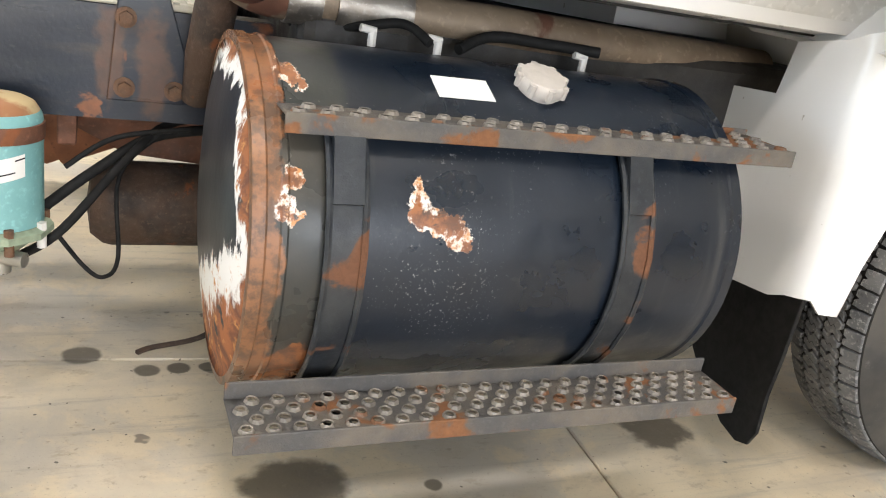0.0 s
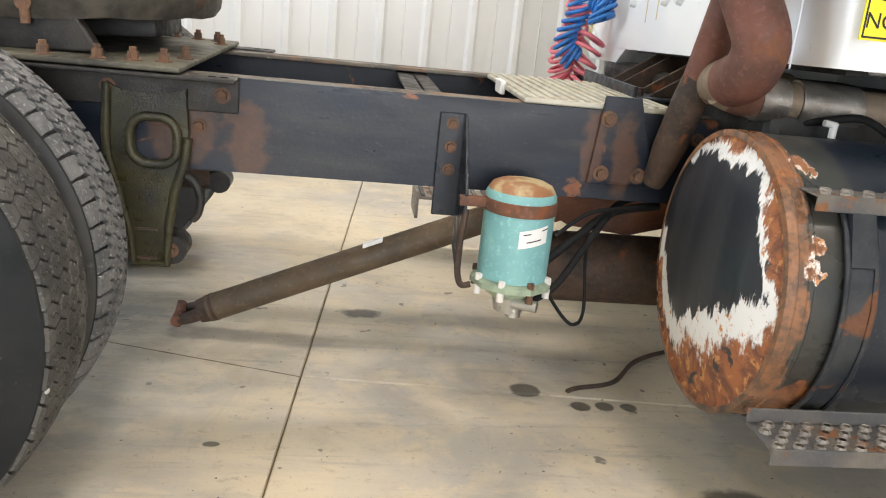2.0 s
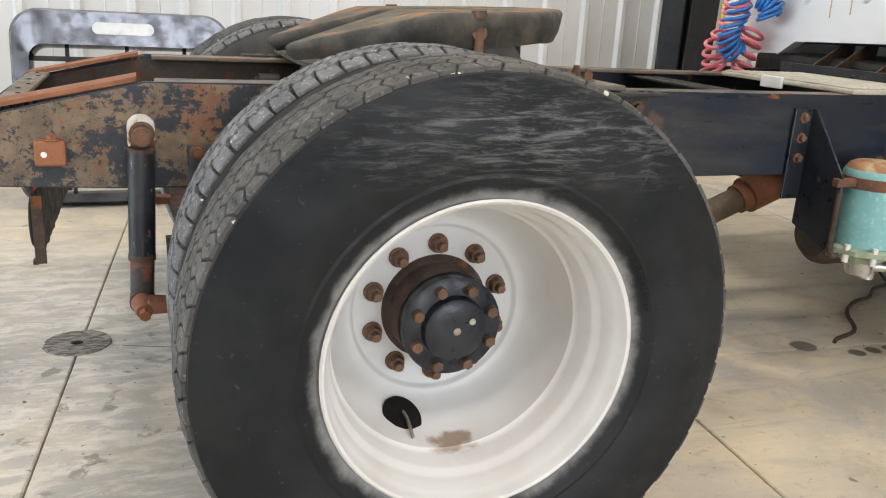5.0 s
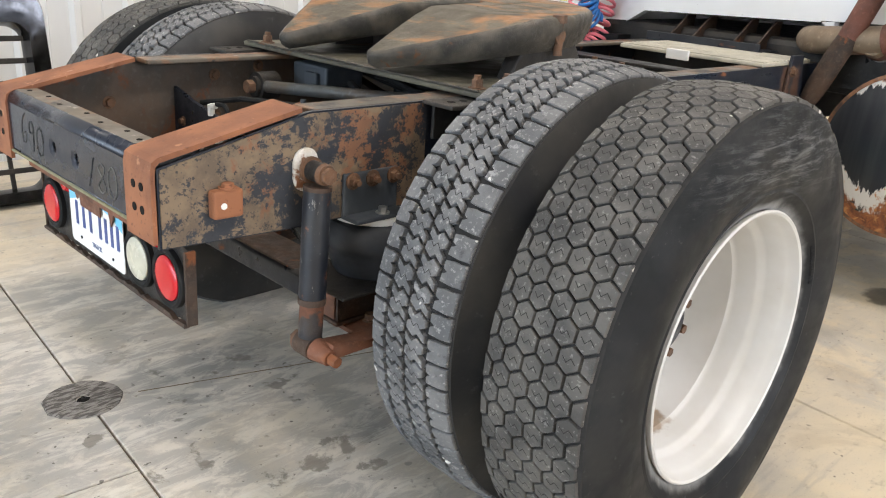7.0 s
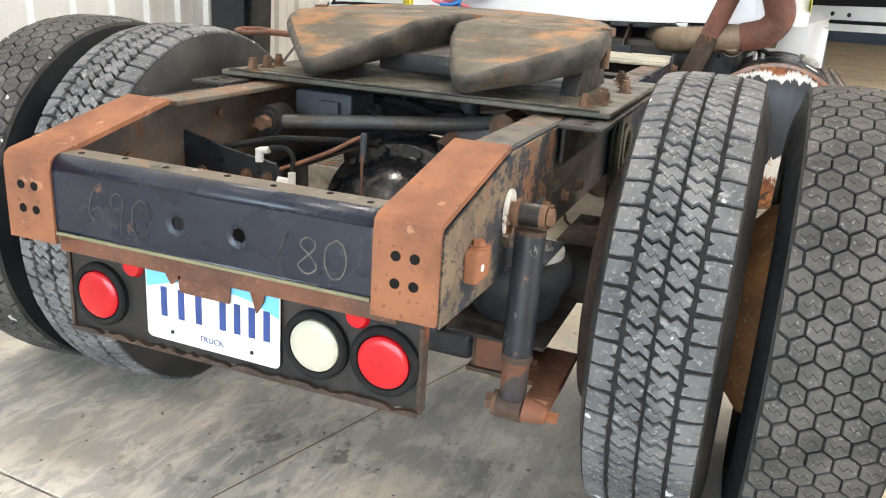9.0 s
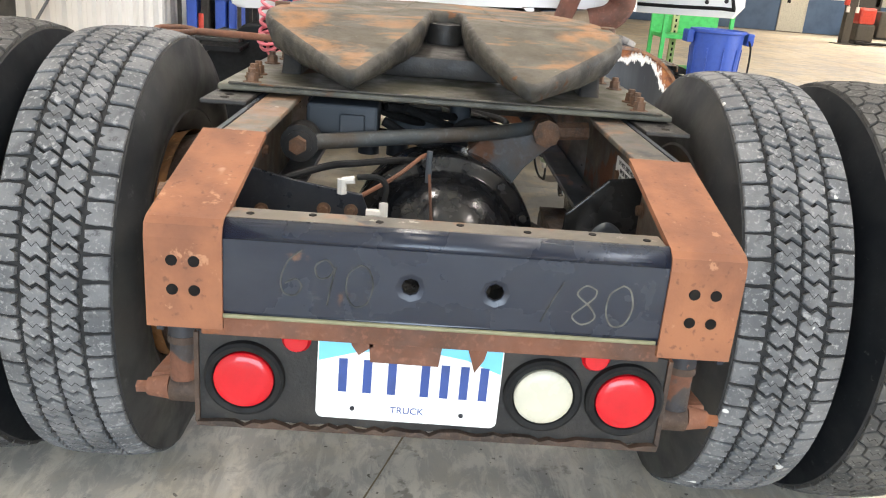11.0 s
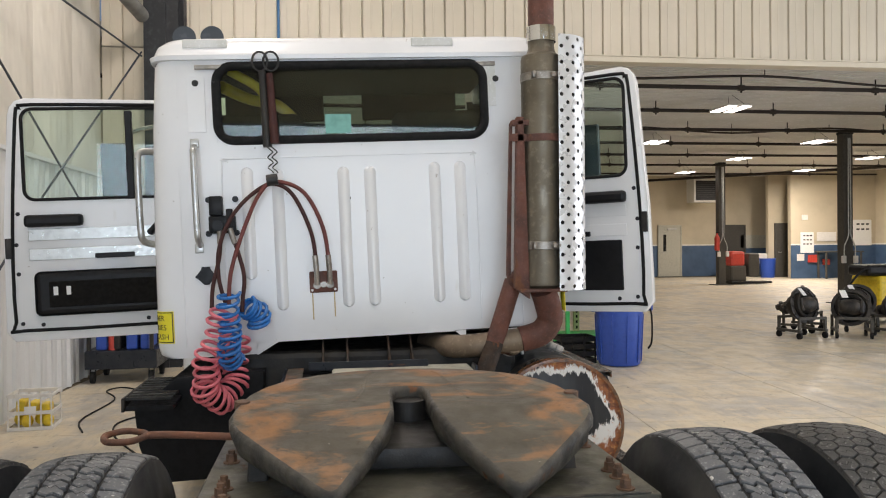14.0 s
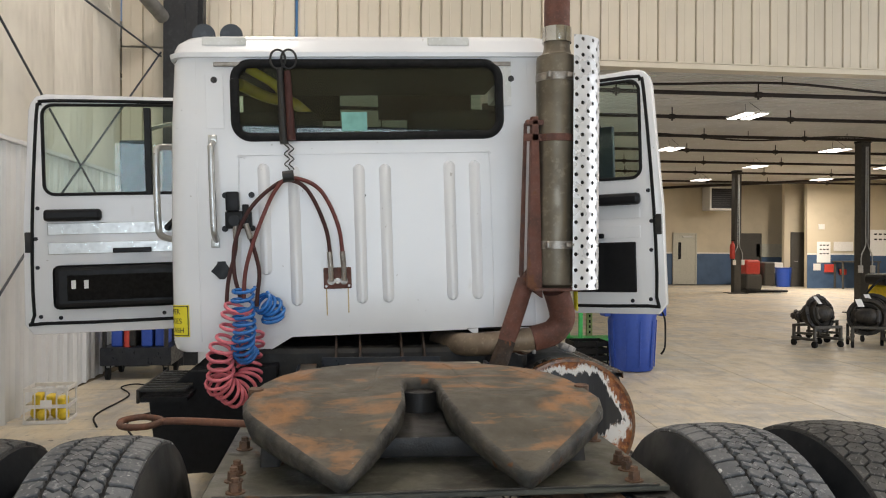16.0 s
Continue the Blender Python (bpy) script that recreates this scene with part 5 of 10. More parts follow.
# ---- wheels ----
def tread_blocks(bm, kind):
    """Blocks of the tread on a tyre whose axle is local z."""
    circ = 2 * math.pi * TYRE_R

    def lay(poly, a, h):
        base = TYRE_R - 0.014
        c = (sum(p[0] for p in poly) / len(poly), sum(p[1] for p in poly) / len(poly))
        ring = []
        for rr, k2 in ((base, 1.0), (h - 0.0025, 1.0), (h, 0.93)):
            row = []
            for u, v in poly:
                u, v = c[0] + (u - c[0]) * k2, c[1] + (v - c[1]) * k2
                an = a + u / TYRE_R
                edge = 0.010 * (abs(v) / 0.105) ** 3
                row.append(bm.verts.new(((rr - edge) * math.cos(an), (rr - edge) * math.sin(an), v)))
            ring.append(row)
        n = len(poly)
        for lo, up in zip(ring, ring[1:]):
            for i in range(n):
                bm.faces.new((lo[i], lo[(i + 1) % n], up[(i + 1) % n], up[i])).material_index = 1
        bm.faces.new(ring[-1]).material_index = 1
        # sipes: dark strips laid on the blocks give the shade of thin cuts
        if len(poly) in (6, 14):
            zig = [(c[0] - 0.0045, c[1] - 0.013), (c[0] + 0.0045, c[1] - 0.004), (c[0] - 0.0045, c[1] + 0.004), (c[0] + 0.0045, c[1] + 0.013)]
            rows = [[bm.verts.new(((h - 0.010 * (abs(v) / 0.105) ** 3 + 0.0005) * math.cos(a + (u + w) / TYRE_R), (h - 0.010 * (abs(v) / 0.105) ** 3 + 0.0005) * math.sin(a + (u + w) / TYRE_R), v)) for u, v in zig] for w in (-0.0011, 0.0011)]
            for q in range(3):
                bm.faces.new((rows[0][q], rows[1][q], rows[1][q + 1], rows[0][q + 1])).material_index = 2

    if kind == "hex":
        n, w = 82, 0.0445
        step = circ / n
        e, b = step * 0.655, step * 0.325
        for i in range(n):
            for j in (-2, -1, 0, 1, 2) if i % 2 else (-2, -1, 0, 1):
                cv = (j if i % 2 else j + 0.5) * w
                poly = [(-e, 0), (-b, -w * 0.5), (b, -w * 0.5), (e, 0), (b, w * 0.5), (-b, w * 0.5)]
                poly = [(x * 0.93, min(max(y * 0.925 + cv, -0.111), 0.111)) for x, y in poly]
                lay(poly, i * step / TYRE_R + random.uniform(-0.0012, 0.0012), TYRE_R - random.uniform(0.0, 0.0025))
            if i % 2 == 0:
                for s in (-1, 1):
                    poly = [(-b, s * 0.0915), (-b, s * 0.113), (b, s * 0.113), (b, s * 0.0915), (e * 0.86, s * 0.1), (-e * 0.86, s * 0.1)]
                    poly = [(-b * 0.95, s * 0.092), (-e * 0.9, s * 0.112), (e * 0.9, s * 0.112), (b * 0.95, s * 0.092)]
                    lay(poly if s > 0 else poly[::-1], i * step / TYRE_R, TYRE_R)
    else:
        n = 62
        step = circ / n
        e, k2, w = step * 0.43, 0.0095, 0.0262
        for i in range(n):
            for row, cv in enumerate((-0.0292, 0.0292)):
                f2 = 1 if row else -1
                poly = [(-e - k2, -w), (-k2 - 0.32 * e, -w * 0.97), (-k2 * 0.7, -w * 0.46), (-k2 + 0.36 * e, -w * 0.95), (e - k2, -w), (e + 0.45 * k2, -w * 0.22), (e - 0.45 * k2, w * 0.22),
                        (e + k2, w), (k2 + 0.32 * e, w * 0.97), (k2 * 0.7, w * 0.46), (k2 - 0.36 * e, w * 0.95), (-e + k2, w), (-e - 0.45 * k2, w * 0.22), (-e + 0.45 * k2, -w * 0.22)]
                lay([(x, cv + y) for x, y in poly], (i + 0.5 * row) * step / TYRE_R + random.uniform(-0.0015, 0.0015), TYRE_R - random.uniform(0.0, 0.002))
                inn, out2 = f2 * 0.0638, f2 * 0.1125
                mid = (inn + out2) / 2
                poly = [(-e * 0.92, inn), (-e * 0.25, inn + f2 * 0.001), (0.0, inn + f2 * 0.012), (e * 0.25, inn + f2 * 0.001), (e * 0.92, inn), (e * 1.04, mid - f2 * 0.005), (e * 0.99, mid + f2 * 0.006), (e * 1.04, out2), (-e * 1.0, out2), (-e * 1.04, mid + f2 * 0.006), (-e * 1.0, mid - f2 * 0.005)]
                lay(poly if f2 > 0 else poly[::-1], (i + 0.25 + 0.5 * row) * step / TYRE_R + random.uniform(-0.0015, 0.0015), TYRE_R - random.uniform(0.0, 0.002))


def tyre_mesh(kind):
    bm = bmesh.new()
    R = TYRE_R
    prof = [(0.289, -0.085), (0.294, -0.100), (0.313, -0.110), (0.345, -0.129), (0.352, -0.1275), (0.358, -0.1295), (0.40, -0.139), (0.43, -0.1385), (0.46, -0.133), (0.484, -0.125), (R - 0.022, -0.117), (R - 0.016, -0.105),
            (R - 0.013, -0.06), (R - 0.012, 0.0), (R - 0.013, 0.06), (R - 0.016, 0.105), (R - 0.022, 0.117), (0.484, 0.125), (0.46, 0.133), (0.43, 0.1385), (0.40, 0.139), (0.358, 0.1295), (0.352, 0.1275), (0.345, 0.129), (0.313, 0.110), (0.294, 0.100), (0.289, 0.085)]
    rings = lathe(bm, prof, Matrix.Identity(4), 96)
    for fc in bm.faces:
        z = abs(sum(v.co.z for v in fc.verts) / 4)
        r = math.hypot(*(sum((v.co for v in fc.verts), Vector()) / 4).xy)
        fc.material_index = 2 if z < 0.112 and r > 0.47 else 0
    blocks = bmesh.new()
    tread_blocks(blocks, kind)
    out = []
    for nm, b in (("tyre", bm), ("tread", blocks)):
        bmesh.ops.recalc_face_normals(b, faces=b.faces)
        for v in b.verts:
            # the weight on the tyre flattens it against the floor and bulges its sides
            low = -AXLE_Z + 0.002
            near = max(0.0, 1 - (v.co.y - low) / 0.16) if v.co.y < low + 0.16 else 0.0
            v.co.z *= 1 + 0.05 * near
            v.co.y = max(v.co.y, low)
        me = bpy.data.meshes.new(nm)
        b.to_mesh(me)
        b.free()
        for m2 in ((TYRE, HEX_TREAD, GROOVE) if kind == "hex" else (TYRE_DUST_SHEEN, TREAD, GROOVE)):
            me.materials.append(m2)
        me.shade_smooth()
        me.set_sharp_from_angle(angle=radians(30))
        out.append(me)
    return out


def rim_mesh(name, material):
    """A dished disc wheel: local z runs outwards from the tyre's middle to the side that the dish opens to."""
    bm = bmesh.new()
    prof = [(0.290, 0.105), (0.297, 0.122), (0.303, 0.132), (0.305, 0.139), (0.301, 0.142), (0.296, 0.139), (0.292, 0.127), (0.288, 0.113), (0.284, 0.108), (0.281, 0.074), (0.2775, 0.066), (0.270, 0.056), (0.2665, 0.048), (0.263, 0.010), (0.260, 0.002), (0.255, -0.003), (0.252, -0.028),
            (0.246, -0.055), (0.236, -0.083), (0.222, -0.109), (0.208, -0.126), (0.196, -0.1345), (0.189, -0.1365), (0.185, -0.1385), (0.181, -0.144), (0.176, -0.1475), (0.118, -0.1475), (0.112, -0.150), (0.112, -0.165)]
    lathe(bm, prof[::-1], Matrix.Identity(4), 72)
    bk = [(0.112, -0.165), (0.2, -0.162), (0.25, -0.12), (0.272, -0.05), (0.278, 0.0), (0.286, 0.05), (0.297, 0.09)]
    lathe(bm, bk, Matrix.Identity(4), 72, 1)
    lathe(bm, [(0.272, -0.05), (0.270, -0.078), (0.286, -0.084), (0.300, -0.092), (0.303, -0.090), (0.29, -0.078)], Matrix.Identity(4), 72, 1)
    me = bpy.data.meshes.new(name)
    bm.normal_update()
    bm.to_mesh(me)
    bm.free()
    me.materials.append(material)
    me.materials.append(WHEEL_RUST)
    me.shade_smooth()
    me.set_sharp_from_angle(angle=radians(38))
    return me


def nut_mesh():
    bm = bmesh.new()
    rod(bm, (0, 0, 0), (0, 0, 0.006), 0.021, n=20)
    rod(bm, (0, 0, 0.006), (0, 0, 0.026), 0.0175, 0.0165, n=6)
    rod(bm, (0, 0, 0.026), (0, 0, 0.042), 0.010, 0.009, n=12)
    me = bpy.data.meshes.new("wheel_nut")
    bm.to_mesh(me)
    bm.free()
    me.materials.append(BOLT)
    return me


HEX_TYRE, LUG_TYRE = tyre_mesh("hex"), tyre_mesh("lug")
WHITE_RIM, RUST_RIM, NUT = rim_mesh("disc_wheel", WHEEL_WHITE), rim_mesh("disc_wheel_inner", DARK_RUST), nut_mesh()


def dual_wheel(s):
    """The outer and inner wheel of one side; s: -1 right, 1 left."""
    out = Matrix.Translation((0, s * 1.022 + (0.03 if s > 0 else 0), AXLE_Z)) @ Matrix(((-s, 0, 0, 0), (0, 0, s, 0), (0, 1, 0, 0), (0, 0, 0, 1)))
    inn = Matrix.Translation((0, 0.758 if s > 0 else -0.726, AXLE_Z)) @ Matrix(((s, 0, 0, 0), (0, 0, -s, 0), (0, 1, 0, 0), (0, 0, 0, 1)))
    w = new("outer_wheel")
    w.parent, w.matrix_basis = truck, out
    tagged(w, "white dished disc wheel with rusty nuts")
    hang("tyre", HEX_TYRE[0], w, "worn tyre with a honeycomb block tread", m=pose(0, 0, 0.022))
    tagged(hang("tread", HEX_TYRE[1], w, m=pose(0, 0, 0.022)), kind="stuff")
    hang("rim", WHITE_RIM, w)
    for i in range(10):
        a = radians(90 + 36 * i)
        hang("wheel_nut", NUT, w, m=Matrix.Translation((0.1429 * math.cos(a), 0.1429 * math.sin(a), -0.1475)))
    # the hand hole is a black disc on the rim, its shade drawn in
    for i, (ang, r) in enumerate(((249, 0.2345),)):
        a = radians(ang)
        bm = bmesh.new()
        c0 = Vector((r * math.cos(a), r * math.sin(a), -0.085))
        nrm = Vector((-math.cos(a) * 0.82, -math.sin(a) * 0.82, 0.5)).normalized()
        tm = turned(c0, c0 + nrm)
        bmesh.ops.create_circle(bm, cap_ends=True, segments=28, radius=1.0, matrix=tm @ Matrix.Translation((0, 0, 0.006)) @ Matrix.Diagonal((0.047, 0.047, 1, 1)))
        part("hand_hole", bm, HOLE, w)
    for i, ch in enumerate("REGROOVABLE"):
        a = radians(31 - 1.75 * i)
        writing("raised_letter", ch, 0.013, Matrix.Translation((0.338 * math.cos(a), 0.338 * math.sin(a), 0.1478)) @ pose(0, 0, 0, 0, 0, math.degrees(a) - 90) @ pose(0, 0, 0, 23.6, 0, 0), TYRE_MARK, w, 0.001)
    bm = bmesh.new()
    a = radians(250)
    tube(bm, [(0.226 * math.cos(a), 0.226 * math.sin(a), -0.10), (0.226 * math.cos(a), 0.226 * math.sin(a), -0.06), (0.250 * math.cos(a) + 0.01, 0.250 * math.sin(a), -0.025)], 0.004, 8)
    part("valve_stem", bm, STEEL, w)
    bm = bmesh.new()
    lathe(bm, [(0.118, -0.19), (0.114, -0.145), (0.106, -0.135), (0.104, -0.11), (0.100, -0.055), (0.104, -0.05), (0.104, -0.036), (0.094, -0.031), (0.068, -0.030), (0.064, -0.014), (0.058, -0.010), (0.030, -0.008), (0.001, -0.008)], Matrix.Identity(4), 40)
    hub = part("hub", bm, BLUE_BLACK, w, "greasy blue-black hub with rusty bolts", smooth=35)
    bm = bmesh.new()
    lathe(bm, [(0.1195, -0.17), (0.1175, -0.146), (0.106, -0.131), (0.1055, -0.10), (0.103, -0.07)], Matrix.Identity(4), 40)
    part("hub_barrel", bm, DARK_RUST, w, smooth=35)
    for i in range(8):
        a = radians(22 + 45 * i)
        part("flange_bolt", rod(bmesh.new(), (0.084 * math.cos(a), 0.084 * math.sin(a), -0.032), (0.084 * math.cos(a), 0.084 * math.sin(a), -0.013), 0.0125, 0.0115, 6), BOLT, w)
    bm = bmesh.new()
    rod(bm, (0, 0, -0.009), (0, 0, -0.005), 0.008, n=10)
    rod(bm, (0.032, 0.018, -0.010), (0.032, 0.018, -0.0065), 0.007, n=10)
    part("cap_plug", bm, STEEL, w)
    w2 = new("inner_wheel")
    w2.parent, w2.matrix_basis = truck, inn
    tagged(w2, "rusty inner wheel with a blocky drive tyre")
    hang("tyre", LUG_TYRE[0], w2, "worn tyre with a zigzag lug tread")
    tagged(hang("tread", LUG_TYRE[1], w2), kind="stuff")
    hang("rim", RUST_RIM, w2, m=pose(0, 0, 0.04))
    bm = bmesh.new()
    lathe(bm, [(0.06, 0.05), (0.205, 0.05), (0.21, 0.03), (0.212, -0.12), (0.2, -0.14), (0.1, -0.15)], Matrix.Identity(4), 48)
    part("brake_drum", bm, DARK_RUST, w2, smooth=35, m=pose(0, 0, 0.05))


dual_wheel(-1)
dual_wheel(1)
for s in (-1, 1):
    fm = Matrix.Translation((3.92, s * 1.0, AXLE_Z)) @ Matrix(((-s, 0, 0, 0), (0, 0, s, 0), (0, 1, 0, 0), (0, 0, 0, 1)))
    w = new("front_wheel")
    w.parent, w.matrix_basis = truck, fm
    hang("tyre", LUG_TYRE[0], w, "dusty front tyre")
    tagged(hang("tread", LUG_TYRE[1], w), kind="stuff")
    hang("rim", WHITE_RIM, w)

# ---- rear axle and suspension ----
bm = bmesh.new()
rod(bm, (0.02, -0.62, 0.50), (0.02, 0.62, 0.50), 0.075, n=24)
for s in (-1, 1):
    rod(bm, (0.02, s * 0.12, 0.50), (0.02, s * 0.34, 0.50), 0.17, 0.08, 28)
axle = part("rear_axle", bm, DARK, truck, "black greasy drive axle housing", smooth=50)
bm = bmesh.new()
to = Matrix.Translation((-0.08, -0.01, 0.575)) @ Matrix(((0, 0, -1, 0), (1, 0, 0, 0), (0, -1, 0, 0), (0, 0, 0, 1)))
lathe(bm, [(0.232, -0.12), (0.235, 0.0), (0.233, 0.03), (0.228, 0.036), (0.203, 0.040), (0.196, 0.050), (0.190, 0.09), (0.178, 0.13), (0.155, 0.168), (0.115, 0.20), (0.07, 0.216), (0.03, 0.222), (0.001, 0.223)], to, 48)
part("axle_cover", bm, GLOSSY_BLACK, axle, "glossy black domed axle cover", smooth=50)
for i in range(14):
    a = 2 * math.pi * i / 14
    bm = bmesh.new()
    hexhead(bm, to @ Vector((0.217 * math.cos(a), 0.217 * math.sin(a), 0.038)), (-1, 0, 0), 0.010, 0.008, False)
    part("cover_bolt", bm, DARK, axle)
bm = bmesh.new()
lathe(bm, [(0.2, 0.0), (0.19, -0.1), (0.14, -0.2), (0.08, -0.26), (0.06, -0.36)], Matrix.Translation((0.1, 0, 0.5)) @ to.to_3x3().to_4x4(), 32)
part("differential_nose", bm, DARK, axle, smooth=50)
# torque rod across the top, with its bushes and the axle bracket
bm = bmesh.new()
tube(bm, [(-0.20, 0.29, 0.838), (-0.14, 0.1, 0.85), (-0.06, -0.12, 0.862), (0.0, -0.23, 0.872)], 0.018, 12)
rodp = part("torque_rod", bm, ROD_DARK, truck, "grey-brown torque rod with rusty bushes", smooth=40)
bm = bmesh.new()
rod(bm, (-0.215, 0.325, 0.835), (-0.150, 0.325, 0.835), 0.042, n=24)
rod(bm, (-0.226, 0.325, 0.835), (-0.215, 0.325, 0.835), 0.030, n=20)
part("bush", bm, DARK, rodp, smooth=40)
bm = bmesh.new()
rod(bm, (-0.248, 0.325, 0.835), (-0.225, 0.325, 0.835), 0.020, n=6)
part("bush_nut", bm, BOLT, rodp)
part("bush", rod(bmesh.new(), (-0.06, -0.25, 0.868), (0.06, -0.25, 0.868), 0.034, n=8), BOLT, rodp)
bm = bmesh.new()
rod(bm, (0.0, -0.22, 0.862), (0.0, -0.36, 0.872), 0.022, n=6)
part("bush_nut", bm, BOLT, rodp)
bm = bmesh.new()
prism(bm, [(0.02, 0.72), (-0.13, 0.66), (-0.155, 0.69), (-0.205, 0.775), (-0.275, 0.835), (-0.28, 0.87), (-0.22, 0.88), (-0.10, 0.84)], 0.02, Matrix(((0, 0, 1, -0.02), (1, 0, 0, 0), (0, 1, 0, 0), (0, 0, 0, 1))), 0.004)
part("rod_bracket", bm, BRACKET_WORN, rodp)
bm = bmesh.new()
box(bm, (-0.50, -0.36, 0.445), (-0.42, 0.36, 0.51), 0.014, segs=3)
cb = part("axle_cross_beam", bm, BLUE_BLACK, truck, "black cross beam between the trailing arms", smooth=40)
part("beam_flange", box(bmesh.new(), (-0.505, -0.35, 0.513), (-0.40, 0.35, 0.520), 0.002), DARK_RUST, cb)
for s in (-1, 1):
    # trailing arm, air spring, shock absorber and hanger of one side
    bm = bmesh.new()
    box(bm, (-0.50, s * 0.405 - 0.055, 0.425), (0.56, s * 0.405 + 0.055, 0.435), 0.003)
    box(bm, (-0.50, s * 0.405 - 0.055, 0.505), (0.56, s * 0.405 + 0.055, 0.515), 0.003)
    box(bm, (-0.49, s * 0.405 - 0.046, 0.435), (0.56, s * 0.405 - 0.038, 0.505))
    box(bm, (-0.49, s * 0.405 + 0.038, 0.435), (0.56, s * 0.405 + 0.046, 0.505))
    arm = part("trailing_arm", bm, DARK_RUST, truck, "dark rusty box-section trailing arm")
    part("arm_end_cap", box(bmesh.new(), (-0.494, s * 0.405 - 0.037, 0.436), (-0.484, s * 0.405 + 0.037, 0.504), 0.002), BROWN, arm)
    part("spring_seat_plate", box(bmesh.new(), (-0.53, s * 0.40 - 0.12, 0.517), (-0.22, s * 0.40 + 0.09, 0.525), 0.003), DARK, arm)
    bm = bmesh.new()
    lathe(bm, [(0.001, 0.0), (0.085, 0.0), (0.092, 0.01), (0.098, 0.03), (0.106, 0.055), (0.112, 0.066), (0.121, 0.078), (0.124, 0.10), (0.119, 0.122), (0.108, 0.133), (0.085, 0.136), (0.001, 0.136)], pose(-0.36, s * 0.405, 0.525), 40)
    spring = part("air_spring", bm, BELLOWS, truck, "black rubber air spring", smooth=35)
    part("spring_top", rod(bmesh.new(), (-0.36, s * 0.405, 0.6605), (-0.36, s * 0.405, 0.674), 0.098, n=36), WHITE_PLASTIC, spring, smooth=40)
    bm = bmesh.new()
    box(bm, (-0.475, s * 0.437 - 0.005, 0.676), (-0.318, s * 0.437 + 0.005, 0.778), 0.004)
    box(bm, (-0.475, s * 0.462 - 0.03, 0.6745), (-0.318, s * 0.462 + 0.03, 0.684), 0.003)
    brk = part("spring_bracket", bm, STEEL_GREY, truck)
    for x in (-0.451, -0.395, -0.333):
        bolt = hexhead(bmesh.new(), (x, s * 0.442, 0.76), (0, s, 0), 0.013, 0.012)
        rod(bolt, (x, s * 0.455, 0.76), (x, s * 0.466, 0.76), 0.007, n=10)
        part("bracket_bolt", bolt, BOLT, brk)
    part("bracket_bolt", hexhead(bmesh.new(), (-0.385, s * 0.47, 0.684), (0, 0, 1), 0.011, 0.012), ALUMINIUM, brk)
    sh = new("shock_absorber")
    sh.parent = truck
    tagged(sh, "black shock absorber with rusty end eyes")
    yy = s * 0.482
    part("shock_tube", rod(bmesh.new(), (-0.585, yy, 0.525), (-0.575, yy, 0.772), 0.0295, n=28), CHIPPED_BLACK, sh, smooth=40)
    part("shock_collar", rod(bmesh.new(), (-0.5855, yy, 0.518), (-0.585, yy, 0.532), 0.0305, n=28), DARK_RUST, sh, smooth=40)
    part("tube_top", rod(bmesh.new(), (-0.575, yy, 0.769), (-0.5745, yy, 0.778), 0.0302, n=28), DARK_RUST, sh, smooth=40)
    part("shock_rod", rod(bmesh.new(), (-0.589, yy, 0.44), (-0.585, yy, 0.52), 0.0265, n=24), SHOCK_LOW, sh, smooth=40)
    bm = bmesh.new()
    rod(bm, (-0.572, s * 0.440, 0.805), (-0.572, s * 0.452, 0.805), 0.020, n=20)
    rod(bm, (-0.572, s * 0.452, 0.805), (-0.572, s * 0.460, 0.805), 0.028, n=24)
    part("upper_washer", bm, BOLT, sh, smooth=40)
    bm = bmesh.new()
    rod(bm, (-0.572, s * 0.498, 0.805), (-0.572, s * 0.510, 0.805), 0.023, 0.021, 20)
    rod(bm, (-0.572, s * 0.512, 0.805), (-0.572, s * 0.522, 0.805), 0.018, n=6)
    part("upper_eye", bm, BOLT, sh, smooth=40)
    part("upper_bush", rod(bmesh.new(), (-0.572, s * 0.459, 0.805), (-0.572, s * 0.499, 0.805), 0.0215, n=24), DARK, sh, smooth=40)
    bm = bmesh.new()
    prism(bm, rounded(0.06, 0.092, 0.028, 6), 0.007, Matrix(((1, 0, 0, -0.574), (0, 0, s, s * 0.434), (0, 1, 0, 0.802), (0, 0, 0, 1))), 0.002)
    bmesh.ops.recalc_face_normals(bm, faces=bm.faces)
    part("eye_plate", bm, CHIPPED_WHITE, sh, "chipped white flange", smooth=40)
    bm = bmesh.new()
    rod(bm, (-0.59, s * 0.430, 0.418), (-0.59, s * 0.445, 0.418), 0.018, n=6)
    rod(bm, (-0.59, s * 0.445, 0.418), (-0.59, s * 0.455, 0.418), 0.026, n=20)
    part("lower_nut", bm, BOLT, sh, smooth=40)
    part("lower_bush", rod(bmesh.new(), (-0.59, s * 0.454, 0.418), (-0.59, s * 0.506, 0.418), 0.028, n=24), DARK_RUST, sh, smooth=40)
    bm = bmesh.new()
    rod(bm, (-0.59, s * 0.505, 0.418), (-0.585, s * 0.552, 0.412), 0.026, 0.018, 18)
    rod(bm, (-0.585, s * 0.552, 0.412), (-0.584, s * 0.575, 0.410), 0.013, n=6)
    prism(bm, [(-0.60, 0.404), (-0.575, 0.438), (-0.47, 0.424), (-0.40, 0.426), (-0.30, 0.424), (-0.30, 0.412), (-0.45, 0.404)], 0.05, Matrix(((1, 0, 0, 0), (0, 0, s, s * 0.500), (0, 1, 0, 0), (0, 0, 0, 1))), 0.004)
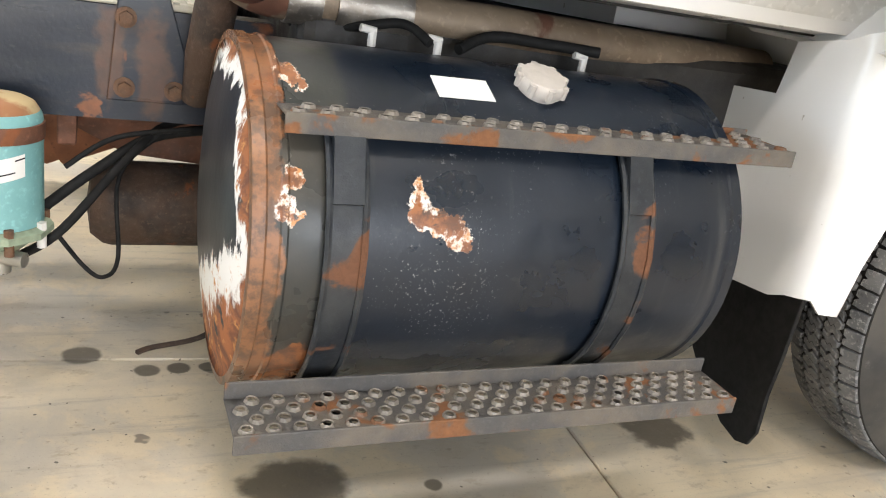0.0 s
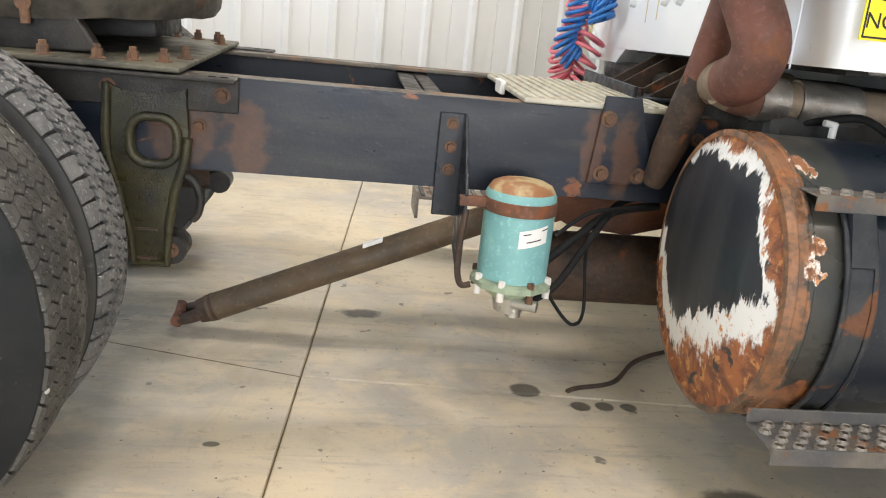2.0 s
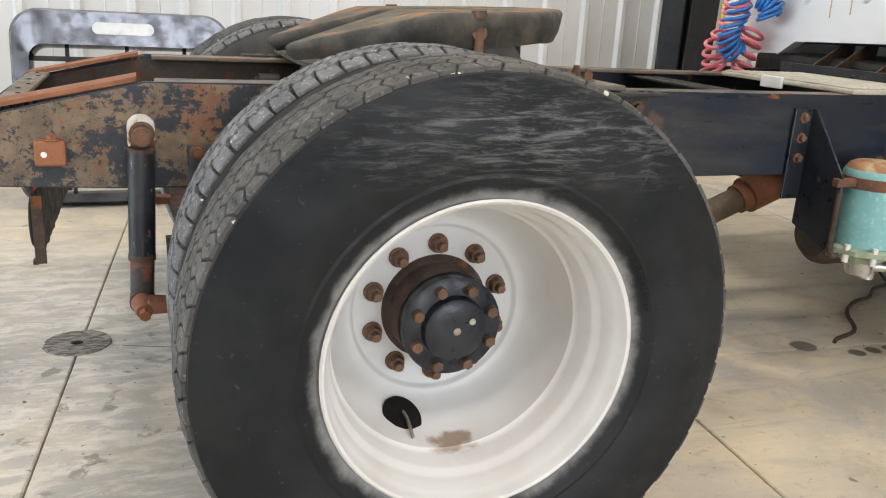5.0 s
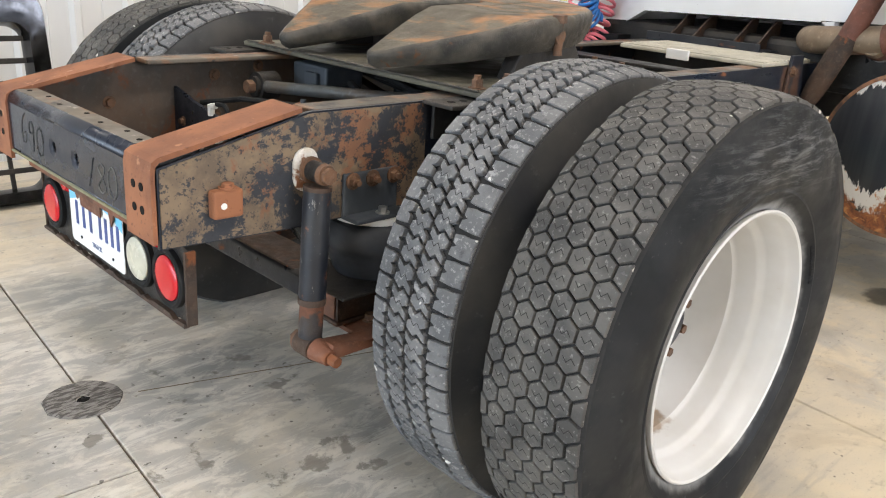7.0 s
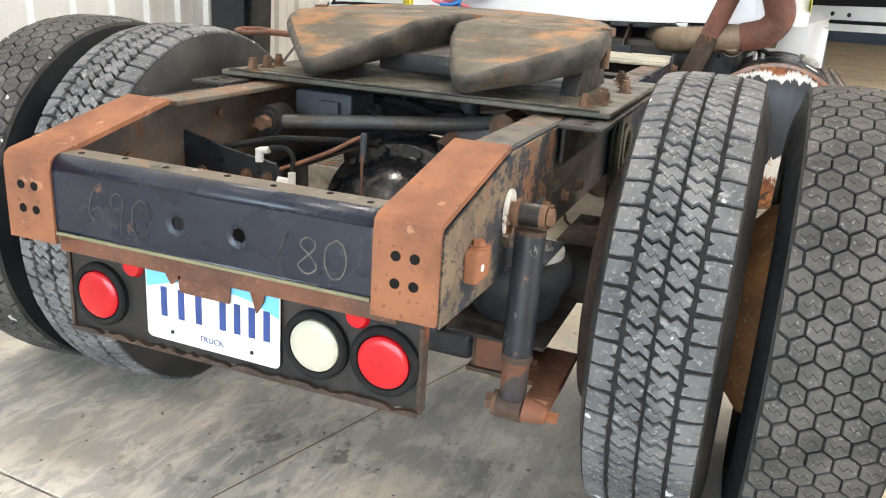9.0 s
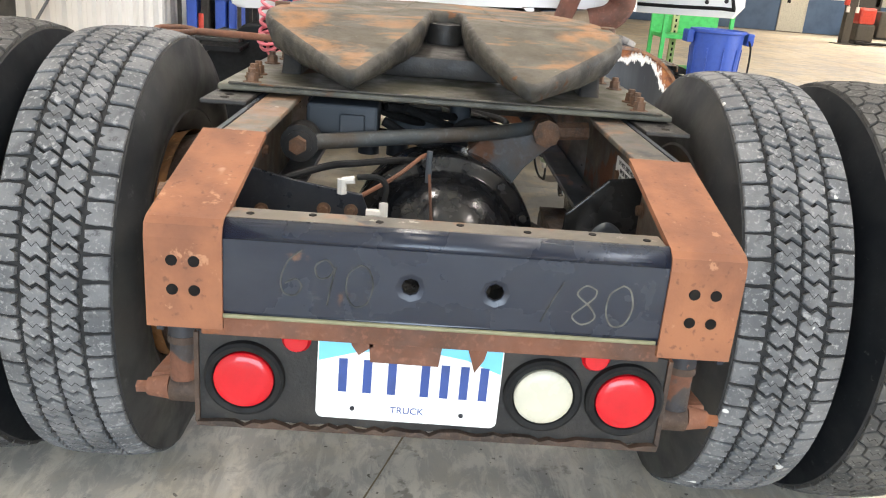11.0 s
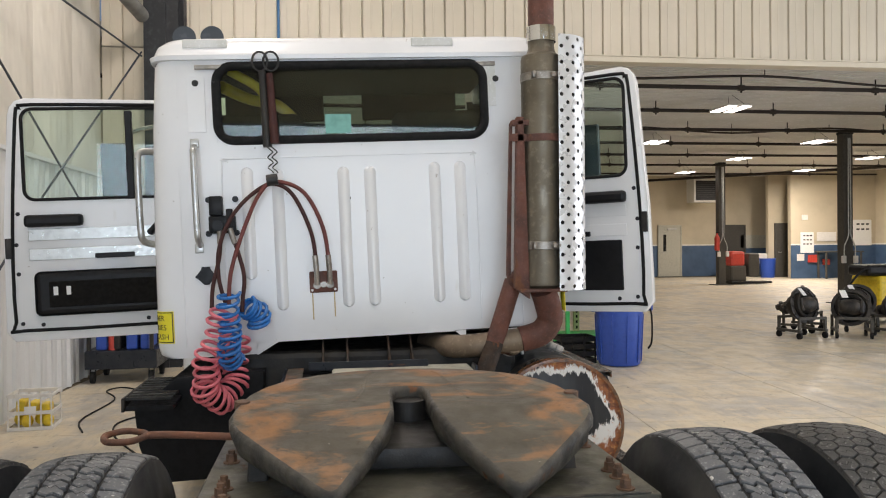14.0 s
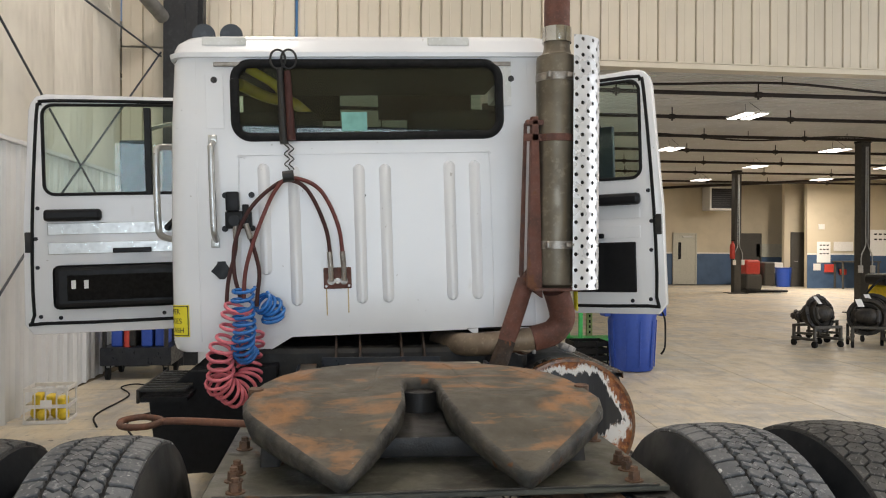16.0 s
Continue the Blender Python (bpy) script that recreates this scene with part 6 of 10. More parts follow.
    prism(bm, [(-0.48, 0.414), (-0.30, 0.414), (-0.30, 0.424), (-0.48, 0.424)], 0.15, Matrix(((1, 0, 0, 0), (0, 0, s, s * 0.40), (0, 1, 0, 0), (0, 0, 0, 1))), 0.003)
    bmesh.ops.recalc_face_normals(bm, faces=bm.faces)
    part("lower_bracket", bm, BROWN, sh, "orange-brown forged lower mount", smooth=40)
    part("mount_bolt", hexhead(bmesh.new(), (-0.41, s * 0.47, 0.424), (0, 0, 1), 0.013, 0.014), BOLT, sh)
    # hanger casting with its window
    hm = Matrix(((1, 0, 0, 0), (0, 0, s, s * 0.435), (0, 1, 0, 0), (0, 0, 0, 1)))
    bm = bmesh.new()
    outer = [(0.44, 0.885), (0.485, 0.865), (0.54, 0.858), (0.595, 0.865), (0.635, 0.885), (0.638, 0.76), (0.63, 0.70), (0.605, 0.62), (0.59, 0.52), (0.585, 0.418), (0.50, 0.418), (0.492, 0.5), (0.462, 0.62), (0.438, 0.70), (0.435, 0.76)]
    prism(bm, outer, 0.02, hm, 0.006)
    hg = part("spring_hanger", bm, OLIVE, truck, "greasy cast spring hanger", smooth=40)
    ya, yb = sorted((s * 0.40, s * 0.50))
    cut(hg, [((0.503, ya, 0.697), (0.603, yb, 0.800), 0.032)])
    hg.data.shade_smooth()
    hg.data.set_sharp_from_angle(angle=radians(40))
    bm = bmesh.new()
    win = rounded(0.118, 0.122, 0.045, 6, 0.553, 0.748)
    ring = [hm @ Vector((x, z, 0.026)) for x, z in win]
    tube(bm, ring + [ring[0]], 0.012, 8, 0, cap=False)
    rim2 = [hm @ Vector((x, z, 0.024)) for x, z in outer[5:] + outer[:1]]
    tube(bm, rim2, 0.012, 8, 0)
    part("cast_rim", bm, OLIVE, hg, smooth=50)
    bm = bmesh.new()
    tube(bm, [(0.61, s * 0.43, 0.66), (0.645, s * 0.43, 0.645), (0.665, s * 0.43, 0.60), (0.66, s * 0.43, 0.555), (0.645, s * 0.43, 0.535)], lambda q: 0.014 - 0.005 * q, 8)
    part("hanger_hook", bm, DARK, hg, smooth=50)
    bm = bmesh.new()
    rod(bm, (0.592, s * 0.36, 0.452), (0.592, s * 0.445, 0.452), 0.040, n=24)
    part("pivot_bush", bm, DARK, hg, smooth=40)
    part("pivot_bolt", hexhead(bmesh.new(), (0.592, s * 0.445, 0.452), (0, s, 0), 0.014, 0.012), BOLT, hg)
    bm = bmesh.new()
    box(bm, (-0.25, s * 0.485 - 0.05, 0.915), (0.76, s * 0.485 + 0.05, 0.925), 0.003)
    box(bm, (-0.22, s * 0.442 - 0.005, 0.83), (0.76, s * 0.442 + 0.005, 0.915), 0.003)
    ang = part("mounting_angle", bm, DARK, truck, "dark angle iron bolted along the rail")
    for x in (-0.21, -0.17, 0.70, 0.73):
        part("angle_hole", rod(bmesh.new(), (x, s * 0.49, 0.9245), (x, s * 0.49, 0.926), 0.010, n=12), HOLE, ang)
    for x in (0.44, 0.72, 0.0, 0.22):
        part("angle_bolt", hexhead(bmesh.new(), (x, s * 0.447, 0.875), (0, s, 0), 0.014, 0.012), BOLT, ang)
# black air-control bracket with fittings on the left, gusset on the right
bm = bmesh.new()
prism(bm, [(0.42, 0.70), (0.42, 0.84), (0.30, 0.81), (0.16, 0.79), (0.14, 0.74), (0.26, 0.735), (0.30, 0.66), (0.38, 0.66)], 0.012, Matrix(((0, 0, 1, -0.40), (1, 0, 0, 0), (0, 1, 0, 0), (0, 0, 0, 1))), 0.003)
lev = part("air_line_bracket", bm, BLUE_BLACK, truck, "blue-black bracket with brass and plastic fittings", m=pose(-0.03, 0.006, -0.004))
for y, z in ((0.36, 0.745), (0.235, 0.755), (0.18, 0.755)):
    part("bracket_bolt", hexhead(bmesh.new(), (-0.40, y, z), (-1, 0, 0), 0.0095, 0.010), BOLT, lev)
bm = bmesh.new()
rod(bm, (-0.40, 0.20, 0.79), (-0.40, 0.20, 0.82), 0.010, n=8)
rod(bm, (-0.40, 0.20, 0.816), (-0.40, 0.175, 0.82), 0.008, n=8)
part("elbow_fitting", bm, WHITE_PLASTIC, lev, smooth=40)
bm = bmesh.new()
rod(bm, (-0.40, 0.15, 0.752), (-0.40, 0.12, 0.752), 0.010, n=8)
rod(bm, (-0.40, 0.115, 0.745), (-0.40, 0.115, 0.775), 0.009, n=8)
part("elbow_fitting", bm, WHITE_PLASTIC, lev, smooth=40)
bm = bmesh.new()
tube(bm, [(-0.40, 0.17, 0.825), (-0.40, 0.13, 0.828), (-0.40, 0.112, 0.81), (-0.40, 0.115, 0.78)], 0.006, 8)
tube(bm, [(-0.36, 0.33, 0.80), (-0.30, 0.24, 0.82), (-0.30, 0.18, 0.83), (-0.2, 0.1, 0.82), (-0.1, 0.05, 0.8)], 0.008, 8)
part("air_line", bm, RUBBER, lev, smooth=40)
bm = bmesh.new()
tube(bm, [(-0.36, 0.19, 0.76), (-0.28, 0.10, 0.80), (-0.22, 0.045, 0.835), (-0.22, 0.03, 0.84)], 0.005, 8)
tube(bm, [(-0.23, 0.025, 0.80), (-0.27, 0.005, 0.62), (-0.30, -0.01, 0.50)], 0.0035, 6)
part("sensor_wire", bm, BROWN, lev, smooth=40)
part("vent_cap", rod(bmesh.new(), (-0.225, 0.027, 0.78), (-0.22, 0.027, 0.85), 0.0075, n=10), STEEL_GREY, lev)
bm = bmesh.new()
prism(bm, [(-0.42, 0.68), (-0.42, 0.845), (-0.345, 0.835), (-0.262, 0.755), (-0.258, 0.68)], 0.012, Matrix(((0, 0, 1, -0.36), (1, 0, 0, 0), (0, 1, 0, 0), (0, 0, 0, 1))), 0.003)
part("gusset", bm, GLOSSY_BLACK, truck)
for y in (0.27, -0.27):
    part("spring_seat", rod(bmesh.new(), (-0.36, y, 0.655), (-0.36, y, 0.675), 0.055, n=28), DARK_RUST, truck, smooth=40)
bm = bmesh.new()
tube(bm, [(-0.42, -0.29, 0.69), (-0.45, -0.305, 0.735), (-0.45, -0.33, 0.758), (-0.45, -0.358, 0.735), (-0.46, -0.37, 0.69)], 0.012, 10)
part("hose_loop", bm, STEEL_GREY, truck, smooth=40)
bm = bmesh.new()
box(bm, (-0.08, 0.16, 0.83), (0.06, 0.33, 0.905), 0.008)
box(bm, (-0.095, 0.19, 0.84), (-0.08, 0.25, 0.885), 0.004)
for i in range(4):
    box(bm, (-0.09, 0.2 + i * 0.03, 0.815), (0.05, 0.215 + i * 0.03, 0.832), 0.002)
part("valve_block", bm, STEEL_GREY, truck)
for i, (y, z) in enumerate(((0.10, 0.8), (0.05, 0.86), (-0.02, 0.83), (-0.1, 0.85), (-0.16, 0.81))):
    bm = bmesh.new()
    tube(bm, [(0.1, 0.3 - 0.05 * i, 0.88), (0.2, y + 0.1, z), (0.35, y, z - 0.03), (0.6, y - 0.05, 0.78), (1.0, y * 0.6, 0.74)], 0.011, 8)
    part("air_hose", bm, RUBBER, truck, smooth=40)
bm = bmesh.new()
tube(bm, [(0.0, 0.15, 0.86), (0.02, 0.02, 0.80), (0.06, -0.06, 0.86), (0.1, -0.2, 0.83)], 0.012, 8)
part("air_hose", bm, RUBBER, truck, smooth=40)
for x, z in ((1.25, 0.80), (1.95, 0.8)):
    bm = bmesh.new()
    box(bm, (x, -0.42, z - 0.11), (x + 0.012, 0.42, z + 0.1), 0.003)
    box(bm, (x - 0.05, -0.42, z + 0.09), (x + 0.06, 0.42, z + 0.1), 0.003)
    part("crossmember", bm, DARK, truck)
for y in (-0.05, 0.12, 0.2):
    part("air_valve", rod(bmesh.new(), (0.26, y, 0.72), (0.26, y, 0.9), 0.03, n=16), STEEL_GREY, truck, smooth=40)
part("valve_block", box(bmesh.new(), (0.225, 0.0, 0.77), (0.295, 0.15, 0.86), 0.008), STEEL_GREY, truck, "grey-blue valve block in the frame")
lab = Matrix(((-1, 0, 0, -0.225), (0, 0, 1, -0.4145), (0, 1, 0, 0.814), (0, 0, 0, 1)))
sl = part("rail_label", prism(bmesh.new(), rounded(0.21, 0.056, 0.003, 2), 0.0012, lab), PAPER, truck, "white printed label on the rail")
for i, line in enumerate(("DO NOT DRILL HOLES", "IN OR WELD TO", "FRAME FLANGES")):
    writing("label_words", line, 0.0155, lab @ Matrix.Translation((0, 0.0165 - 0.0165 * i, 0.0016)), INK, sl, 0.0003)

# ---- fifth wheel ----
fw = new("fifth_wheel")
fw.parent, fw.matrix_basis = truck, pose(0.25, 0.010, 1.107, 0, -3.0, -1.3)
tagged(fw, "greasy rusted fifth wheel coupling plate")
half = [(0.385, 0.0), (0.378, 0.10), (0.352, 0.19), (0.318, 0.26), (0.284, 0.315), (0.245, 0.357), (0.18, 0.400), (0.10, 0.430), (0.0, 0.448), (-0.12, 0.455), (-0.165, 0.448), (-0.20, 0.43), (-0.30, 0.35), (-0.41, 0.258), (-0.45, 0.222), (-0.458, 0.20), (-0.445, 0.18), (-0.34, 0.13), (-0.20, 0.072), (-0.12, 0.05), (0.0, 0.045), (0.08, 0.045), (0.118, 0.034), (0.132, 0.0)]
bm = bmesh.new()
outline = half + [(x, -y) for x, y in half[-2:0:-1]]
TH = 0.085


def plate_ring(inset, z, wob):
    """The plate's outline moved in or out, at one height, a little uneven."""
    n, out = len(outline), []
    for i, (x, y) in enumerate(outline):
        (xa, ya), (xb, yb) = outline[i - 1], outline[(i + 1) % n]
        nx, ny = yb - ya, xa - xb
        ln = math.hypot(nx, ny)
        e = inset + random.uniform(-wob, wob)
        out.append((x + e * nx / ln, y + e * ny / ln, z + random.uniform(-wob, wob)))
    return out


def plate_drop(v):
    """The rear tips ramp down from the flat of the plate."""
    k2 = min(1.0, max(0.0, (-0.12 - v.x) / 0.34))
    h = TH * (1 - 0.47 * k2 ** 1.1)
    v.z = -TH - 0.046 * k2 + (v.z + TH) / TH * h


rings = [[bm.verts.new(p) for p in plate_ring(i, z, w)] for i, z, w in ((-0.011, 0.0, 0.0), (-0.004, -0.004, 0.001), (0.0, -0.014, 0.0015), (-0.002, -0.035, 0.004), (-0.009, -0.06, 0.005), (-0.022, -TH, 0.004))]
for a, b in zip(rings, rings[1:]):
    for i in range(len(a)):
        bm.faces.new((a[i], b[i], b[(i + 1) % len(a)], a[(i + 1) % len(a)])).material_index = 1
bm.faces.new(rings[0])
bm.faces.new(rings[-1][::-1]).material_index = 1
for cx in (0.30, 0.2, 0.1, 0.0, -0.08, -0.12, -0.16, -0.21, -0.26, -0.31, -0.36, -0.41):
    bmesh.ops.bisect_plane(bm, geom=bm.verts[:] + bm.edges[:] + bm.faces[:], plane_co=(cx, 0, 0), plane_no=(1, 0, 0))
for v in bm.verts:
    plate_drop(v.co)
bmesh.ops.recalc_face_normals(bm, faces=bm.faces)
part("top_plate", bm, [GREASE, GREASE_EDGE], fw, smooth=50)
for s in (-1, 1):
    for pts, r in (([(0.33, 0.09), (0.27, 0.11), (0.10, 0.125), (-0.02, 0.15)], 0.0045), ([(-0.02, 0.15), (-0.04, 0.28), (0.05, 0.385)], 0.004), ([(0.29, 0.27), (0.18, 0.32), (0.05, 0.385)], 0.004)):
        bm = bmesh.new()
        tube(bm, [(x + random.uniform(-0.008, 0.008), s * y, -0.0085) for x, y in pts], r * 2.4, 10)
        part("grease_ridge", bm, GREASE, fw, smooth=60)
bm = bmesh.new()
box(bm, (-0.16, -0.16, -0.14), (0.24, 0.16, -0.085), 0.01)
rod(bm, (0.12, 0, -0.10), (0.12, 0, -0.03), 0.055, n=20)
part("jaw", bm, DARK, fw, smooth=40)
bm = bmesh.new()
tube(bm, [(0.0, 0.3, -0.10), (0.05, 0.5, -0.10), (0.10, 0.64, -0.105), (0.10, 0.70, -0.105)], 0.010, 10)
tube(bm, [(0.10, 0.70, -0.105), (0.05, 0.73, -0.105), (0.05, 0.79, -0.105), (0.11, 0.81, -0.105), (0.15, 0.77, -0.105), (0.13, 0.72, -0.105), (0.10, 0.70, -0.105)], 0.009, 10)
part("release_handle", bm, BROWN, fw, "rusty release handle with a loop", smooth=50)
for s in (-1, 1):
    bm = bmesh.new()
    prism(bm, [(-0.16, -0.165), (0.16, -0.165), (0.09, -0.045), (0.04, -0.02), (-0.04, -0.02), (-0.09, -0.045)], 0.05, Matrix(((1, 0, 0, 0), (0, 0, s, s * 0.36), (0, 1, 0, 0), (0, 0, 0, 1))), 0.006)
    part("pivot_bracket", bm, DARK, fw)
    bm = bmesh.new()
    rod(bm, (0.0, s * 0.40, -0.05), (0.0, s * 0.445, -0.05), 0.02, n=14)
    rod(bm, (0.0, s * 0.437, -0.10), (0.0, s * 0.437, -0.01), 0.012, n=10)
    rod(bm, (0.0, s * 0.437, -0.015), (0.0, s * 0.437, 0.005), 0.02, n=12)
    part("pivot_pin", bm, BOLT, fw, smooth=40)
base = part("base_plate", box(bmesh.new(), (-0.135, -0.525, 0.929), (0.63, 0.525, 0.943), 0.004), BASE_OLIVE, truck, "greasy steel base plate of the coupling")
bm = bmesh.new()
box(bm, (-0.139, -0.50, 0.944), (-0.128, 0.50, 0.949), 0.002)
part("plate_edge", bm, GREASE_EDGE, base)
for s in (-1, 1):
    for x, y in ((-0.09, 0.455), (0.0, 0.47), (0.06, 0.47), (0.42, 0.46), (0.50, 0.44), (0.57, 0.42), (0.60, 0.30), (0.3, 0.48)):
        bolt = hexhead(bmesh.new(), (x, s * y, 0.943), (0, 0, 1), 0.0145, 0.020)
        rod(bolt, (x, s * y, 0.960), (x, s * y, 0.976), 0.009, n=10)
        part("base_bolt", bolt, BOLT, base)


# ---- fuel tank, its straps and steps ----
def along_x(x, y, z):
    """z of the local frame runs forwards, x to the right side of the truck."""
    return Matrix(((0, 0, 1, x), (-1, 0, 0, y), (0, -1, 0, z), (0, 0, 0, 1)))


L = TX1 - TX0
bm = bmesh.new()
lathe(bm, [(TR - 0.012, 0.0), (TR + 0.003, 0.002), (TR + 0.004, 0.022), (TR, 0.026), (TR, 0.045), (TR + 0.003, 0.048), (TR + 0.003, 0.056), (TR, 0.06), (TR, L - 0.03), (TR + 0.004, L - 0.026), (TR + 0.004, L - 0.004), (TR - 0.012, L)], along_x(TX0, TY, TZ), 72)
tank = part("fuel_tank", bm, TANK, truck, "round black fuel tank with flaking paint and rust", smooth=35)
bm = bmesh.new()
r = lathe(bm, [(TR - 0.008, 0.002), (TR - 0.018, 0.006), (TR - 0.030, 0.004), (TR - 0.06, -0.008), (0.16, -0.022), (0.05, -0.028)], along_x(TX0, TY, TZ), 72)
bm.faces.new(r[-1])
part("tank_end", bm, TANK_END, tank, "tank end with white and rust-brown flaked edge", smooth=35)
bm = bmesh.new()
r = lathe(bm, [(TR - 0.01, 0.0), (TR - 0.03, 0.004), (0.05, 0.03)], along_x(TX1 - 0.003, TY, TZ), 48)
bm.faces.new(r[-1])
part("tank_front_end", bm, TANK, tank, smooth=35)
for sx in (2.040, 2.592):
    bm = bmesh.new()
    ring = []
    for i in range(41):
        a = radians(-205 + 250 * i / 40)
        ring.append((TY - (TR + 0.006) * math.cos(a), TZ + (TR + 0.006) * math.sin(a)))
    for (y0, z0), (y1, z1) in zip(ring, ring[1:]):
        q = []
        for x in (sx - 0.032, sx + 0.032):
            for rr in (1.0, (TR + 0.012) / (TR + 0.006)):
                q.append([(x, TY + (y - TY) * rr, TZ + (z - TZ) * rr) for y, z in ((y0, z0), (y1, z1))])
        v = [[bm.verts.new(p) for p in row] for row in q]
        bm.faces.new((v[1][0], v[1][1], v[3][1], v[3][0]))
        bm.faces.new((v[0][0], v[1][0], v[1][1], v[0][1])[::-1])
        bm.faces.new((v[2][0], v[3][0], v[3][1], v[2][1]))
    bmesh.ops.remove_doubles(bm, verts=bm.verts, dist=1e-5)
    st = part("tank_strap", bm, STRAP, tank, "steel tank strap, rusted in places", smooth=40)
    for s in (-1, 1):
        bm = bmesh.new()
        tube(bm, [(sx + s * 0.03, TY + (y - TY) * 1.025, TZ + (z - TZ) * 1.025) for y, z in ring[::2]], 0.006, 6, 0)
        part("strap_edge", bm, STRAP, tank, smooth=50)
    # brackets that carry the steps
    bm = bmesh.new()
    prism(bm, [(-1.145, 0.870), (-1.0, 0.870), (-1.075, 0.845), (-1.135, 0.81), (-1.183, 0.745), (-1.19, 0.75)], 0.05, Matrix(((0, 0, 1, sx - 0.025), (1, 0, 0, 0), (0, 1, 0, 0), (0, 0, 0, 1))))
    bmesh.ops.recalc_face_normals(bm, faces=bm.faces)
    part("step_bracket", bm, STRAP, tank)
    part("step_bracket", box(bmesh.new(), (sx - 0.028, -1.285, 0.392), (sx + 0.028, -1.09, 0.403), 0.003), STRAP, tank)


def step(name, x0, x1, y_in, y_out, z, lip, rows, upright, pitch, tilt=0.0):
    """A pressed tread with raised round holes, a front lip and an upright back edge."""
    bm = bmesh.new()
    n = int((x1 - x0) / pitch)
    w = (x1 - x0) / n
    d = (y_in - y_out) / rows

    def f(x, y, up):
        return Vector((x, y, z + up + tilt * (y - y_out)))
    for j in range(rows):
        ya = y_out + j * d
        for i in range(n - j % 2):
            xa = x0 + (i + 0.5 * (j % 2)) * w
            holed_cell(bm, f, xa, xa + w, ya, ya + d, xa + w / 2, ya + d / 2, 0.0092, 0.006)
        if j % 2:
            for xa in (x0, x1 - w / 2):
                bm.faces.new([bm.verts.new(f(x, y, 0)) for x, y in ((xa, ya), (xa + w / 2, ya), (xa + w / 2, ya + d), (xa, ya + d))])
    bmesh.ops.remove_doubles(bm, verts=bm.verts, dist=0.0006)
    t = part(name, bm, STEP, tank, "black perforated step with orange rust", smooth=25)
    t.data.materials.append(STEP_WORN)
    so = t.modifiers.new("thick", "SOLIDIFY")
    so.thickness, so.offset = 0.003, -1
    bm = bmesh.new()
    box(bm, (x0, y_out - 0.003, z - lip), (x1, y_out + 0.003, z + 0.003), 0.002)
    part("step_lip", bm, STEP, tank)
    bm = bmesh.new()
    zi = z + tilt * (y_in - y_out)
    box(bm, (x0, y_in - 0.003, zi - 0.004), (x1, y_in + 0.003, zi + upright), 0.002)
    part("step_back", bm, STEP, tank)


step("upper_step", 1.937, 2.957, -1.005, -1.15, 0.877, 0.03, 4, 0.012, 0.0455)
step("lower_step", 1.872, 2.843, -1.19, -1.30, 0.413, 0.032, 4, 0.03, 0.0405)
bm = bmesh.new()
to = Matrix.Translation((2.438, TY - 0.122, TZ + 0.290)) @ pose(0, 0, 0, 22, 0, 0)
r = lathe(bm, [(0.040, 0.0), (0.040, 0.012), (0.047, 0.013), (0.048, 0.018), (0.048, 0.034), (0.043, 0.04), (0.02, 0.043)], to, 36)
bm.faces.new(r[-1])
CAP_GREY = plain("weathered_cap", (0.52, 0.48, 0.44), 0.6)
cap = part("filler_cap", bm, CAP_GREY, tank, "weathered grey filler cap", smooth=40)
for i in range(8):
    a = 2 * math.pi * i / 8
    part("grip_lug", rod(bmesh.new(), to @ Vector((0.046 * math.cos(a), 0.046 * math.sin(a), 0.015)), to @ Vector((0.046 * math.cos(a), 0.046 * math.sin(a), 0.038)), 0.008, n=8), CAP_GREY, cap, smooth=40)
lm = Matrix(((1, 0, 0, 2.278), (0, 0.898, -0.44, TY - 0.1415), (0, 0.44, 0.898, TZ + 0.289), (0, 0, 0, 1)))
part("tank_label", prism(bmesh.new(), [(-0.054, -0.030), (0.056, -0.030), (0.054, 0.030), (-0.056, 0.030)], 0.0012, lm), PAPER, tank, "blank white label")
for x, y in ((2.18, -0.76), (2.31, -0.79), (2.66, -0.78)):
    bm = bmesh.new()
    rod(bm, (x, y, TZ + TR - 0.01), (x, y, TZ + TR + 0.022), 0.009, n=8)
    rod(bm, (x + 0.006, y, TZ + TR + 0.02), (x - 0.026, y, TZ + TR + 0.024), 0.008, n=8)
    part("tank_fitting", bm, WHITE_PLASTIC, tank, smooth=40)
bm = bmesh.new()
tube(bm, [(2.36, -0.78, 0.955), (2.45, -0.74, 0.985), (2.58, -0.75, 0.985), (2.69, -0.79, 0.985)], 0.012, 8)
tube(bm, [(2.28, -0.82, 0.965), (2.24, -0.76, 0.99), (2.15, -0.70, 0.965), (2.05, -0.6, 0.95)], 0.010, 8)
part("fuel_line", bm, RUBBER, tank, smooth=50)

# ---- air dryer on its bracket ----
bm = bmesh.new()
prism(bm, [(-0.435, 0.88), (-0.455, 0.88), (-0.60, 0.70), (-0.60, 0.50), (-0.58, 0.47), (-0.435, 0.52)], 0.008, Matrix(((0, 0, 1, 1.345), (1, 0, 0, 0), (0, 1, 0, 0), (0, 0, 0, 1))), 0.002)
box(bm, (1.28, -0.442, 0.60), (1.353, -0.433, 0.88), 0.003)
brk = part("dryer_bracket", bm, BLUE_BLACK, truck, "blue-black bracket plate bolted to the rail")
for z in (0.852, 0.790, 0.728):
    part("bracket_bolt", hexhead(bmesh.new(), (1.315, -0.442, z), (0, -1, 0), 0.011, 0.012), BOLT, brk)
CX, CY, CR = 1.492, -0.582, 0.092
dry = new("air_dryer")
dry.parent, dry.matrix_basis = truck, pose(CX, CY, 0)
tagged(dry, "teal air dryer can with a rusty top")
bm = bmesh.new()
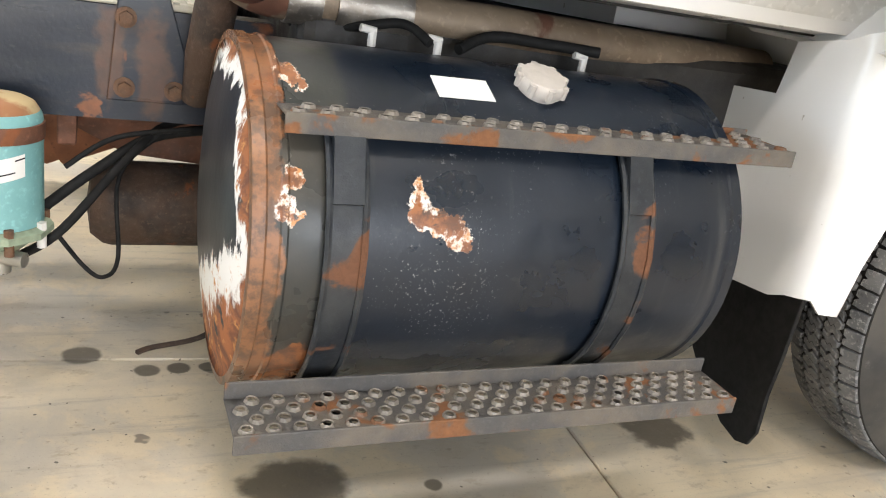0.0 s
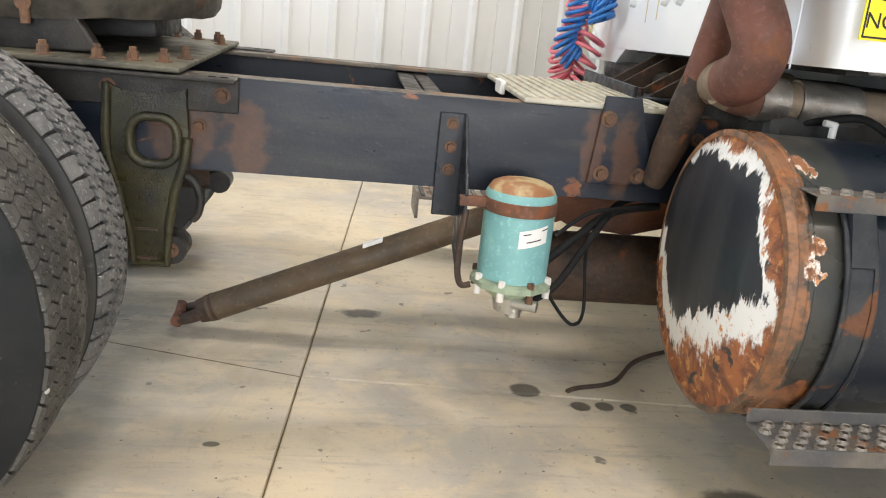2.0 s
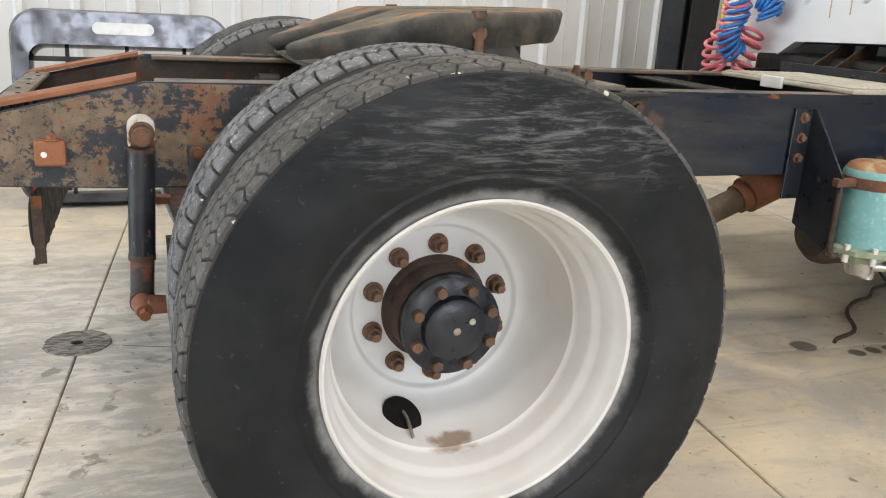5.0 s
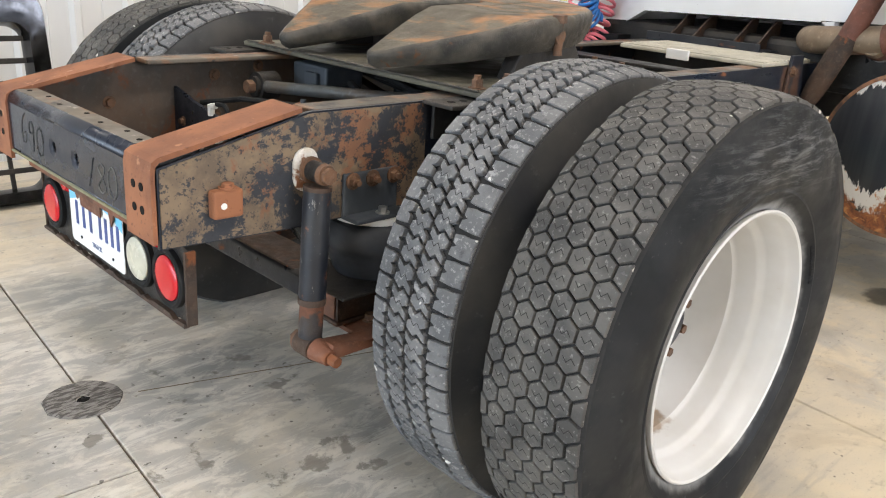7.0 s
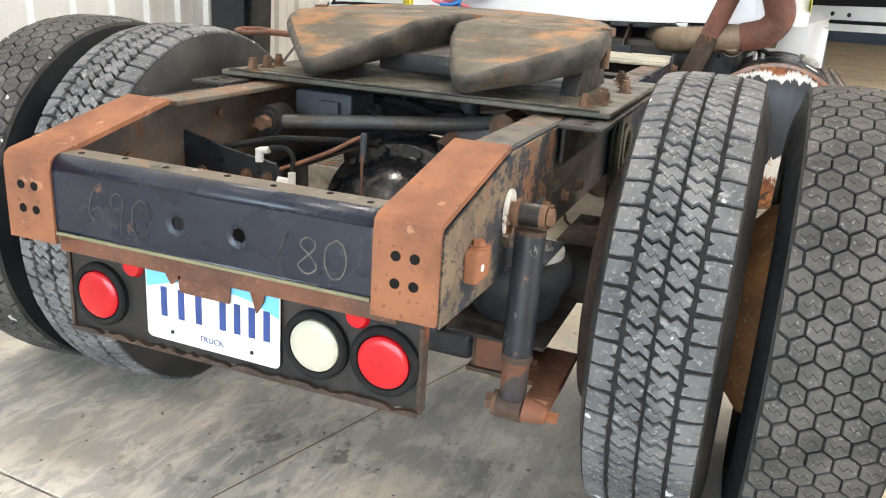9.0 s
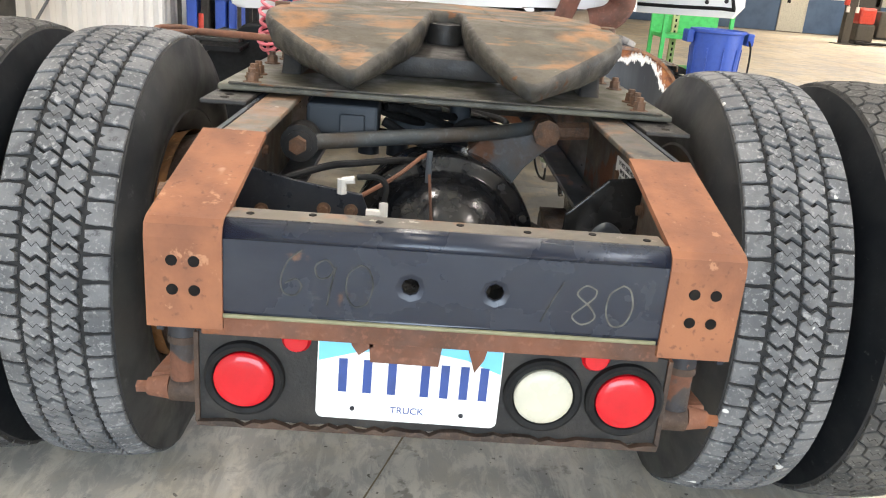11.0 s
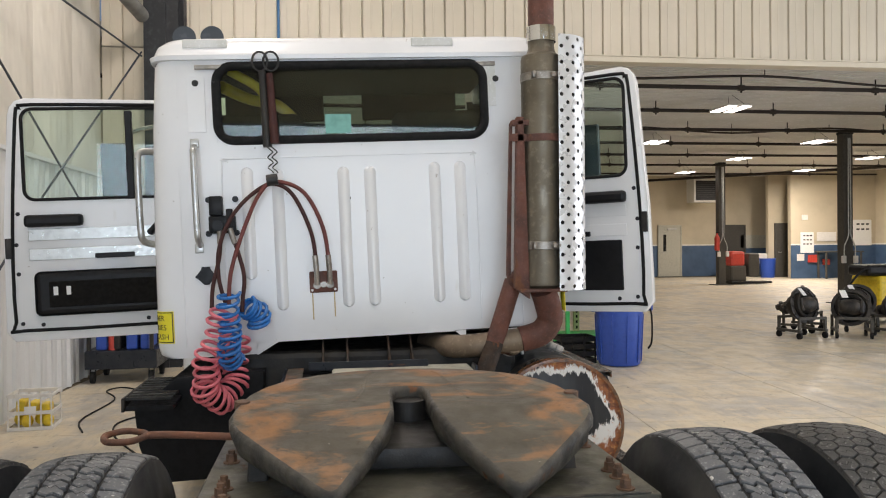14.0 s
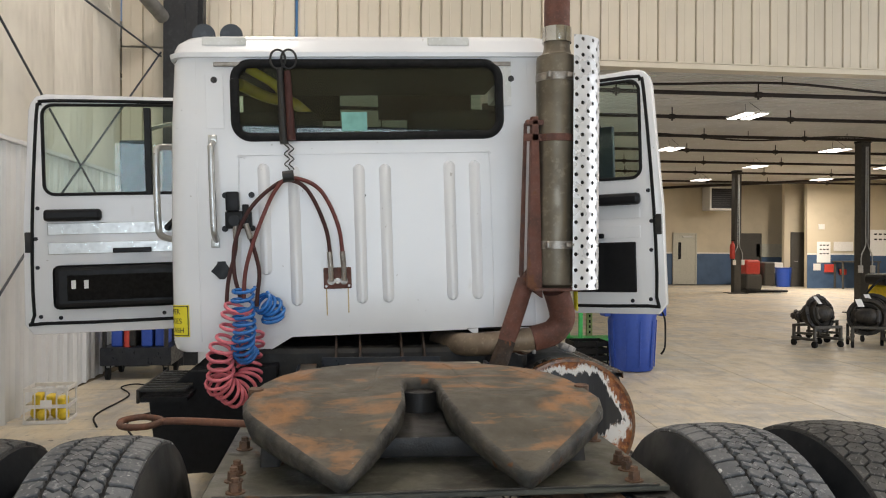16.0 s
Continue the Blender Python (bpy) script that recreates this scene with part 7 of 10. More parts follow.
lathe(bm, [(CR, 0.49), (CR, 0.70), (CR - 0.001, 0.71), (CR - 0.006, 0.72)], Matrix.Identity(4), 48)
part("can", bm, TEAL, dry, smooth=40)
bm = bmesh.new()
r = lathe(bm, [(CR - 0.006, 0.72), (CR - 0.014, 0.733), (CR - 0.03, 0.741), (0.03, 0.745)], Matrix.Identity(4), 48)
bm.faces.new(r[-1])
part("can_top", bm, CAN_TOP, dry, smooth=40)
bm = bmesh.new()
lathe(bm, [(CR, 0.665), (CR + 0.003, 0.666), (CR + 0.003, 0.698), (CR, 0.699)], Matrix.Identity(4), 48)
box(bm, (-0.16, -0.02, 0.67), (-0.085, 0.005, 0.695), 0.003)
part("band", bm, BROWN, dry, "brown rusted clamp band", smooth=40)
bm = bmesh.new()
lathe(bm, [(0.05, 0.43), (0.07, 0.445), (0.088, 0.462), (CR + 0.018, 0.468), (CR + 0.018, 0.482), (CR + 0.004, 0.488), (CR, 0.49)], Matrix.Identity(4), 10)
part("flange", bm, plain("pale_teal_flange", (0.34, 0.42, 0.30), 0.5, dirt=0.4), dry, smooth=20)
for i in range(8):
    a = radians(20 + 45 * i)
    p = Vector((0.098 * math.cos(a), 0.098 * math.sin(a), 0.462))
    bm = bmesh.new()
    rod(bm, p + Vector((0, 0, -0.018)), p + Vector((0, 0, 0.006)), 0.0095, n=10)
    rod(bm, p + Vector((0, 0, 0.02)), p + Vector((0, 0, 0.036)), 0.010, n=6)
    part("flange_bolt", bm, WHITE_PLASTIC if i % 3 else BOLT, dry, smooth=40)
bm = bmesh.new()
rod(bm, (0, -0.01, 0.395), (0, -0.01, 0.45), 0.04, 0.05, 16)
rod(bm, (0.01, -0.03, 0.385), (0.01, -0.03, 0.42), 0.022, n=12)
rod(bm, (0.0, -0.05, 0.43), (0.06, -0.08, 0.43), 0.016, n=10)
part("drain_valve", bm, ALUMINIUM, dry, smooth=40)
lab = []
for i in range(9):
    a = radians(-98 + 50 * i / 8)
    lab.append((a, i / 8))
bm = bmesh.new()
up = [bm.verts.new(((CR + 0.001) * math.cos(a), (CR + 0.001) * math.sin(a), 0.632 + 0.016 * u)) for a, u in lab]
lo = [bm.verts.new(((CR + 0.001) * math.cos(a), (CR + 0.001) * math.sin(a), 0.586 + 0.016 * u)) for a, u in lab]
for i in range(8):
    bm.faces.new((lo[i], lo[i + 1], up[i + 1], up[i]))
part("can_label", bm, PAPER, dry, "white printed label")
bm = bmesh.new()
for z, a0, a1 in ((0.602, 2, 6), (0.623, 1, 3), (0.625, 6, 8)):
    for i in range(a0, a1):
        (a, u), (b, u2) = lab[i], lab[i + 1]
        q = [((CR + 0.0016) * math.cos(t), (CR + 0.0016) * math.sin(t), zz + 0.016 * uu) for t, uu, zz in ((a, u, z - 0.003), (b, u2, z - 0.003), (b, u2, z), (a, u, z))]
        bm.faces.new([bm.verts.new(p) for p in q])
part("print_bar", bm, INK, dry)
bm = bmesh.new()
tube(bm, [(-0.14, -0.01, 0.66), (-0.148, -0.02, 0.58), (-0.148, -0.02, 0.50), (-0.135, -0.02, 0.46), (-0.11, -0.02, 0.462)], 0.0085, 8)
part("bent_pipe", bm, DARK_RUST, dry, smooth=50)
for pts, r in (([(CX + 0.05, CY + 0.0, 0.41), (1.62, -0.58, 0.47), (1.75, -0.46, 0.60), (1.86, -0.35, 0.66), (2.1, -0.3, 0.68)], 0.010),
               ([(CX + 0.07, CY + 0.06, 0.48), (1.68, -0.48, 0.57), (1.80, -0.40, 0.63), (1.95, -0.36, 0.65)], 0.012),
               ([(1.62, -0.5, 0.58), (1.72, -0.46, 0.64), (1.88, -0.42, 0.66)], 0.006),
               ([(1.60, -0.52, 0.44), (1.66, -0.53, 0.36), (1.70, -0.53, 0.335), (1.73, -0.5, 0.37), (1.73, -0.45, 0.55), (1.82, -0.4, 0.64)], 0.005)):
    bm = bmesh.new()
    tube(bm, pts, r, 10)
    part("air_hose", bm, RUBBER, truck, "black rubber air hose", smooth=50)
# air tank and rusty crossmember under the frame
bm = bmesh.new()
lathe(bm, [(0.001, 0), (0.08, 0.01), (0.105, 0.04), (0.11, 0.06), (0.11, 0.64), (0.09, 0.69), (0.001, 0.70)], along_x(1.66, -0.20, 0.40), 40)
part("air_tank", bm, DARK_RUST, truck, "black air tank with rust along the underside", smooth=40)
bm = bmesh.new()
prism(bm, [(1.62, 0.675), (2.1, 0.675), (2.1, 0.54), (1.95, 0.50), (1.75, 0.52), (1.6, 0.60)], 0.02, Matrix(((1, 0, 0, 0), (0, 0, 1, -0.16), (0, 1, 0, 0), (0, 0, 0, 1))), 0.004)
box(bm, (1.6, -0.40, 0.60), (1.64, 0.40, 0.675), 0.005)
part("rusty_crossmember", bm, BROWN, truck, "rust-brown crossmember")
# deck plate over the rails
dk = part("deck_plate", box(bmesh.new(), (1.50, -0.43, 0.921), (1.93, 0.21, 0.937), 0.005), DECK, truck, "ivory ribbed deck plate")
for i in range(13):
    part("tread_rib", box(bmesh.new(), (1.51 + i * 0.032, -0.425, 0.937), (1.525 + i * 0.032, 0.205, 0.942), 0.002), DECK, dk)
part("white_tag", box(bmesh.new(), (1.490, -0.12, 0.905), (1.505, -0.02, 0.945), 0.003), PAPER, dk)

# ---- exhaust ----
bm = bmesh.new()
prism(bm, [(1.70, 0.72), (1.86, 0.72), (1.87, 0.80), (1.82, 0.96), (1.72, 0.96)], 0.012, Matrix(((1, 0, 0, 0), (0, 0, -1, -0.432), (0, 1, 0, 0), (0, 0, 0, 1))), 0.003)
sb = part("stack_bracket", bm, FRAME, truck)
for x, z in ((1.735, 0.90), (1.735, 0.75), (1.84, 0.75)):
    part("bracket_bolt", hexhead(bmesh.new(), (x, -0.445, z), (0, -1, 0), 0.015, 0.014), BOLT, sb)
bm = bmesh.new()
tube(bm, [(1.885, -0.452, 0.735), (1.893, -0.475, 0.80), (1.90, -0.50, 0.87), (1.91, -0.54, 0.98), (1.918, -0.565, 1.04)], lambda q: 0.030 + 0.014 * min(1, q * 2.5), 20)
part("brace_foot", bm, DARK_RUST, truck, smooth=40)
bm = bmesh.new()
rod(bm, (1.917, -0.562, 1.035), (1.93, -0.66, 1.33), 0.0435, 0.043, 20)
rod(bm, (1.93, -0.655, 1.31), (1.86, -0.675, 1.36), 0.038, n=16)
prism(bm, [(-0.69, 1.25), (-0.62, 1.30), (-0.635, 2.10), (-0.665, 2.10)], 0.05, Matrix(((0, 0, 1, 1.80), (1, 0, 0, -0.02), (0, 1, 0, 0), (0, 0, 0, 1))), 0.004)
prism(bm, [(-0.62, 1.3), (-0.60, 1.36), (-0.62, 2.08), (-0.635, 2.1)], 0.02, Matrix(((0, 0, 1, 1.90), (1, 0, 0, -0.02), (0, 1, 0, 0), (0, 0, 0, 1))), 0.003)
box(bm, (1.80, -0.86, 2.06), (1.85, -0.63, 2.085), 0.004)
box(bm, (1.76, -0.88, 1.283), (1.93, -0.66, 1.298), 0.004)
part("stack_support", bm, EXHAUST, truck, "rust-brown exhaust stack support", smooth=30)
MX, MY = 1.86, -0.786
bm = bmesh.new()
lathe(bm, [(0.055, 1.285), (0.07, 1.30), (0.094, 1.312), (0.097, 1.33), (0.097, 2.37), (0.094, 2.39), (0.07, 2.405), (0.062, 2.43), (0.062, 2.48)], pose(MX, MY, 0), 40)
muf = part("muffler", bm, MUFFLER, truck, "tan stained steel muffler", smooth=40)
for z in (1.48, 2.27):
    bm = bmesh.new()
    lathe(bm, [(0.0975, z), (0.1, z + 0.002), (0.1, z + 0.036), (0.0975, z + 0.038)], pose(MX, MY, 0), 40)
    box(bm, (MX - 0.115, MY + 0.055, z + 0.004), (MX - 0.07, MY + 0.07, z + 0.034), 0.003)
    box(bm, (MX - 0.12, MY - 0.04, z + 0.008), (MX - 0.09, MY - 0.02, z + 0.03), 0.003)
    part("muffler_clamp", bm, STEEL, muf, smooth=40)
bm = bmesh.new()
lathe(bm, [(0.0975, 1.985), (0.102, 1.987), (0.102, 2.018), (0.0975, 2.02)], pose(MX, MY, 0), 40)
box(bm, (MX - 0.06, MY + 0.085, 1.985), (MX - 0.04, MY + 0.17, 2.02), 0.003)
part("muffler_clamp", bm, EXHAUST, muf, "rust-brown bracket band", smooth=40)
bm = bmesh.new()
rod(bm, (MX, MY, 2.46), (MX, MY, 2.53), 0.070, n=28)
rod(bm, (MX - 0.07, MY, 2.48), (MX - 0.09, MY, 2.48), 0.012, n=8)
part("stack_clamp", bm, CHROME, muf, smooth=40)
bm = bmesh.new()
tube(bm, [(MX, MY, 2.52), (MX, MY, 2.75), (MX + 0.0, MY + 0.005, 3.1), (MX + 0.1, MY + 0.02, 3.4)], 0.061, 24)
part("stack_pipe", bm, EXHAUST, truck, "rust-brown exhaust stack pipe", smooth=50)
bm = bmesh.new()
tube(bm, [(MX, MY, 1.29), (MX + 0.03, MY - 0.03, 1.22), (MX + 0.06, MY - 0.05, 1.14), (MX + 0.07, MY - 0.005, 1.075), (MX + 0.08, MY + 0.09, 1.045)], 0.062, 24)
part("exhaust_elbow", bm, EXHAUST, truck, "rust-brown exhaust elbow", smooth=50)
bm = bmesh.new()
tube(bm, [(MX + 0.08, MY + 0.09, 1.045), (MX + 0.10, MY + 0.25, 1.025), (2.02, -0.38, 1.01), (2.3, -0.28, 1.0)], 0.056, 20)
part("exhaust_cross_pipe", bm, PIPE_TAN, truck, smooth=50)
bm = bmesh.new()
tube(bm, [(1.93, -0.66, 1.03), (1.99, -0.66, 1.01), (2.12, -0.66, 1.005)], 0.05, 20)
tube(bm, [(2.26, -0.66, 1.0), (2.8, -0.66, 0.99), (3.3, -0.62, 0.98)], 0.05, 20)
part("exhaust_pipe_forward", bm, PIPE_TAN, truck, smooth=50)
bm = bmesh.new()
rod(bm, (2.02, -0.66, 1.007), (2.09, -0.66, 1.006), 0.054, n=24)
rod(bm, (2.12, -0.66, 1.005), (2.28, -0.66, 1.0), 0.056, n=24)
part("pipe_sleeve", bm, STEEL, truck, "dull metal pipe sleeve", smooth=40)
# perforated heat shield: part of a cylinder on the outer side
bm = bmesh.new()
rows, cols = 32, 5
SR = 0.155
for i in range(rows):
    for j in range(cols):
        a0, a1 = radians(176), radians(290)
        da, dz = (a1 - a0) / cols, 1.185 / rows

        def f(u, z, up):
            return Vector((MX + 0.035 + (SR + up) * math.cos(u), MY - 0.06 + (SR + up) * math.sin(u), z))
        ua, za = a0 + j * da, 1.29 + i * dz
        off = da * 0.25 * (1 if i % 2 else -1)
        rect = [(ua + da, za + dz / 2), (ua + da, za + dz), (ua + da / 2, za + dz), (ua, za + dz), (ua, za + dz / 2), (ua, za), (ua + da / 2, za), (ua + da, za)]
        A = [bm.verts.new(f(u, z, 0)) for u, z in rect]
        B = [bm.verts.new(f(ua + da / 2 + off + 0.0098 / SR * math.cos(math.pi * q / 4), za + dz / 2 + 0.0098 * math.sin(math.pi * q / 4), 0)) for q in range(8)]
        C = [bm.verts.new(f(ua + da / 2 + off + 0.0098 / SR * math.cos(math.pi * q / 4), za + dz / 2 + 0.0098 * math.sin(math.pi * q / 4), -0.004)) for q in range(8)]
        for q in range(8):
            bm.faces.new((A[q], A[(q + 1) % 8], B[(q + 1) % 8], B[q]))
            bm.faces.new((B[q], B[(q + 1) % 8], C[(q + 1) % 8], C[q]))
bmesh.ops.remove_doubles(bm, verts=bm.verts, dist=1e-4)
shd = part("heat_shield", bm, SHIELD, truck, "bright perforated heat shield", smooth=50)
# an added dark sheet behind the shield keeps its holes dark
bm = bmesh.new()
rings = [[bm.verts.new((MX + 0.035 + (SR - 0.009) * math.cos(radians(q)), MY - 0.06 + (SR - 0.009) * math.sin(radians(q)), z)) for z in (1.295, 2.47)] for q in range(179, 290, 6)]
for a, b in zip(rings, rings[1:]):
    bm.faces.new((a[0], b[0], b[1], a[1]))
so = part("hole_dark_sheet", bm, DARK, shd, smooth=50).modifiers.new("thick", "SOLIDIFY")
so.thickness = 0.002
bm = bmesh.new()
for z in (1.50, 2.29):
    hexhead(bm, (MX - 0.108, MY - 0.055, z), (-1, -0.4, 0), 0.010, 0.008)
part("shield_screw", bm, STEEL, truck)

# ---- cab ----
cab = new("cab")
cab.parent, cab.matrix_basis = truck, pose(2.05, 0.071, 1.058, -2.0, 0, 0) @ Matrix.Scale(1.026, 4)
tagged(cab, "white steel day cab with a wide rear window")
HW, CL, WIDER = 0.925, 1.42, 0.075
bm = bmesh.new()
rows_ = [(-0.045, HW - 0.03), (-0.03, HW - 0.005), (0.0, HW), (0.02, HW + 0.005), (0.5, HW), (1.0, HW - 0.015), (1.30, HW - 0.035)]


def section(z, hw, x0, x1, rc, n=6):
    out = []
    for sx, sy, a0 in ((x1, hw, 0), (x0, hw, 90), (x0, -hw - WIDER, 180), (x1, -hw - WIDER, 270)):
        for i in range(n + 1):
            a = radians(a0 + 90 * i / n)
            ccx = sx - rc if sx == x1 else sx + rc
            ccy = sy - rc if sy > 0 else sy + rc
            out.append((ccx + rc * math.cos(a), ccy + rc * math.sin(a), z))
    return out


def loft(bm, sections, caps=True):
    rr = [[bm.verts.new(p) for p in s2] for s2 in sections]
    for a, b in zip(rr, rr[1:]):
        n = len(a)
        for i in range(n):
            bm.faces.new((a[i], a[(i + 1) % n], b[(i + 1) % n], b[i]))
    if caps:
        bm.faces.new(rr[0][::-1])
        bm.faces.new(rr[-1])


loft(bm, [section(z, hw, 0.0 + 0.012 * max(0, z - 0.9), CL, 0.085) for z, hw in rows_] + [section(1.33, HW - 0.045, 0.008, CL - 0.02, 0.10)])
body = part("cab_body", bm, CAB_WHITE, cab, smooth=40)
WY, WZ0, WZ1, WH = -0.016, 0.938, 1.292, 0.63
cut(body, [((0.05, -HW - WIDER + 0.05, 0.03), (CL - 0.05, HW - 0.05, 1.5), 0.0), ((-0.1, WY - WH, WZ0), (0.2, WY + WH, WZ1), 0.0),
           ((0.37, -HW - 0.2, 0.06), (CL - 0.18, HW + 0.2, 1.25), 0.06), ((CL - 0.2, -0.8, 0.72), (CL + 0.2, 0.8, 1.5), 0.0),
           ((-0.1, -0.50, -0.2), (0.9, 0.475, 0.006), 0.0), ((-0.2, -1.2, -0.2), (CL + 0.2, -0.45, 0.012), 0.0)])
body.data.materials.append(TRIM)
for pf in body.data.polygons:
    px, py, pz = pf.center
    if 0.045 < px < CL - 0.045 and -HW - WIDER + 0.045 < py < HW - 0.045 and 0.025 < pz < 1.325:
        pf.material_index = 1
bm = bmesh.new()
loft(bm, [section(1.315, HW - 0.02, -0.018, CL - 0.02, 0.10), section(1.335, HW - 0.015, -0.02, CL - 0.02, 0.10), section(1.345, HW - 0.03, -0.005, CL - 0.03, 0.10), section(1.39, HW - 0.045, 0.01, CL - 0.05, 0.11),
          section(1.42, HW - 0.075, 0.04, CL - 0.1, 0.12), section(1.438, HW - 0.14, 0.10, CL - 0.2, 0.12), section(1.445, HW - 0.4, 0.3, CL - 0.5, 0.12)])
roof = part("roof", bm, CAB_WHITE, cab, smooth=50)
cut(roof, [((0.07, -0.84, 1.2), (CL + 0.2, 0.84, 1.405), 0.0)])
for y0, y1 in ((0.55, 0.75), (-0.30, -0.50)):
    part("roof_patch", box(bmesh.new(), (-0.0, min(y0, y1), 1.372), (0.014, max(y0, y1), 1.412), 0.004), MOSSY, cab)
bm = bmesh.new()
ol = rounded(2 * WH - 0.01, WZ1 - WZ0 - 0.01, 0.075, 8, WY, (WZ0 + WZ1) / 2)
tube(bm, [(0.004, y, z) for y, z in ol] + [(0.004, *ol[0])], 0.021, 10, 0, cap=False)
part("window_rubber", bm, RUBBER, cab, smooth=60)
bm = bmesh.new()
mw = Matrix(((0, 0, 1, 0.012), (1, 0, 0, 0), (0, 1, 0, 0), (0, 0, 0, 1)))
prism(bm, ol, 0.004, mw)
part("rear_window", bm, CAB_GLASS, cab, "dark tinted rear window")
bm = bmesh.new()
for s in (-1, 1):
    for sz in (-1, 1):
        cy, cz = WY + s * WH, (WZ0 + WZ1) / 2 + sz * (WZ1 - WZ0) / 2
        pts = [(cy, cz), (cy - s * 0.085, cz)] + [(cy - s * 0.085 + s * 0.08 * math.sin(radians(a)), cz - sz * 0.085 + sz * 0.08 * math.cos(radians(a))) for a in (0, 20, 45, 70, 90)] + [(cy, cz - sz * 0.085)]
        prism(bm, pts if s * sz < 0 else pts[::-1], 0.045, Matrix(((0, 0, 1, 0.003), (1, 0, 0, 0), (0, 1, 0, 0), (0, 0, 0, 1))))
part("window_corner", bm, CAB_WHITE, cab)
part("windscreen", box(bmesh.new(), (CL - 0.045, -0.79, 0.73), (CL - 0.04, 0.79, 1.40)), CLEAR_GLASS, cab)
part("teal_sticker", box(bmesh.new(), (0.006, WY + 0.015, WZ0 + 0.03), (0.0075, WY + 0.135, WZ0 + 0.12)), plain("teal_paper", (0.22, 0.52, 0.45), 0.6), cab, "pale teal sticker behind the glass")
for tri in ([(0.477, -0.05), (0.477, 0.008), (0.375, 0.008)], [(-0.505, -0.035), (-0.452, 0.008), (-0.505, 0.010)]):
    bm = bmesh.new()
    prism(bm, tri, 0.05, Matrix(((0, 0, 1, 0.0), (1, 0, 0, 0), (0, 1, 0, 0), (0, 0, 0, 1))))
    bmesh.ops.recalc_face_normals(bm, faces=bm.faces)
    part("corner_gusset", bm, CAB_WHITE, cab)
# pressings on the back wall
for y, z0, z1 in ((0.488, 0.30, 0.82), (0.350, 0.15, 0.81), (0.046, 0.15, 0.81), (-0.078, 0.15, 0.81), (-0.386, 0.15, 0.82), (-0.509, 0.15, 0.82)):
    bm = bmesh.new()
    ol2 = rounded(0.056, z1 - z0, 0.027, 5, y, (z0 + z1) / 2)
    v0 = [bm.verts.new((0.001, yy, zz)) for yy, zz in ol2]
    v1 = [bm.verts.new((-0.019, y + (yy - y) * 0.48, (z0 + z1) / 2 + (zz - (z0 + z1) / 2) * 0.985)) for yy, zz in ol2]
    for i in range(len(v0)):
        bm.faces.new((v0[i], v0[(i + 1) % len(v0)], v1[(i + 1) % len(v0)], v1[i]))
    bm.faces.new(v1)
    bmesh.ops.recalc_face_normals(bm, faces=bm.faces)
    part("pressed_rib", bm, CAB_WHITE, cab, smooth=60)
bm = bmesh.new()
seam = [(0.60, 0.10), (0.60, 0.80), (0.57, 0.845), (0.52, 0.86), (-0.50, 0.86), (-0.56, 0.845), (-0.585, 0.80), (-0.585, 0.06)]
tube(bm, [(0.0005, y, z) for y, z in seam], 0.003, 6, 4)
for s in (-1, 1):
    tube(bm, [(-0.0005, s * 0.79, 0.0), (0.002, s * 0.79, 0.7), (0.006, s * 0.78, 1.3)], 0.0025, 6, 3)
part("panel_seam", bm, CAB_WHITE, cab, smooth=60)
for y0, y1, z0, z1 in ((0.74, 0.66, 0.985, 1.24), (-0.64, -0.70, 1.08, 1.29)):
    part("reflective_patch", box(bmesh.new(), (-0.003, min(y0, y1), z0), (0.001, max(y0, y1), z1), 0.001), MOSSY if y0 < 0 else CAB_WHITE, cab)
for s in (-1, 1):
    bm = bmesh.new()
    box(bm, (-0.012, s * 0.64 - 0.06, 1.272), (0.003, s * 0.64 + 0.06, 1.292), 0.003)
    part("window_bracket", bm, STEEL, cab)
    part("bracket_screw", hexhead(bmesh.new(), (-0.004, s * 0.70, 1.21), (-1, 0, 0), 0.010, 0.006), DARK, cab)
# grab handle
bm = bmesh.new()
tube(bm, [(-0.004, 0.715, 0.92), (-0.05, 0.715, 0.90), (-0.065, 0.714, 0.86), (-0.065, 0.712, 0.55), (-0.05, 0.71, 0.49), (-0.004, 0.71, 0.47)], 0.015, 12)
for z in (0.935, 0.455):
    box(bm, (-0.008, 0.695, z - 0.022), (0.0, 0.735, z + 0.022), 0.004)
part("grab_handle", bm, ALUMINIUM, cab, "polished grab handle", smooth=50)
bm = bmesh.new()
tube(bm, [(0.25, 0.93, 0.93), (0.16, 0.99, 0.92), (0.14, 1.0, 0.86), (0.14, 1.0, 0.58), (0.16, 0.99, 0.50), (0.25, 0.93, 0.48)], 0.016, 12)
part("side_grab_handle", bm, ALUMINIUM, cab, smooth=50)
# rust mark, streaks, small clips
part("chip_mark", prism(bmesh.new(), [(0.0, 0.0), (0.014, 0.012), (0.012, 0.03), (0.0, 0.04), (-0.012, 0.022)], 0.002, Matrix(((0, 0, -1, 0), (1, 0, 0, 0.027), (0, 1, 0, 0.64), (0, 0, 0, 1)))), DARK, cab)
bm = bmesh.new()
prism(bm, [(-0.045, 0), (-0.02, 0.028), (-0.018, 0.045), (0.018, 0.045), (0.02, 0.028), (0.05, 0.0), (0.022, -0.02), (0.01, -0.038), (-0.012, -0.038), (-0.022, -0.02)], 0.014, Matrix(((0, 0, -1, 0), (1, 0, 0, 0.69), (0, 1, 0, 0.325), (0, 0, 0, 1))), 0.003)
part("socket_cover", bm, BLACK_PLASTIC, cab, "black rubber socket cover")
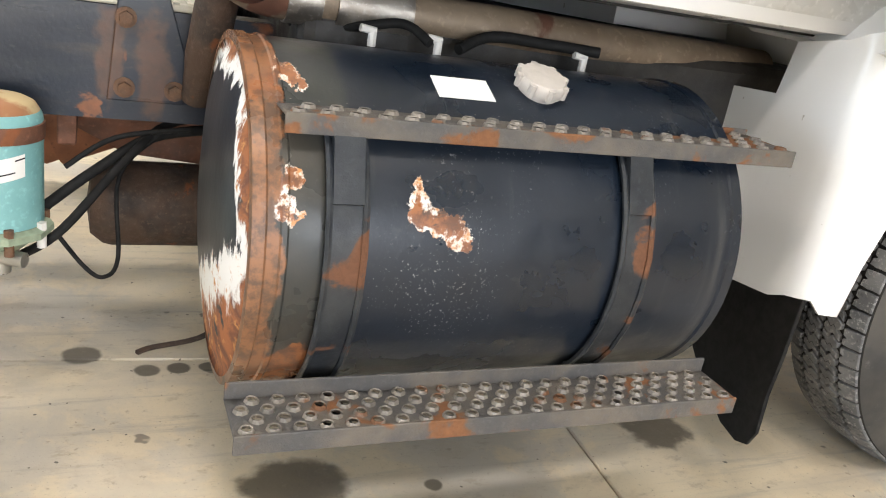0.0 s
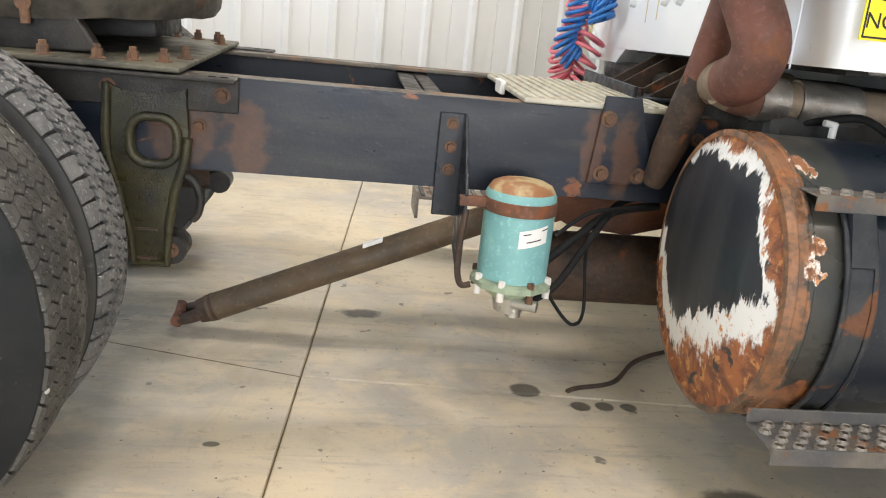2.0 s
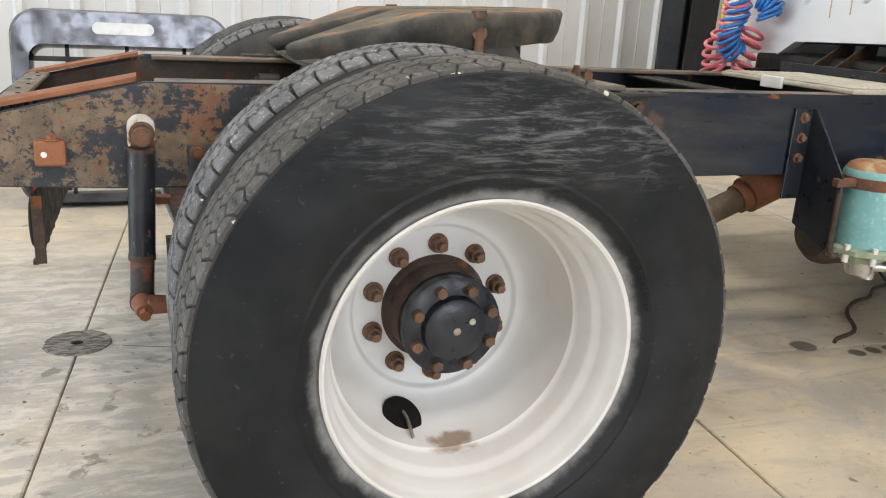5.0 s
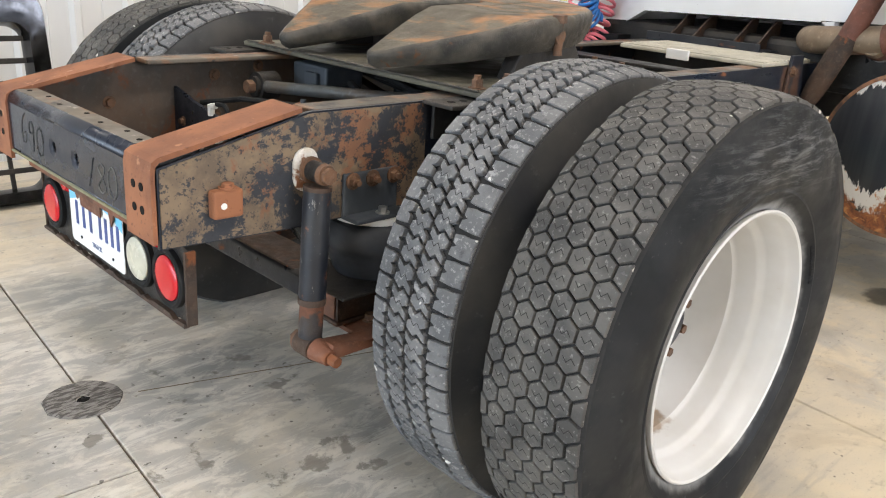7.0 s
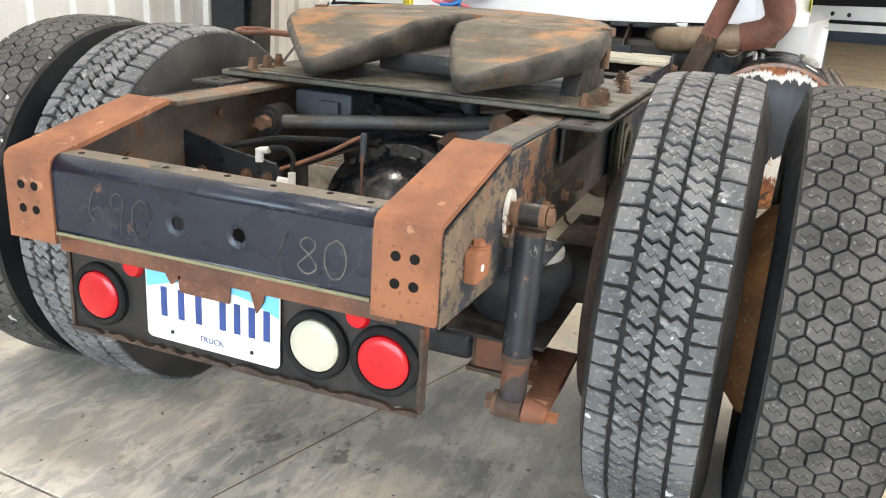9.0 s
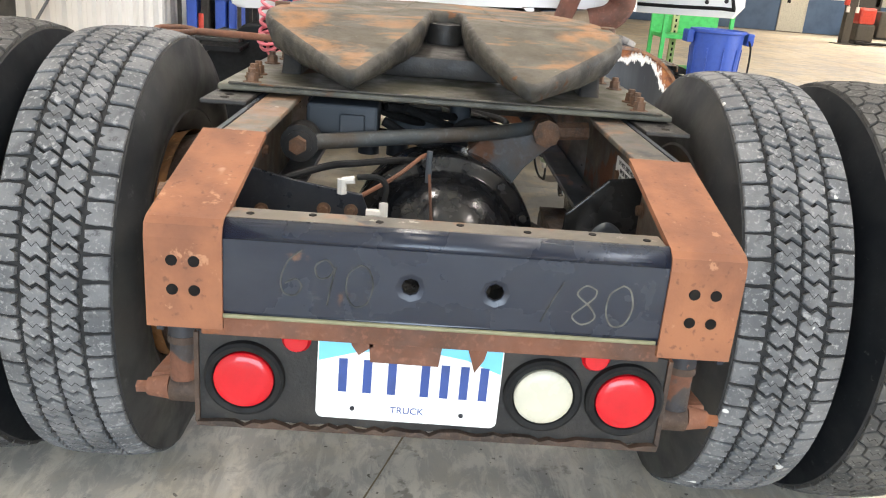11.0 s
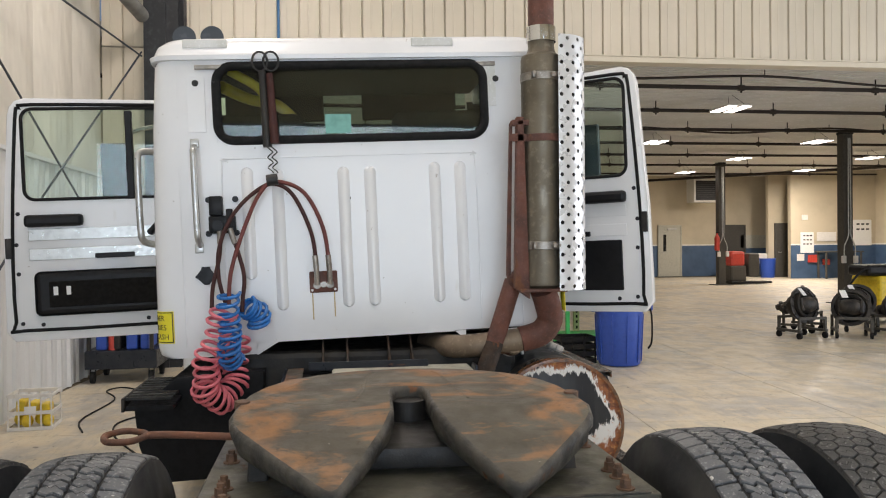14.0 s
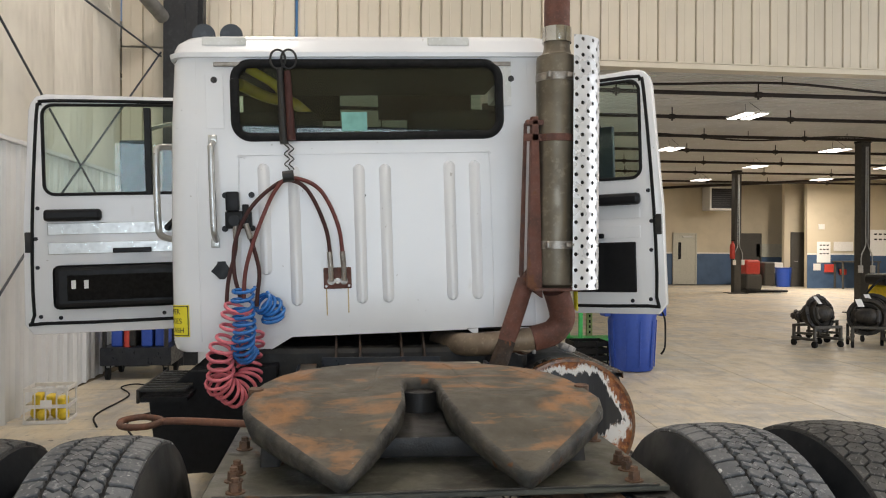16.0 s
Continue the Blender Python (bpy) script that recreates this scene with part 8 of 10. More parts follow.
# gladhand holder, hose plate and hoses
bm = bmesh.new()
box(bm, (-0.05, 0.60, 0.60), (-0.0, 0.66, 0.69), 0.008)
box(bm, (-0.04, 0.545, 0.52), (-0.0, 0.665, 0.60), 0.008)
box(bm, (-0.055, 0.555, 0.53), (-0.03, 0.585, 0.63), 0.006)
rod(bm, (-0.05, 0.62, 0.555), (-0.07, 0.62, 0.555), 0.025, n=14)
for y, z in ((0.545, 0.675), (0.665, 0.675), (0.545, 0.52), (0.67, 0.52)):
    rod(bm, (-0.012, y, z), (0.0, y, z), 0.014, n=12)
part("gladhand_holder", bm, BLACK_PLASTIC, cab, "black hose coupling holder", smooth=30)
bm = bmesh.new()
box(bm, (-0.010, 0.095, 0.225), (0.0, 0.225, 0.325), 0.006)
hp = part("hose_plate", bm, EXHAUST, cab, "brown hose bracket with two fittings")
bm = bmesh.new()
for y in (0.19, 0.13):
    rod(bm, (-0.03, y, 0.262), (-0.01, y, 0.262), 0.018, n=14)
    rod(bm, (-0.032, y, 0.262), (-0.032, y, 0.33), 0.012, n=8)
rod(bm, (-0.02, 0.16, 0.262), (-0.01, 0.16, 0.262), 0.014, n=14)
part("hose_fitting", bm, STEEL, cab, smooth=40)
part("plate_screw", rod(bmesh.new(), (-0.014, 0.213, 0.238), (-0.009, 0.213, 0.238), 0.006, n=8), PAPER, cab)
part("plate_screw", rod(bmesh.new(), (-0.014, 0.107, 0.238), (-0.009, 0.107, 0.238), 0.006, n=8), PAPER, cab)
for y, zl in ((0.213, 0.10), (0.112, 0.11)):
    part("rust_streak", box(bmesh.new(), (-0.0012, y - 0.003, zl), (0.001, y + 0.003, 0.225)), plain("rust_stain", (0.62, 0.47, 0.25), 0.6), cab)
for name, mt, pts in (("dark_hose", DARK_HOSE, [(-0.035, 0.19, 0.33), (-0.04, 0.205, 0.50), (-0.05, 0.28, 0.68), (-0.06, 0.365, 0.735), (-0.07, 0.45, 0.70), (-0.08, 0.55, 0.60), (-0.085, 0.615, 0.46), (-0.08, 0.625, 0.32), (-0.08, 0.60, 0.20)]),
                      ("red_hose", RED_HOSE, [(-0.035, 0.13, 0.33), (-0.04, 0.15, 0.52), (-0.055, 0.23, 0.69), (-0.065, 0.355, 0.745), (-0.075, 0.43, 0.69), (-0.085, 0.51, 0.52), (-0.09, 0.57, 0.34), (-0.09, 0.585, 0.20)]),
                      ("dark_hose", DARK_HOSE, [(-0.055, 0.57, 0.53), (-0.06, 0.54, 0.44), (-0.065, 0.515, 0.32), (-0.07, 0.525, 0.22), (-0.08, 0.53, 0.16)]),
                      ("dark_hose", DARK_HOSE, [(-0.05, 0.615, 0.53), (-0.055, 0.62, 0.42), (-0.06, 0.655, 0.28), (-0.07, 0.665, 0.17)])):
    bm = bmesh.new()
    tube(bm, pts, 0.0095, 10, 8)
    part(name, bm, mt, cab, smooth=60)
for a, b in (((-0.035, 0.19, 0.33), (-0.036, 0.194, 0.40)), ((-0.035, 0.13, 0.33), (-0.036, 0.134, 0.40)), ((-0.055, 0.57, 0.54), (-0.058, 0.55, 0.47)), ((-0.05, 0.615, 0.54), (-0.054, 0.617, 0.47))):
    part("hose_ferrule", rod(bmesh.new(), a, b, 0.013, n=10), STEEL, cab, smooth=40)
bm = bmesh.new()
rod(bm, (-0.05, 0.385, 0.905), (-0.045, 0.395, 1.25), 0.020, 0.017, 14)
part("hose_tender", bm, DARK, cab, "black spring hose hanger", smooth=40)
bm = bmesh.new()
rod(bm, (-0.055, 0.352, 0.92), (-0.05, 0.362, 1.24), 0.021, 0.015, 14)
part("tender_sleeve", bm, DARK_HOSE, cab, smooth=40)
bm = bmesh.new()
for y in (0.405, 0.355):
    c0 = Vector((-0.03, y, 1.30))
    bm = bmesh.new()
    tube(bm, [c0 + Vector((0, 0.035 * math.cos(t * math.pi / 5), 0.045 * math.sin(t * math.pi / 5))) for t in range(10)] + [c0 + Vector((0, 0.035, 0))], 0.005, 6, 2)
    part("hanger_ring", bm, DARK, cab, smooth=50)
bm = bmesh.new()
for y in (0.375, 0.355):
    tube(bm, [(-0.05, y + 0.012 * math.cos(t * 1.6), 0.905 - 0.012 * t) for t in range(11)], 0.003, 6, 2)
rod(bm, (-0.075, 0.395, 0.75), (-0.075, 0.345, 0.755), 0.026, n=10)
part("tender_hook", bm, DARK, cab, smooth=50)


def coil(name, mt, axis, turns, rad, r):
    """A coiled hose round a smooth axis."""
    ax = smooth_path(axis, 40)
    n = int(turns * 14)
    pts = []
    for i in range(n + 1):
        u = i / n * (len(ax) - 1)
        a, b = ax[int(u)], ax[min(int(u) + 1, len(ax) - 1)]
        p = a.lerp(b, u - int(u))
        d = (ax[min(int(u) + 2, len(ax) - 1)] - ax[max(int(u) - 2, 0)]).normalized()
        e1 = d.cross(Vector((1, 0, 0))).normalized()
        e2 = d.cross(e1)
        t = 2 * math.pi * turns * i / n
        rr = rad * (0.85 + 0.15 * math.sin(u * 0.37))
        pts.append(p + rr * (e1 * math.cos(t) + (e2 * 0.85 + d * 0.5) * math.sin(t)))
    bm = bmesh.new()
    tube(bm, pts, r, 8, 0)
    return part(name, bm, mt, cab, smooth=70)


coil("red_coil", RED_COIL, [(-0.115, 0.60, 0.17), (-0.14, 0.650, 0.04), (-0.155, 0.692, -0.09), (-0.15, 0.688, -0.18), (-0.125, 0.640, -0.222), (-0.10, 0.585, -0.18), (-0.09, 0.565, -0.09), (-0.085, 0.565, 0.05)], 22, 0.064, 0.0082)
coil("blue_coil", BLUE_COIL, [(-0.11, 0.578, 0.25), (-0.14, 0.58, 0.14), (-0.165, 0.585, 0.06), (-0.165, 0.58, -0.01), (-0.14, 0.572, -0.06)], 11, 0.054, 0.0082)
coil("blue_coil", BLUE_COIL, [(-0.085, 0.51, 0.19), (-0.075, 0.465, 0.15), (-0.08, 0.452, 0.10)], 6, 0.054, 0.0082)
# yellow signs: a flat one on the right side, one wrapped round the left rear corner
def round_corner(p):
    """From the flat sign (across, up, out) to the cab's rounded left rear corner."""
    rc, half = 0.085, 0.0668
    q, r = p.x - 0.036, rc + p.z + 0.002
    if q > half:
        return Vector((rc - r, HW - rc - (q - half), p.y + 0.100))
    if q < -half:
        return Vector((rc - half - q, HW - rc + r, p.y + 0.100))
    a = (q + half) / rc
    return Vector((rc - r * math.sin(a), HW - rc + r * math.cos(a), p.y + 0.100))


def strip(x0, y0, x1, y1, z0, z1, n, m):
    """A thin closed bar cut across n times, so that it can bend."""
    bm = bmesh.new()
    rows = [[bm.verts.new(m @ Vector((x0 + (x1 - x0) * i / n, y, z))) for y, z in ((y0, z0), (y1, z0), (y1, z1), (y0, z1))] for i in range(n + 1)]
    for a, b in zip(rows, rows[1:]):
        for q in range(4):
            bm.faces.new((a[q], a[(q + 1) % 4], b[(q + 1) % 4], b[q]))
    bm.faces.new(rows[0][::-1])
    bm.faces.new(rows[-1])
    bmesh.ops.recalc_face_normals(bm, faces=bm.faces)
    return bm


for s in (-1, 1):
    sm = Matrix(((1, 0, 0, 0.115), (0, 0, -1, -HW - WIDER - 0.004), (0, 1, 0, 0.165), (0, 0, 0, 1))) if s < 0 else Matrix.Identity(4)
    w2, h2, e = (0.205, 0.185, 0.004) if s < 0 else (0.20, 0.147, 0.004)
    sg = part("cash_sign", strip(-w2 / 2, -h2 / 2, w2 / 2, h2 / 2, 0, 0.003, 20, sm), YELLOW_SIGN, cab, "yellow warning sign with black letters")
    bits = [sg]
    for a, b, c2, d2 in ((-w2 / 2 + e, -h2 / 2 + e, w2 / 2 - e, -h2 / 2 + 2 * e), (-w2 / 2 + e, h2 / 2 - 2 * e, w2 / 2 - e, h2 / 2 - e), (-w2 / 2 + e, -h2 / 2 + e, -w2 / 2 + 2 * e, h2 / 2 - e), (w2 / 2 - 2 * e, -h2 / 2 + e, w2 / 2 - e, h2 / 2 - e)):
        bits.append(part("sign_border", strip(a, b, c2, d2, 0.003, 0.0036, 16, sm), INK, sg))
    for i, word in enumerate(("DRIVER", "CARRIES", "NO CASH")):
        bits.append(writing("sign_word", word, h2 * 0.235, sm @ Matrix.Translation((0, h2 * (0.28 - 0.29 * i), 0.0035)), INK, sg, 0.0003))
    if s > 0:
        for ob in bits:
            ob.data.transform(ob.matrix_basis)
            ob.matrix_basis = Matrix.Identity(4)
            for v in ob.data.vertices:
                v.co = round_corner(v.co)
for s in (-1, 1):
    bm = bmesh.new()
    ol4 = rounded(CL - 0.55, 1.19, 0.07, 6, (0.37 + CL - 0.18) / 2, 0.655)
    side = s * (HW - 0.004) - (WIDER if s < 0 else 0)
    tube(bm, [(x, side, z) for x, z in ol4] + [(ol4[0][0], side, ol4[0][1])], 0.012, 8, 0, cap=False)
    part("door_opening_seal", bm, RUBBER, cab, smooth=60)
# sill, floor, seats, steering wheel
for s in (-1, 1):
    bm = bmesh.new()
    prism(bm, [(s * (y + (WIDER if s < 0 else 0)), z) for y, z in ((0.90, 0.062), (0.918, 0.058), (0.930, 0.035), (0.934, 0.005), (0.928, -0.022), (0.905, -0.042), (0.86, -0.05), (0.84, -0.04), (0.88, 0.02))], CL - 0.02, Matrix(((0, 0, 1, 0.10), (1, 0, 0, 0), (0, 1, 0, 0.055 if s < 0 else 0), (0, 0, 0, 1))))
    bmesh.ops.recalc_face_normals(bm, faces=bm.faces)
    part("cab_sill", bm, SILL, cab, "white curved sill with a little moss", smooth=60)
part("cab_floor", box(bmesh.new(), (0.05, -0.93, 0.0), (CL - 0.05, 0.86, 0.03)), TRIM, cab)
for s in (-1, 1):
    bm = bmesh.new()
    box(bm, (0.18, s * 0.45 - 0.24, 0.72), (0.32, s * 0.45 + 0.24, 1.10), 0.06, segs=3)
    box(bm, (0.2, s * 0.45 - 0.25, 0.25), (0.70, s * 0.45 + 0.25, 0.72), 0.06, segs=3)
    part("seat", bm, TRIM, cab, smooth=50)
bm = bmesh.new()
tube(bm, [(0.12, 0.56, 1.29), (0.13, 0.42, 1.20), (0.14, 0.385, 1.08), (0.16, 0.37, 0.92), (0.18, 0.38, 0.80)], 0.022, 10)
part("yellow_strap", bm, YELLOW, cab, smooth=50)
bm = bmesh.new()
tube(bm, [(0.3, 0.62, 1.25), (0.5, 0.5, 1.22), (0.8, 0.38, 1.24), (1.2, 0.3, 1.22)], 0.03, 8)
part("yellow_strap", bm, YELLOW, cab, smooth=50)
bm = bmesh.new()
c0 = Vector((1.0, 0.42, 0.80))
tube(bm, [c0 + Vector((0.10 * math.sin(t * math.pi / 6), 0.22 * math.cos(t * math.pi / 6), 0.2 * math.sin(t * math.pi / 6))) for t in range(12)] + [c0 + Vector((0, 0.22, 0))], 0.014, 8, 3)
part("steering_wheel", bm, BLACK_PLASTIC, cab, smooth=60)
part("headliner", box(bmesh.new(), (0.09, -0.82, 1.385), (CL - 0.06, 0.82, 1.40)), TRIM, cab)
for s in (-1, 1):
    part("sun_visor", box(bmesh.new(), (CL - 0.10, s * 0.42 - 0.30, 1.22), (CL - 0.08, s * 0.42 + 0.30, 1.38), 0.006), TRIM, cab)
part("dashboard", box(bmesh.new(), (1.15, -0.83, 0.35), (1.36, 0.83, 0.74), 0.05), TRIM, cab)
for i in range(2):
    bm = bmesh.new()
    rod(bm, (0.2, 0.64 + 0.13 * i, 1.47), (0.32, 0.64 + 0.13 * i, 1.47), 0.055, 0.04, 24)
    rod(bm, (0.26, 0.64 + 0.13 * i, 1.42), (0.26, 0.64 + 0.13 * i, 1.46), 0.02)
    part("roof_horn", bm, STEEL_GREY, cab, smooth=40)


def cab_door(s, angle):
    """An open door, hinged at its front edge; seen from inside the panel has its pocket, armrest and cranks."""
    d = new("door")
    d.parent = cab
    d.matrix_basis = pose(CL - 0.17, s * (HW - 0.01) - (WIDER if s < 0 else 0), 0.0) @ pose(0, 0, 0, 0, 0, s * angle)
    tagged(d, "open white cab door with bare inner panel")
    # local: y runs outwards along the door (times s), -x is the inner face that looks to the rear
    wd, z0, z1 = (1.085, -0.045, 1.375) if s > 0 else (0.94, -0.03, 1.42)

    def Y(v):
        return s * v

    def bx(lo, hi, bevel=0.0, segs=2):
        a, b = (lo[0], Y(lo[1]), lo[2]), (hi[0], Y(hi[1]), hi[2])
        return box(bmesh.new(), tuple(map(min, a, b)), tuple(map(max, a, b)), bevel, segs=segs)
    bm = bmesh.new()
    prism(bm, [(Y(y), z) for y, z in ((0.02, z0), (wd - 0.05, z0), (wd, z0 + 0.06), (wd - 0.01, 0.6), (wd - 0.055, z1 - 0.10), (wd - 0.07, z1 - 0.05), (wd - 0.10, z1 - 0.015), (wd - 0.15, z1), (0.10, z1 - 0.02), (0.0, z1 - 0.08))], 0.055, Matrix(((0, 0, 1, 0), (1, 0, 0, 0), (0, 1, 0, 0), (0, 0, 0, 1))), 0.008)
    bmesh.ops.recalc_face_normals(bm, faces=bm.faces)
    shell = part("door_shell", bm, CAB_WHITE, d, smooth=40)
    a, b = sorted((Y(0.09), Y(wd - 0.13)))
    cut(shell, [((-0.2, a, 0.78), (0.2, b, z1 - 0.065), 0.06)])
    part("door_glass", bx((0.024, 0.07, 0.76), (0.028, wd - 0.11, z1 - 0.05)), CLEAR_GLASS, d)
    bm = bmesh.new()
    ol3 = rounded(wd - 0.22, z1 - 0.845, 0.06, 6, Y((0.09 + wd - 0.13) / 2), (z1 + 0.715) / 2)
    tube(bm, [(0.0, y, z) for y, z in ol3] + [(0.0, *ol3[0])], 0.010, 8, 0, cap=False)
    part("window_seal", bm, RUBBER, d, smooth=60)
    bm = bmesh.new()
    rim4 = [(0.03, 0.02), (wd - 0.11, 0.02), (wd - 0.055, 0.07), (wd - 0.058, 0.6), (wd - 0.100, z1 - 0.12), (wd - 0.125, z1 - 0.065), (wd - 0.19, z1 - 0.04), (0.10, z1 - 0.05)]
    tube(bm, [(-0.001, Y(y), z) for y, z in rim4], 0.010, 8, 3)
    part("door_seal", bm, RUBBER, d, smooth=60)
    part("quarter_bar", bx((-0.012, 0.345, 0.77), (0.034, 0.385, z1 - 0.08), 0.006), BLACK_PLASTIC, d)
    part("pocket", bx((-0.045, 0.06, 0.10), (0.0, wd - 0.17, 0.36), 0.035, 3), BLACK_PLASTIC, d, "black moulded door pocket") if s > 0 else part("pocket", bx((-0.012, 0.06, 0.10), (0.0, wd - 0.17, 0.40), 0.006), BLACK_PLASTIC, d, "flat black door trim panel")
    if s > 0:
        part("pocket_well", bx((-0.05, 0.13, 0.15), (-0.04, wd - 0.25, 0.30), 0.004), HOLE, d)
        for y in (wd - 0.30, wd - 0.37):
            part("torn_sticker", bx((-0.052, y, 0.22), (-0.05, y + 0.025, 0.27)), PAPER, d)
    part("armrest", bx((-0.06, wd - 0.45, 0.62), (0.0, wd - 0.13, 0.69), 0.02), BLACK_PLASTIC, d)
    for z in (0.46, 0.575):
        part("pressed_bar", bx((-0.004, 0.10, z - 0.035), (0.001, wd - 0.14, z + 0.035), 0.003), ALUMINIUM if s > 0 else CAB_WHITE, d)
    bm = bmesh.new()
    rod(bm, (-0.05, Y(0.26), 0.57), (-0.05, Y(0.19), 0.65), 0.018, 0.014, 12)
    rod(bm, (-0.05, Y(0.26), 0.57), (0.0, Y(0.26), 0.57), 0.02, n=12)
    part("window_crank", bm, BLACK_PLASTIC, d, smooth=40)
    bm = bmesh.new()
    box(bm, tuple(map(min, (-0.03, Y(0.36), 0.425), (-0.01, Y(0.58), 0.455))), tuple(map(max, (-0.03, Y(0.36), 0.425), (-0.01, Y(0.58), 0.455))), 0.006)
    part("door_lever", bm, BLACK_PLASTIC, d)
    for y, z in ((wd - 0.09, 0.06), (wd - 0.2, 0.05), (0.3, 0.055), (0.2, 0.06), (wd - 0.08, 0.35), (wd - 0.075, 0.52), (wd - 0.09, 0.70), (0.14, 0.70)):
        part("panel_plug", rod(bmesh.new(), (-0.003, Y(y), z), (0.002, Y(y), z), 0.012, n=12), INK, d)
    part("door_latch", bx((-0.012, wd - 0.05, 0.44), (0.02, wd - 0.015, 0.56), 0.006), DARK, d)
    # mirror outside the door
    bm = bmesh.new()
    tube(bm, [(0.07, Y(0.16), 0.70), (0.20, Y(0.36), 0.73), (0.22, Y(0.40), 0.80), (0.22, Y(0.40), 1.15), (0.2, Y(0.36), 1.20), (0.07, Y(0.16), 1.22)], 0.014, 10)
    part("mirror_arm", bm, CHROME, d, smooth=50)
    part("mirror_head", bx((0.225, 0.395, 0.74), (0.26, 0.57, 1.13), 0.01), STEEL_GREY, d)


cab_door(1, 4)
cab_door(-1, 38)

# beam and brackets under the back of the cab
bm = bmesh.new()
box(bm, (1.60, -0.235, 0.957), (1.90, 0.315, 0.968), 0.003)
beam = part("cab_beam", bm, BLUE_BLACK, truck, "blue-black beam with cab mounts", m=pose(0.27, 0, -0.024))
part("beam_lip", box(bmesh.new(), (1.595, -0.235, 0.958), (1.607, 0.315, 0.998), 0.003), BLUE_BLACK, beam)
part("beam_cross", box(bmesh.new(), (1.94, -0.46, 0.90), (2.0, 0.50, 1.02), 0.006), BLUE_BLACK, beam)
for y in (0.245, 0.13, -0.07, -0.18):
    bm = bmesh.new()
    prism(bm, [(1.66, 0.968), (1.88, 0.968), (1.90, 1.085), (1.84, 1.085)], 0.010, Matrix(((1, 0, 0, 0), (0, 0, 1, y), (0, 1, 0, 0), (0, 0, 0, 1))), 0.003)
    rod(bm, (1.64, y + 0.02, 0.968), (1.64, y + 0.02, 0.99), 0.012, n=6)
    part("cab_mount", bm, DARK_RUST, beam)
bm = bmesh.new()
box(bm, (2.05, -0.7, 0.80), (4.2, 0.7, 1.0), 0.03)
part("engine_block", bm, DARK, truck)

# hood, fenders, mudguards
bm = bmesh.new()
box(bm, (3.36, -0.68, 0.95), (4.95, 0.68, 1.78), 0.12, segs=4)
part("hood", bm, CAB_WHITE, truck, "white engine hood", smooth=40)
for s in (-1, 1):
    bm = bmesh.new()
    # a rear splash panel that turns round a soft corner into the side with the wheel arch
    run = [(3.155, 0.56, 0.47, 0.935), (3.165, 0.70, 0.475, 0.94), (3.17, 0.84, 0.48, 0.95), (3.17, 0.86, 0.48, 1.075), (3.17, 1.0, 0.495, 1.10), (3.172, 1.045, 0.515, 1.12), (3.182, 1.075, 0.52, 1.13), (3.205, 1.095, 0.522, 1.14), (3.235, 1.103, 0.49, 1.16), (3.28, 1.105, 0.485, 1.19)]
    for (x0, y0, a0, b0), (x1, y1, a1, b1) in zip(run, run[1:]):
        nrm = Vector((y1 - y0, -(x1 - x0), 0)).normalized() * -0.012
        q = [Vector((x0, y0, a0)), Vector((x1, y1, a1)), Vector((x1, y1, b1)), Vector((x0, y0, b0))]
        v = [[bm.verts.new((p.x - o * nrm.x, s * (p.y - o * nrm.y), p.z)) for p in q] for o in (0, 1)]
        for vs in (v[0], v[1][::-1], [v[0][0], v[0][1], v[1][1], v[1][0]], [v[0][3], v[0][2], v[1][2], v[1][3]]):
            bm.faces.new(vs)
    bmesh.ops.remove_doubles(bm, verts=bm.verts, dist=1e-4)
    arch = [(3.92 + 0.62 * math.cos(radians(a)), 0.48 + 0.62 * math.sin(radians(a))) for a in range(0, 181, 12)]
    outl = [(4.7, 0.5)] + arch + [(3.27, 0.485), (3.27, 1.19), (3.4, 1.26), (4.7, 1.28)]
    prism(bm, outl, 0.02, Matrix(((1, 0, 0, 0), (0, 0, s, s * 1.085), (0, 1, 0, 0), (0, 0, 0, 1))), 0.006)
    prism(bm, [(3.18, 1.085), (3.27, 1.17), (3.4, 1.24), (4.7, 1.26), (4.7, 1.24), (3.4, 1.22), (3.29, 1.15), (3.2, 1.075)], 0.42, Matrix(((1, 0, 0, 0), (0, 0, s, s * 0.67), (0, 1, 0, 0), (0, 0, 0, 1))))
    bmesh.ops.recalc_face_normals(bm, faces=bm.faces)
    part("front_fender", bm, CAB_WHITE, truck, "white moulded front fender", smooth=50)
    bm = bmesh.new()
    prism(bm, [(s * y, z) for y, z in ((0.60, 0.52), (1.085, 0.53), (1.08, 0.36), (1.07, 0.26), (1.08, 0.15), (1.06, 0.105), (1.02, 0.09), (0.95, 0.10), (0.80, 0.19), (0.66, 0.30))], 0.012, Matrix(((-0.10, 0, 1, 3.30), (1, 0, 0, 0), (0, 1, 0, 0), (0, 0, 0, 1))) if s > 0 else Matrix(((0.10, 0, 1, 3.30), (1, 0, 0, 0), (0, 1, 0, 0), (0, 0, 0, 1))), 0.003)
    bmesh.ops.recalc_face_normals(bm, faces=bm.faces)
    part("mudflap", bm, RUBBER, truck, "black rubber mudflap")

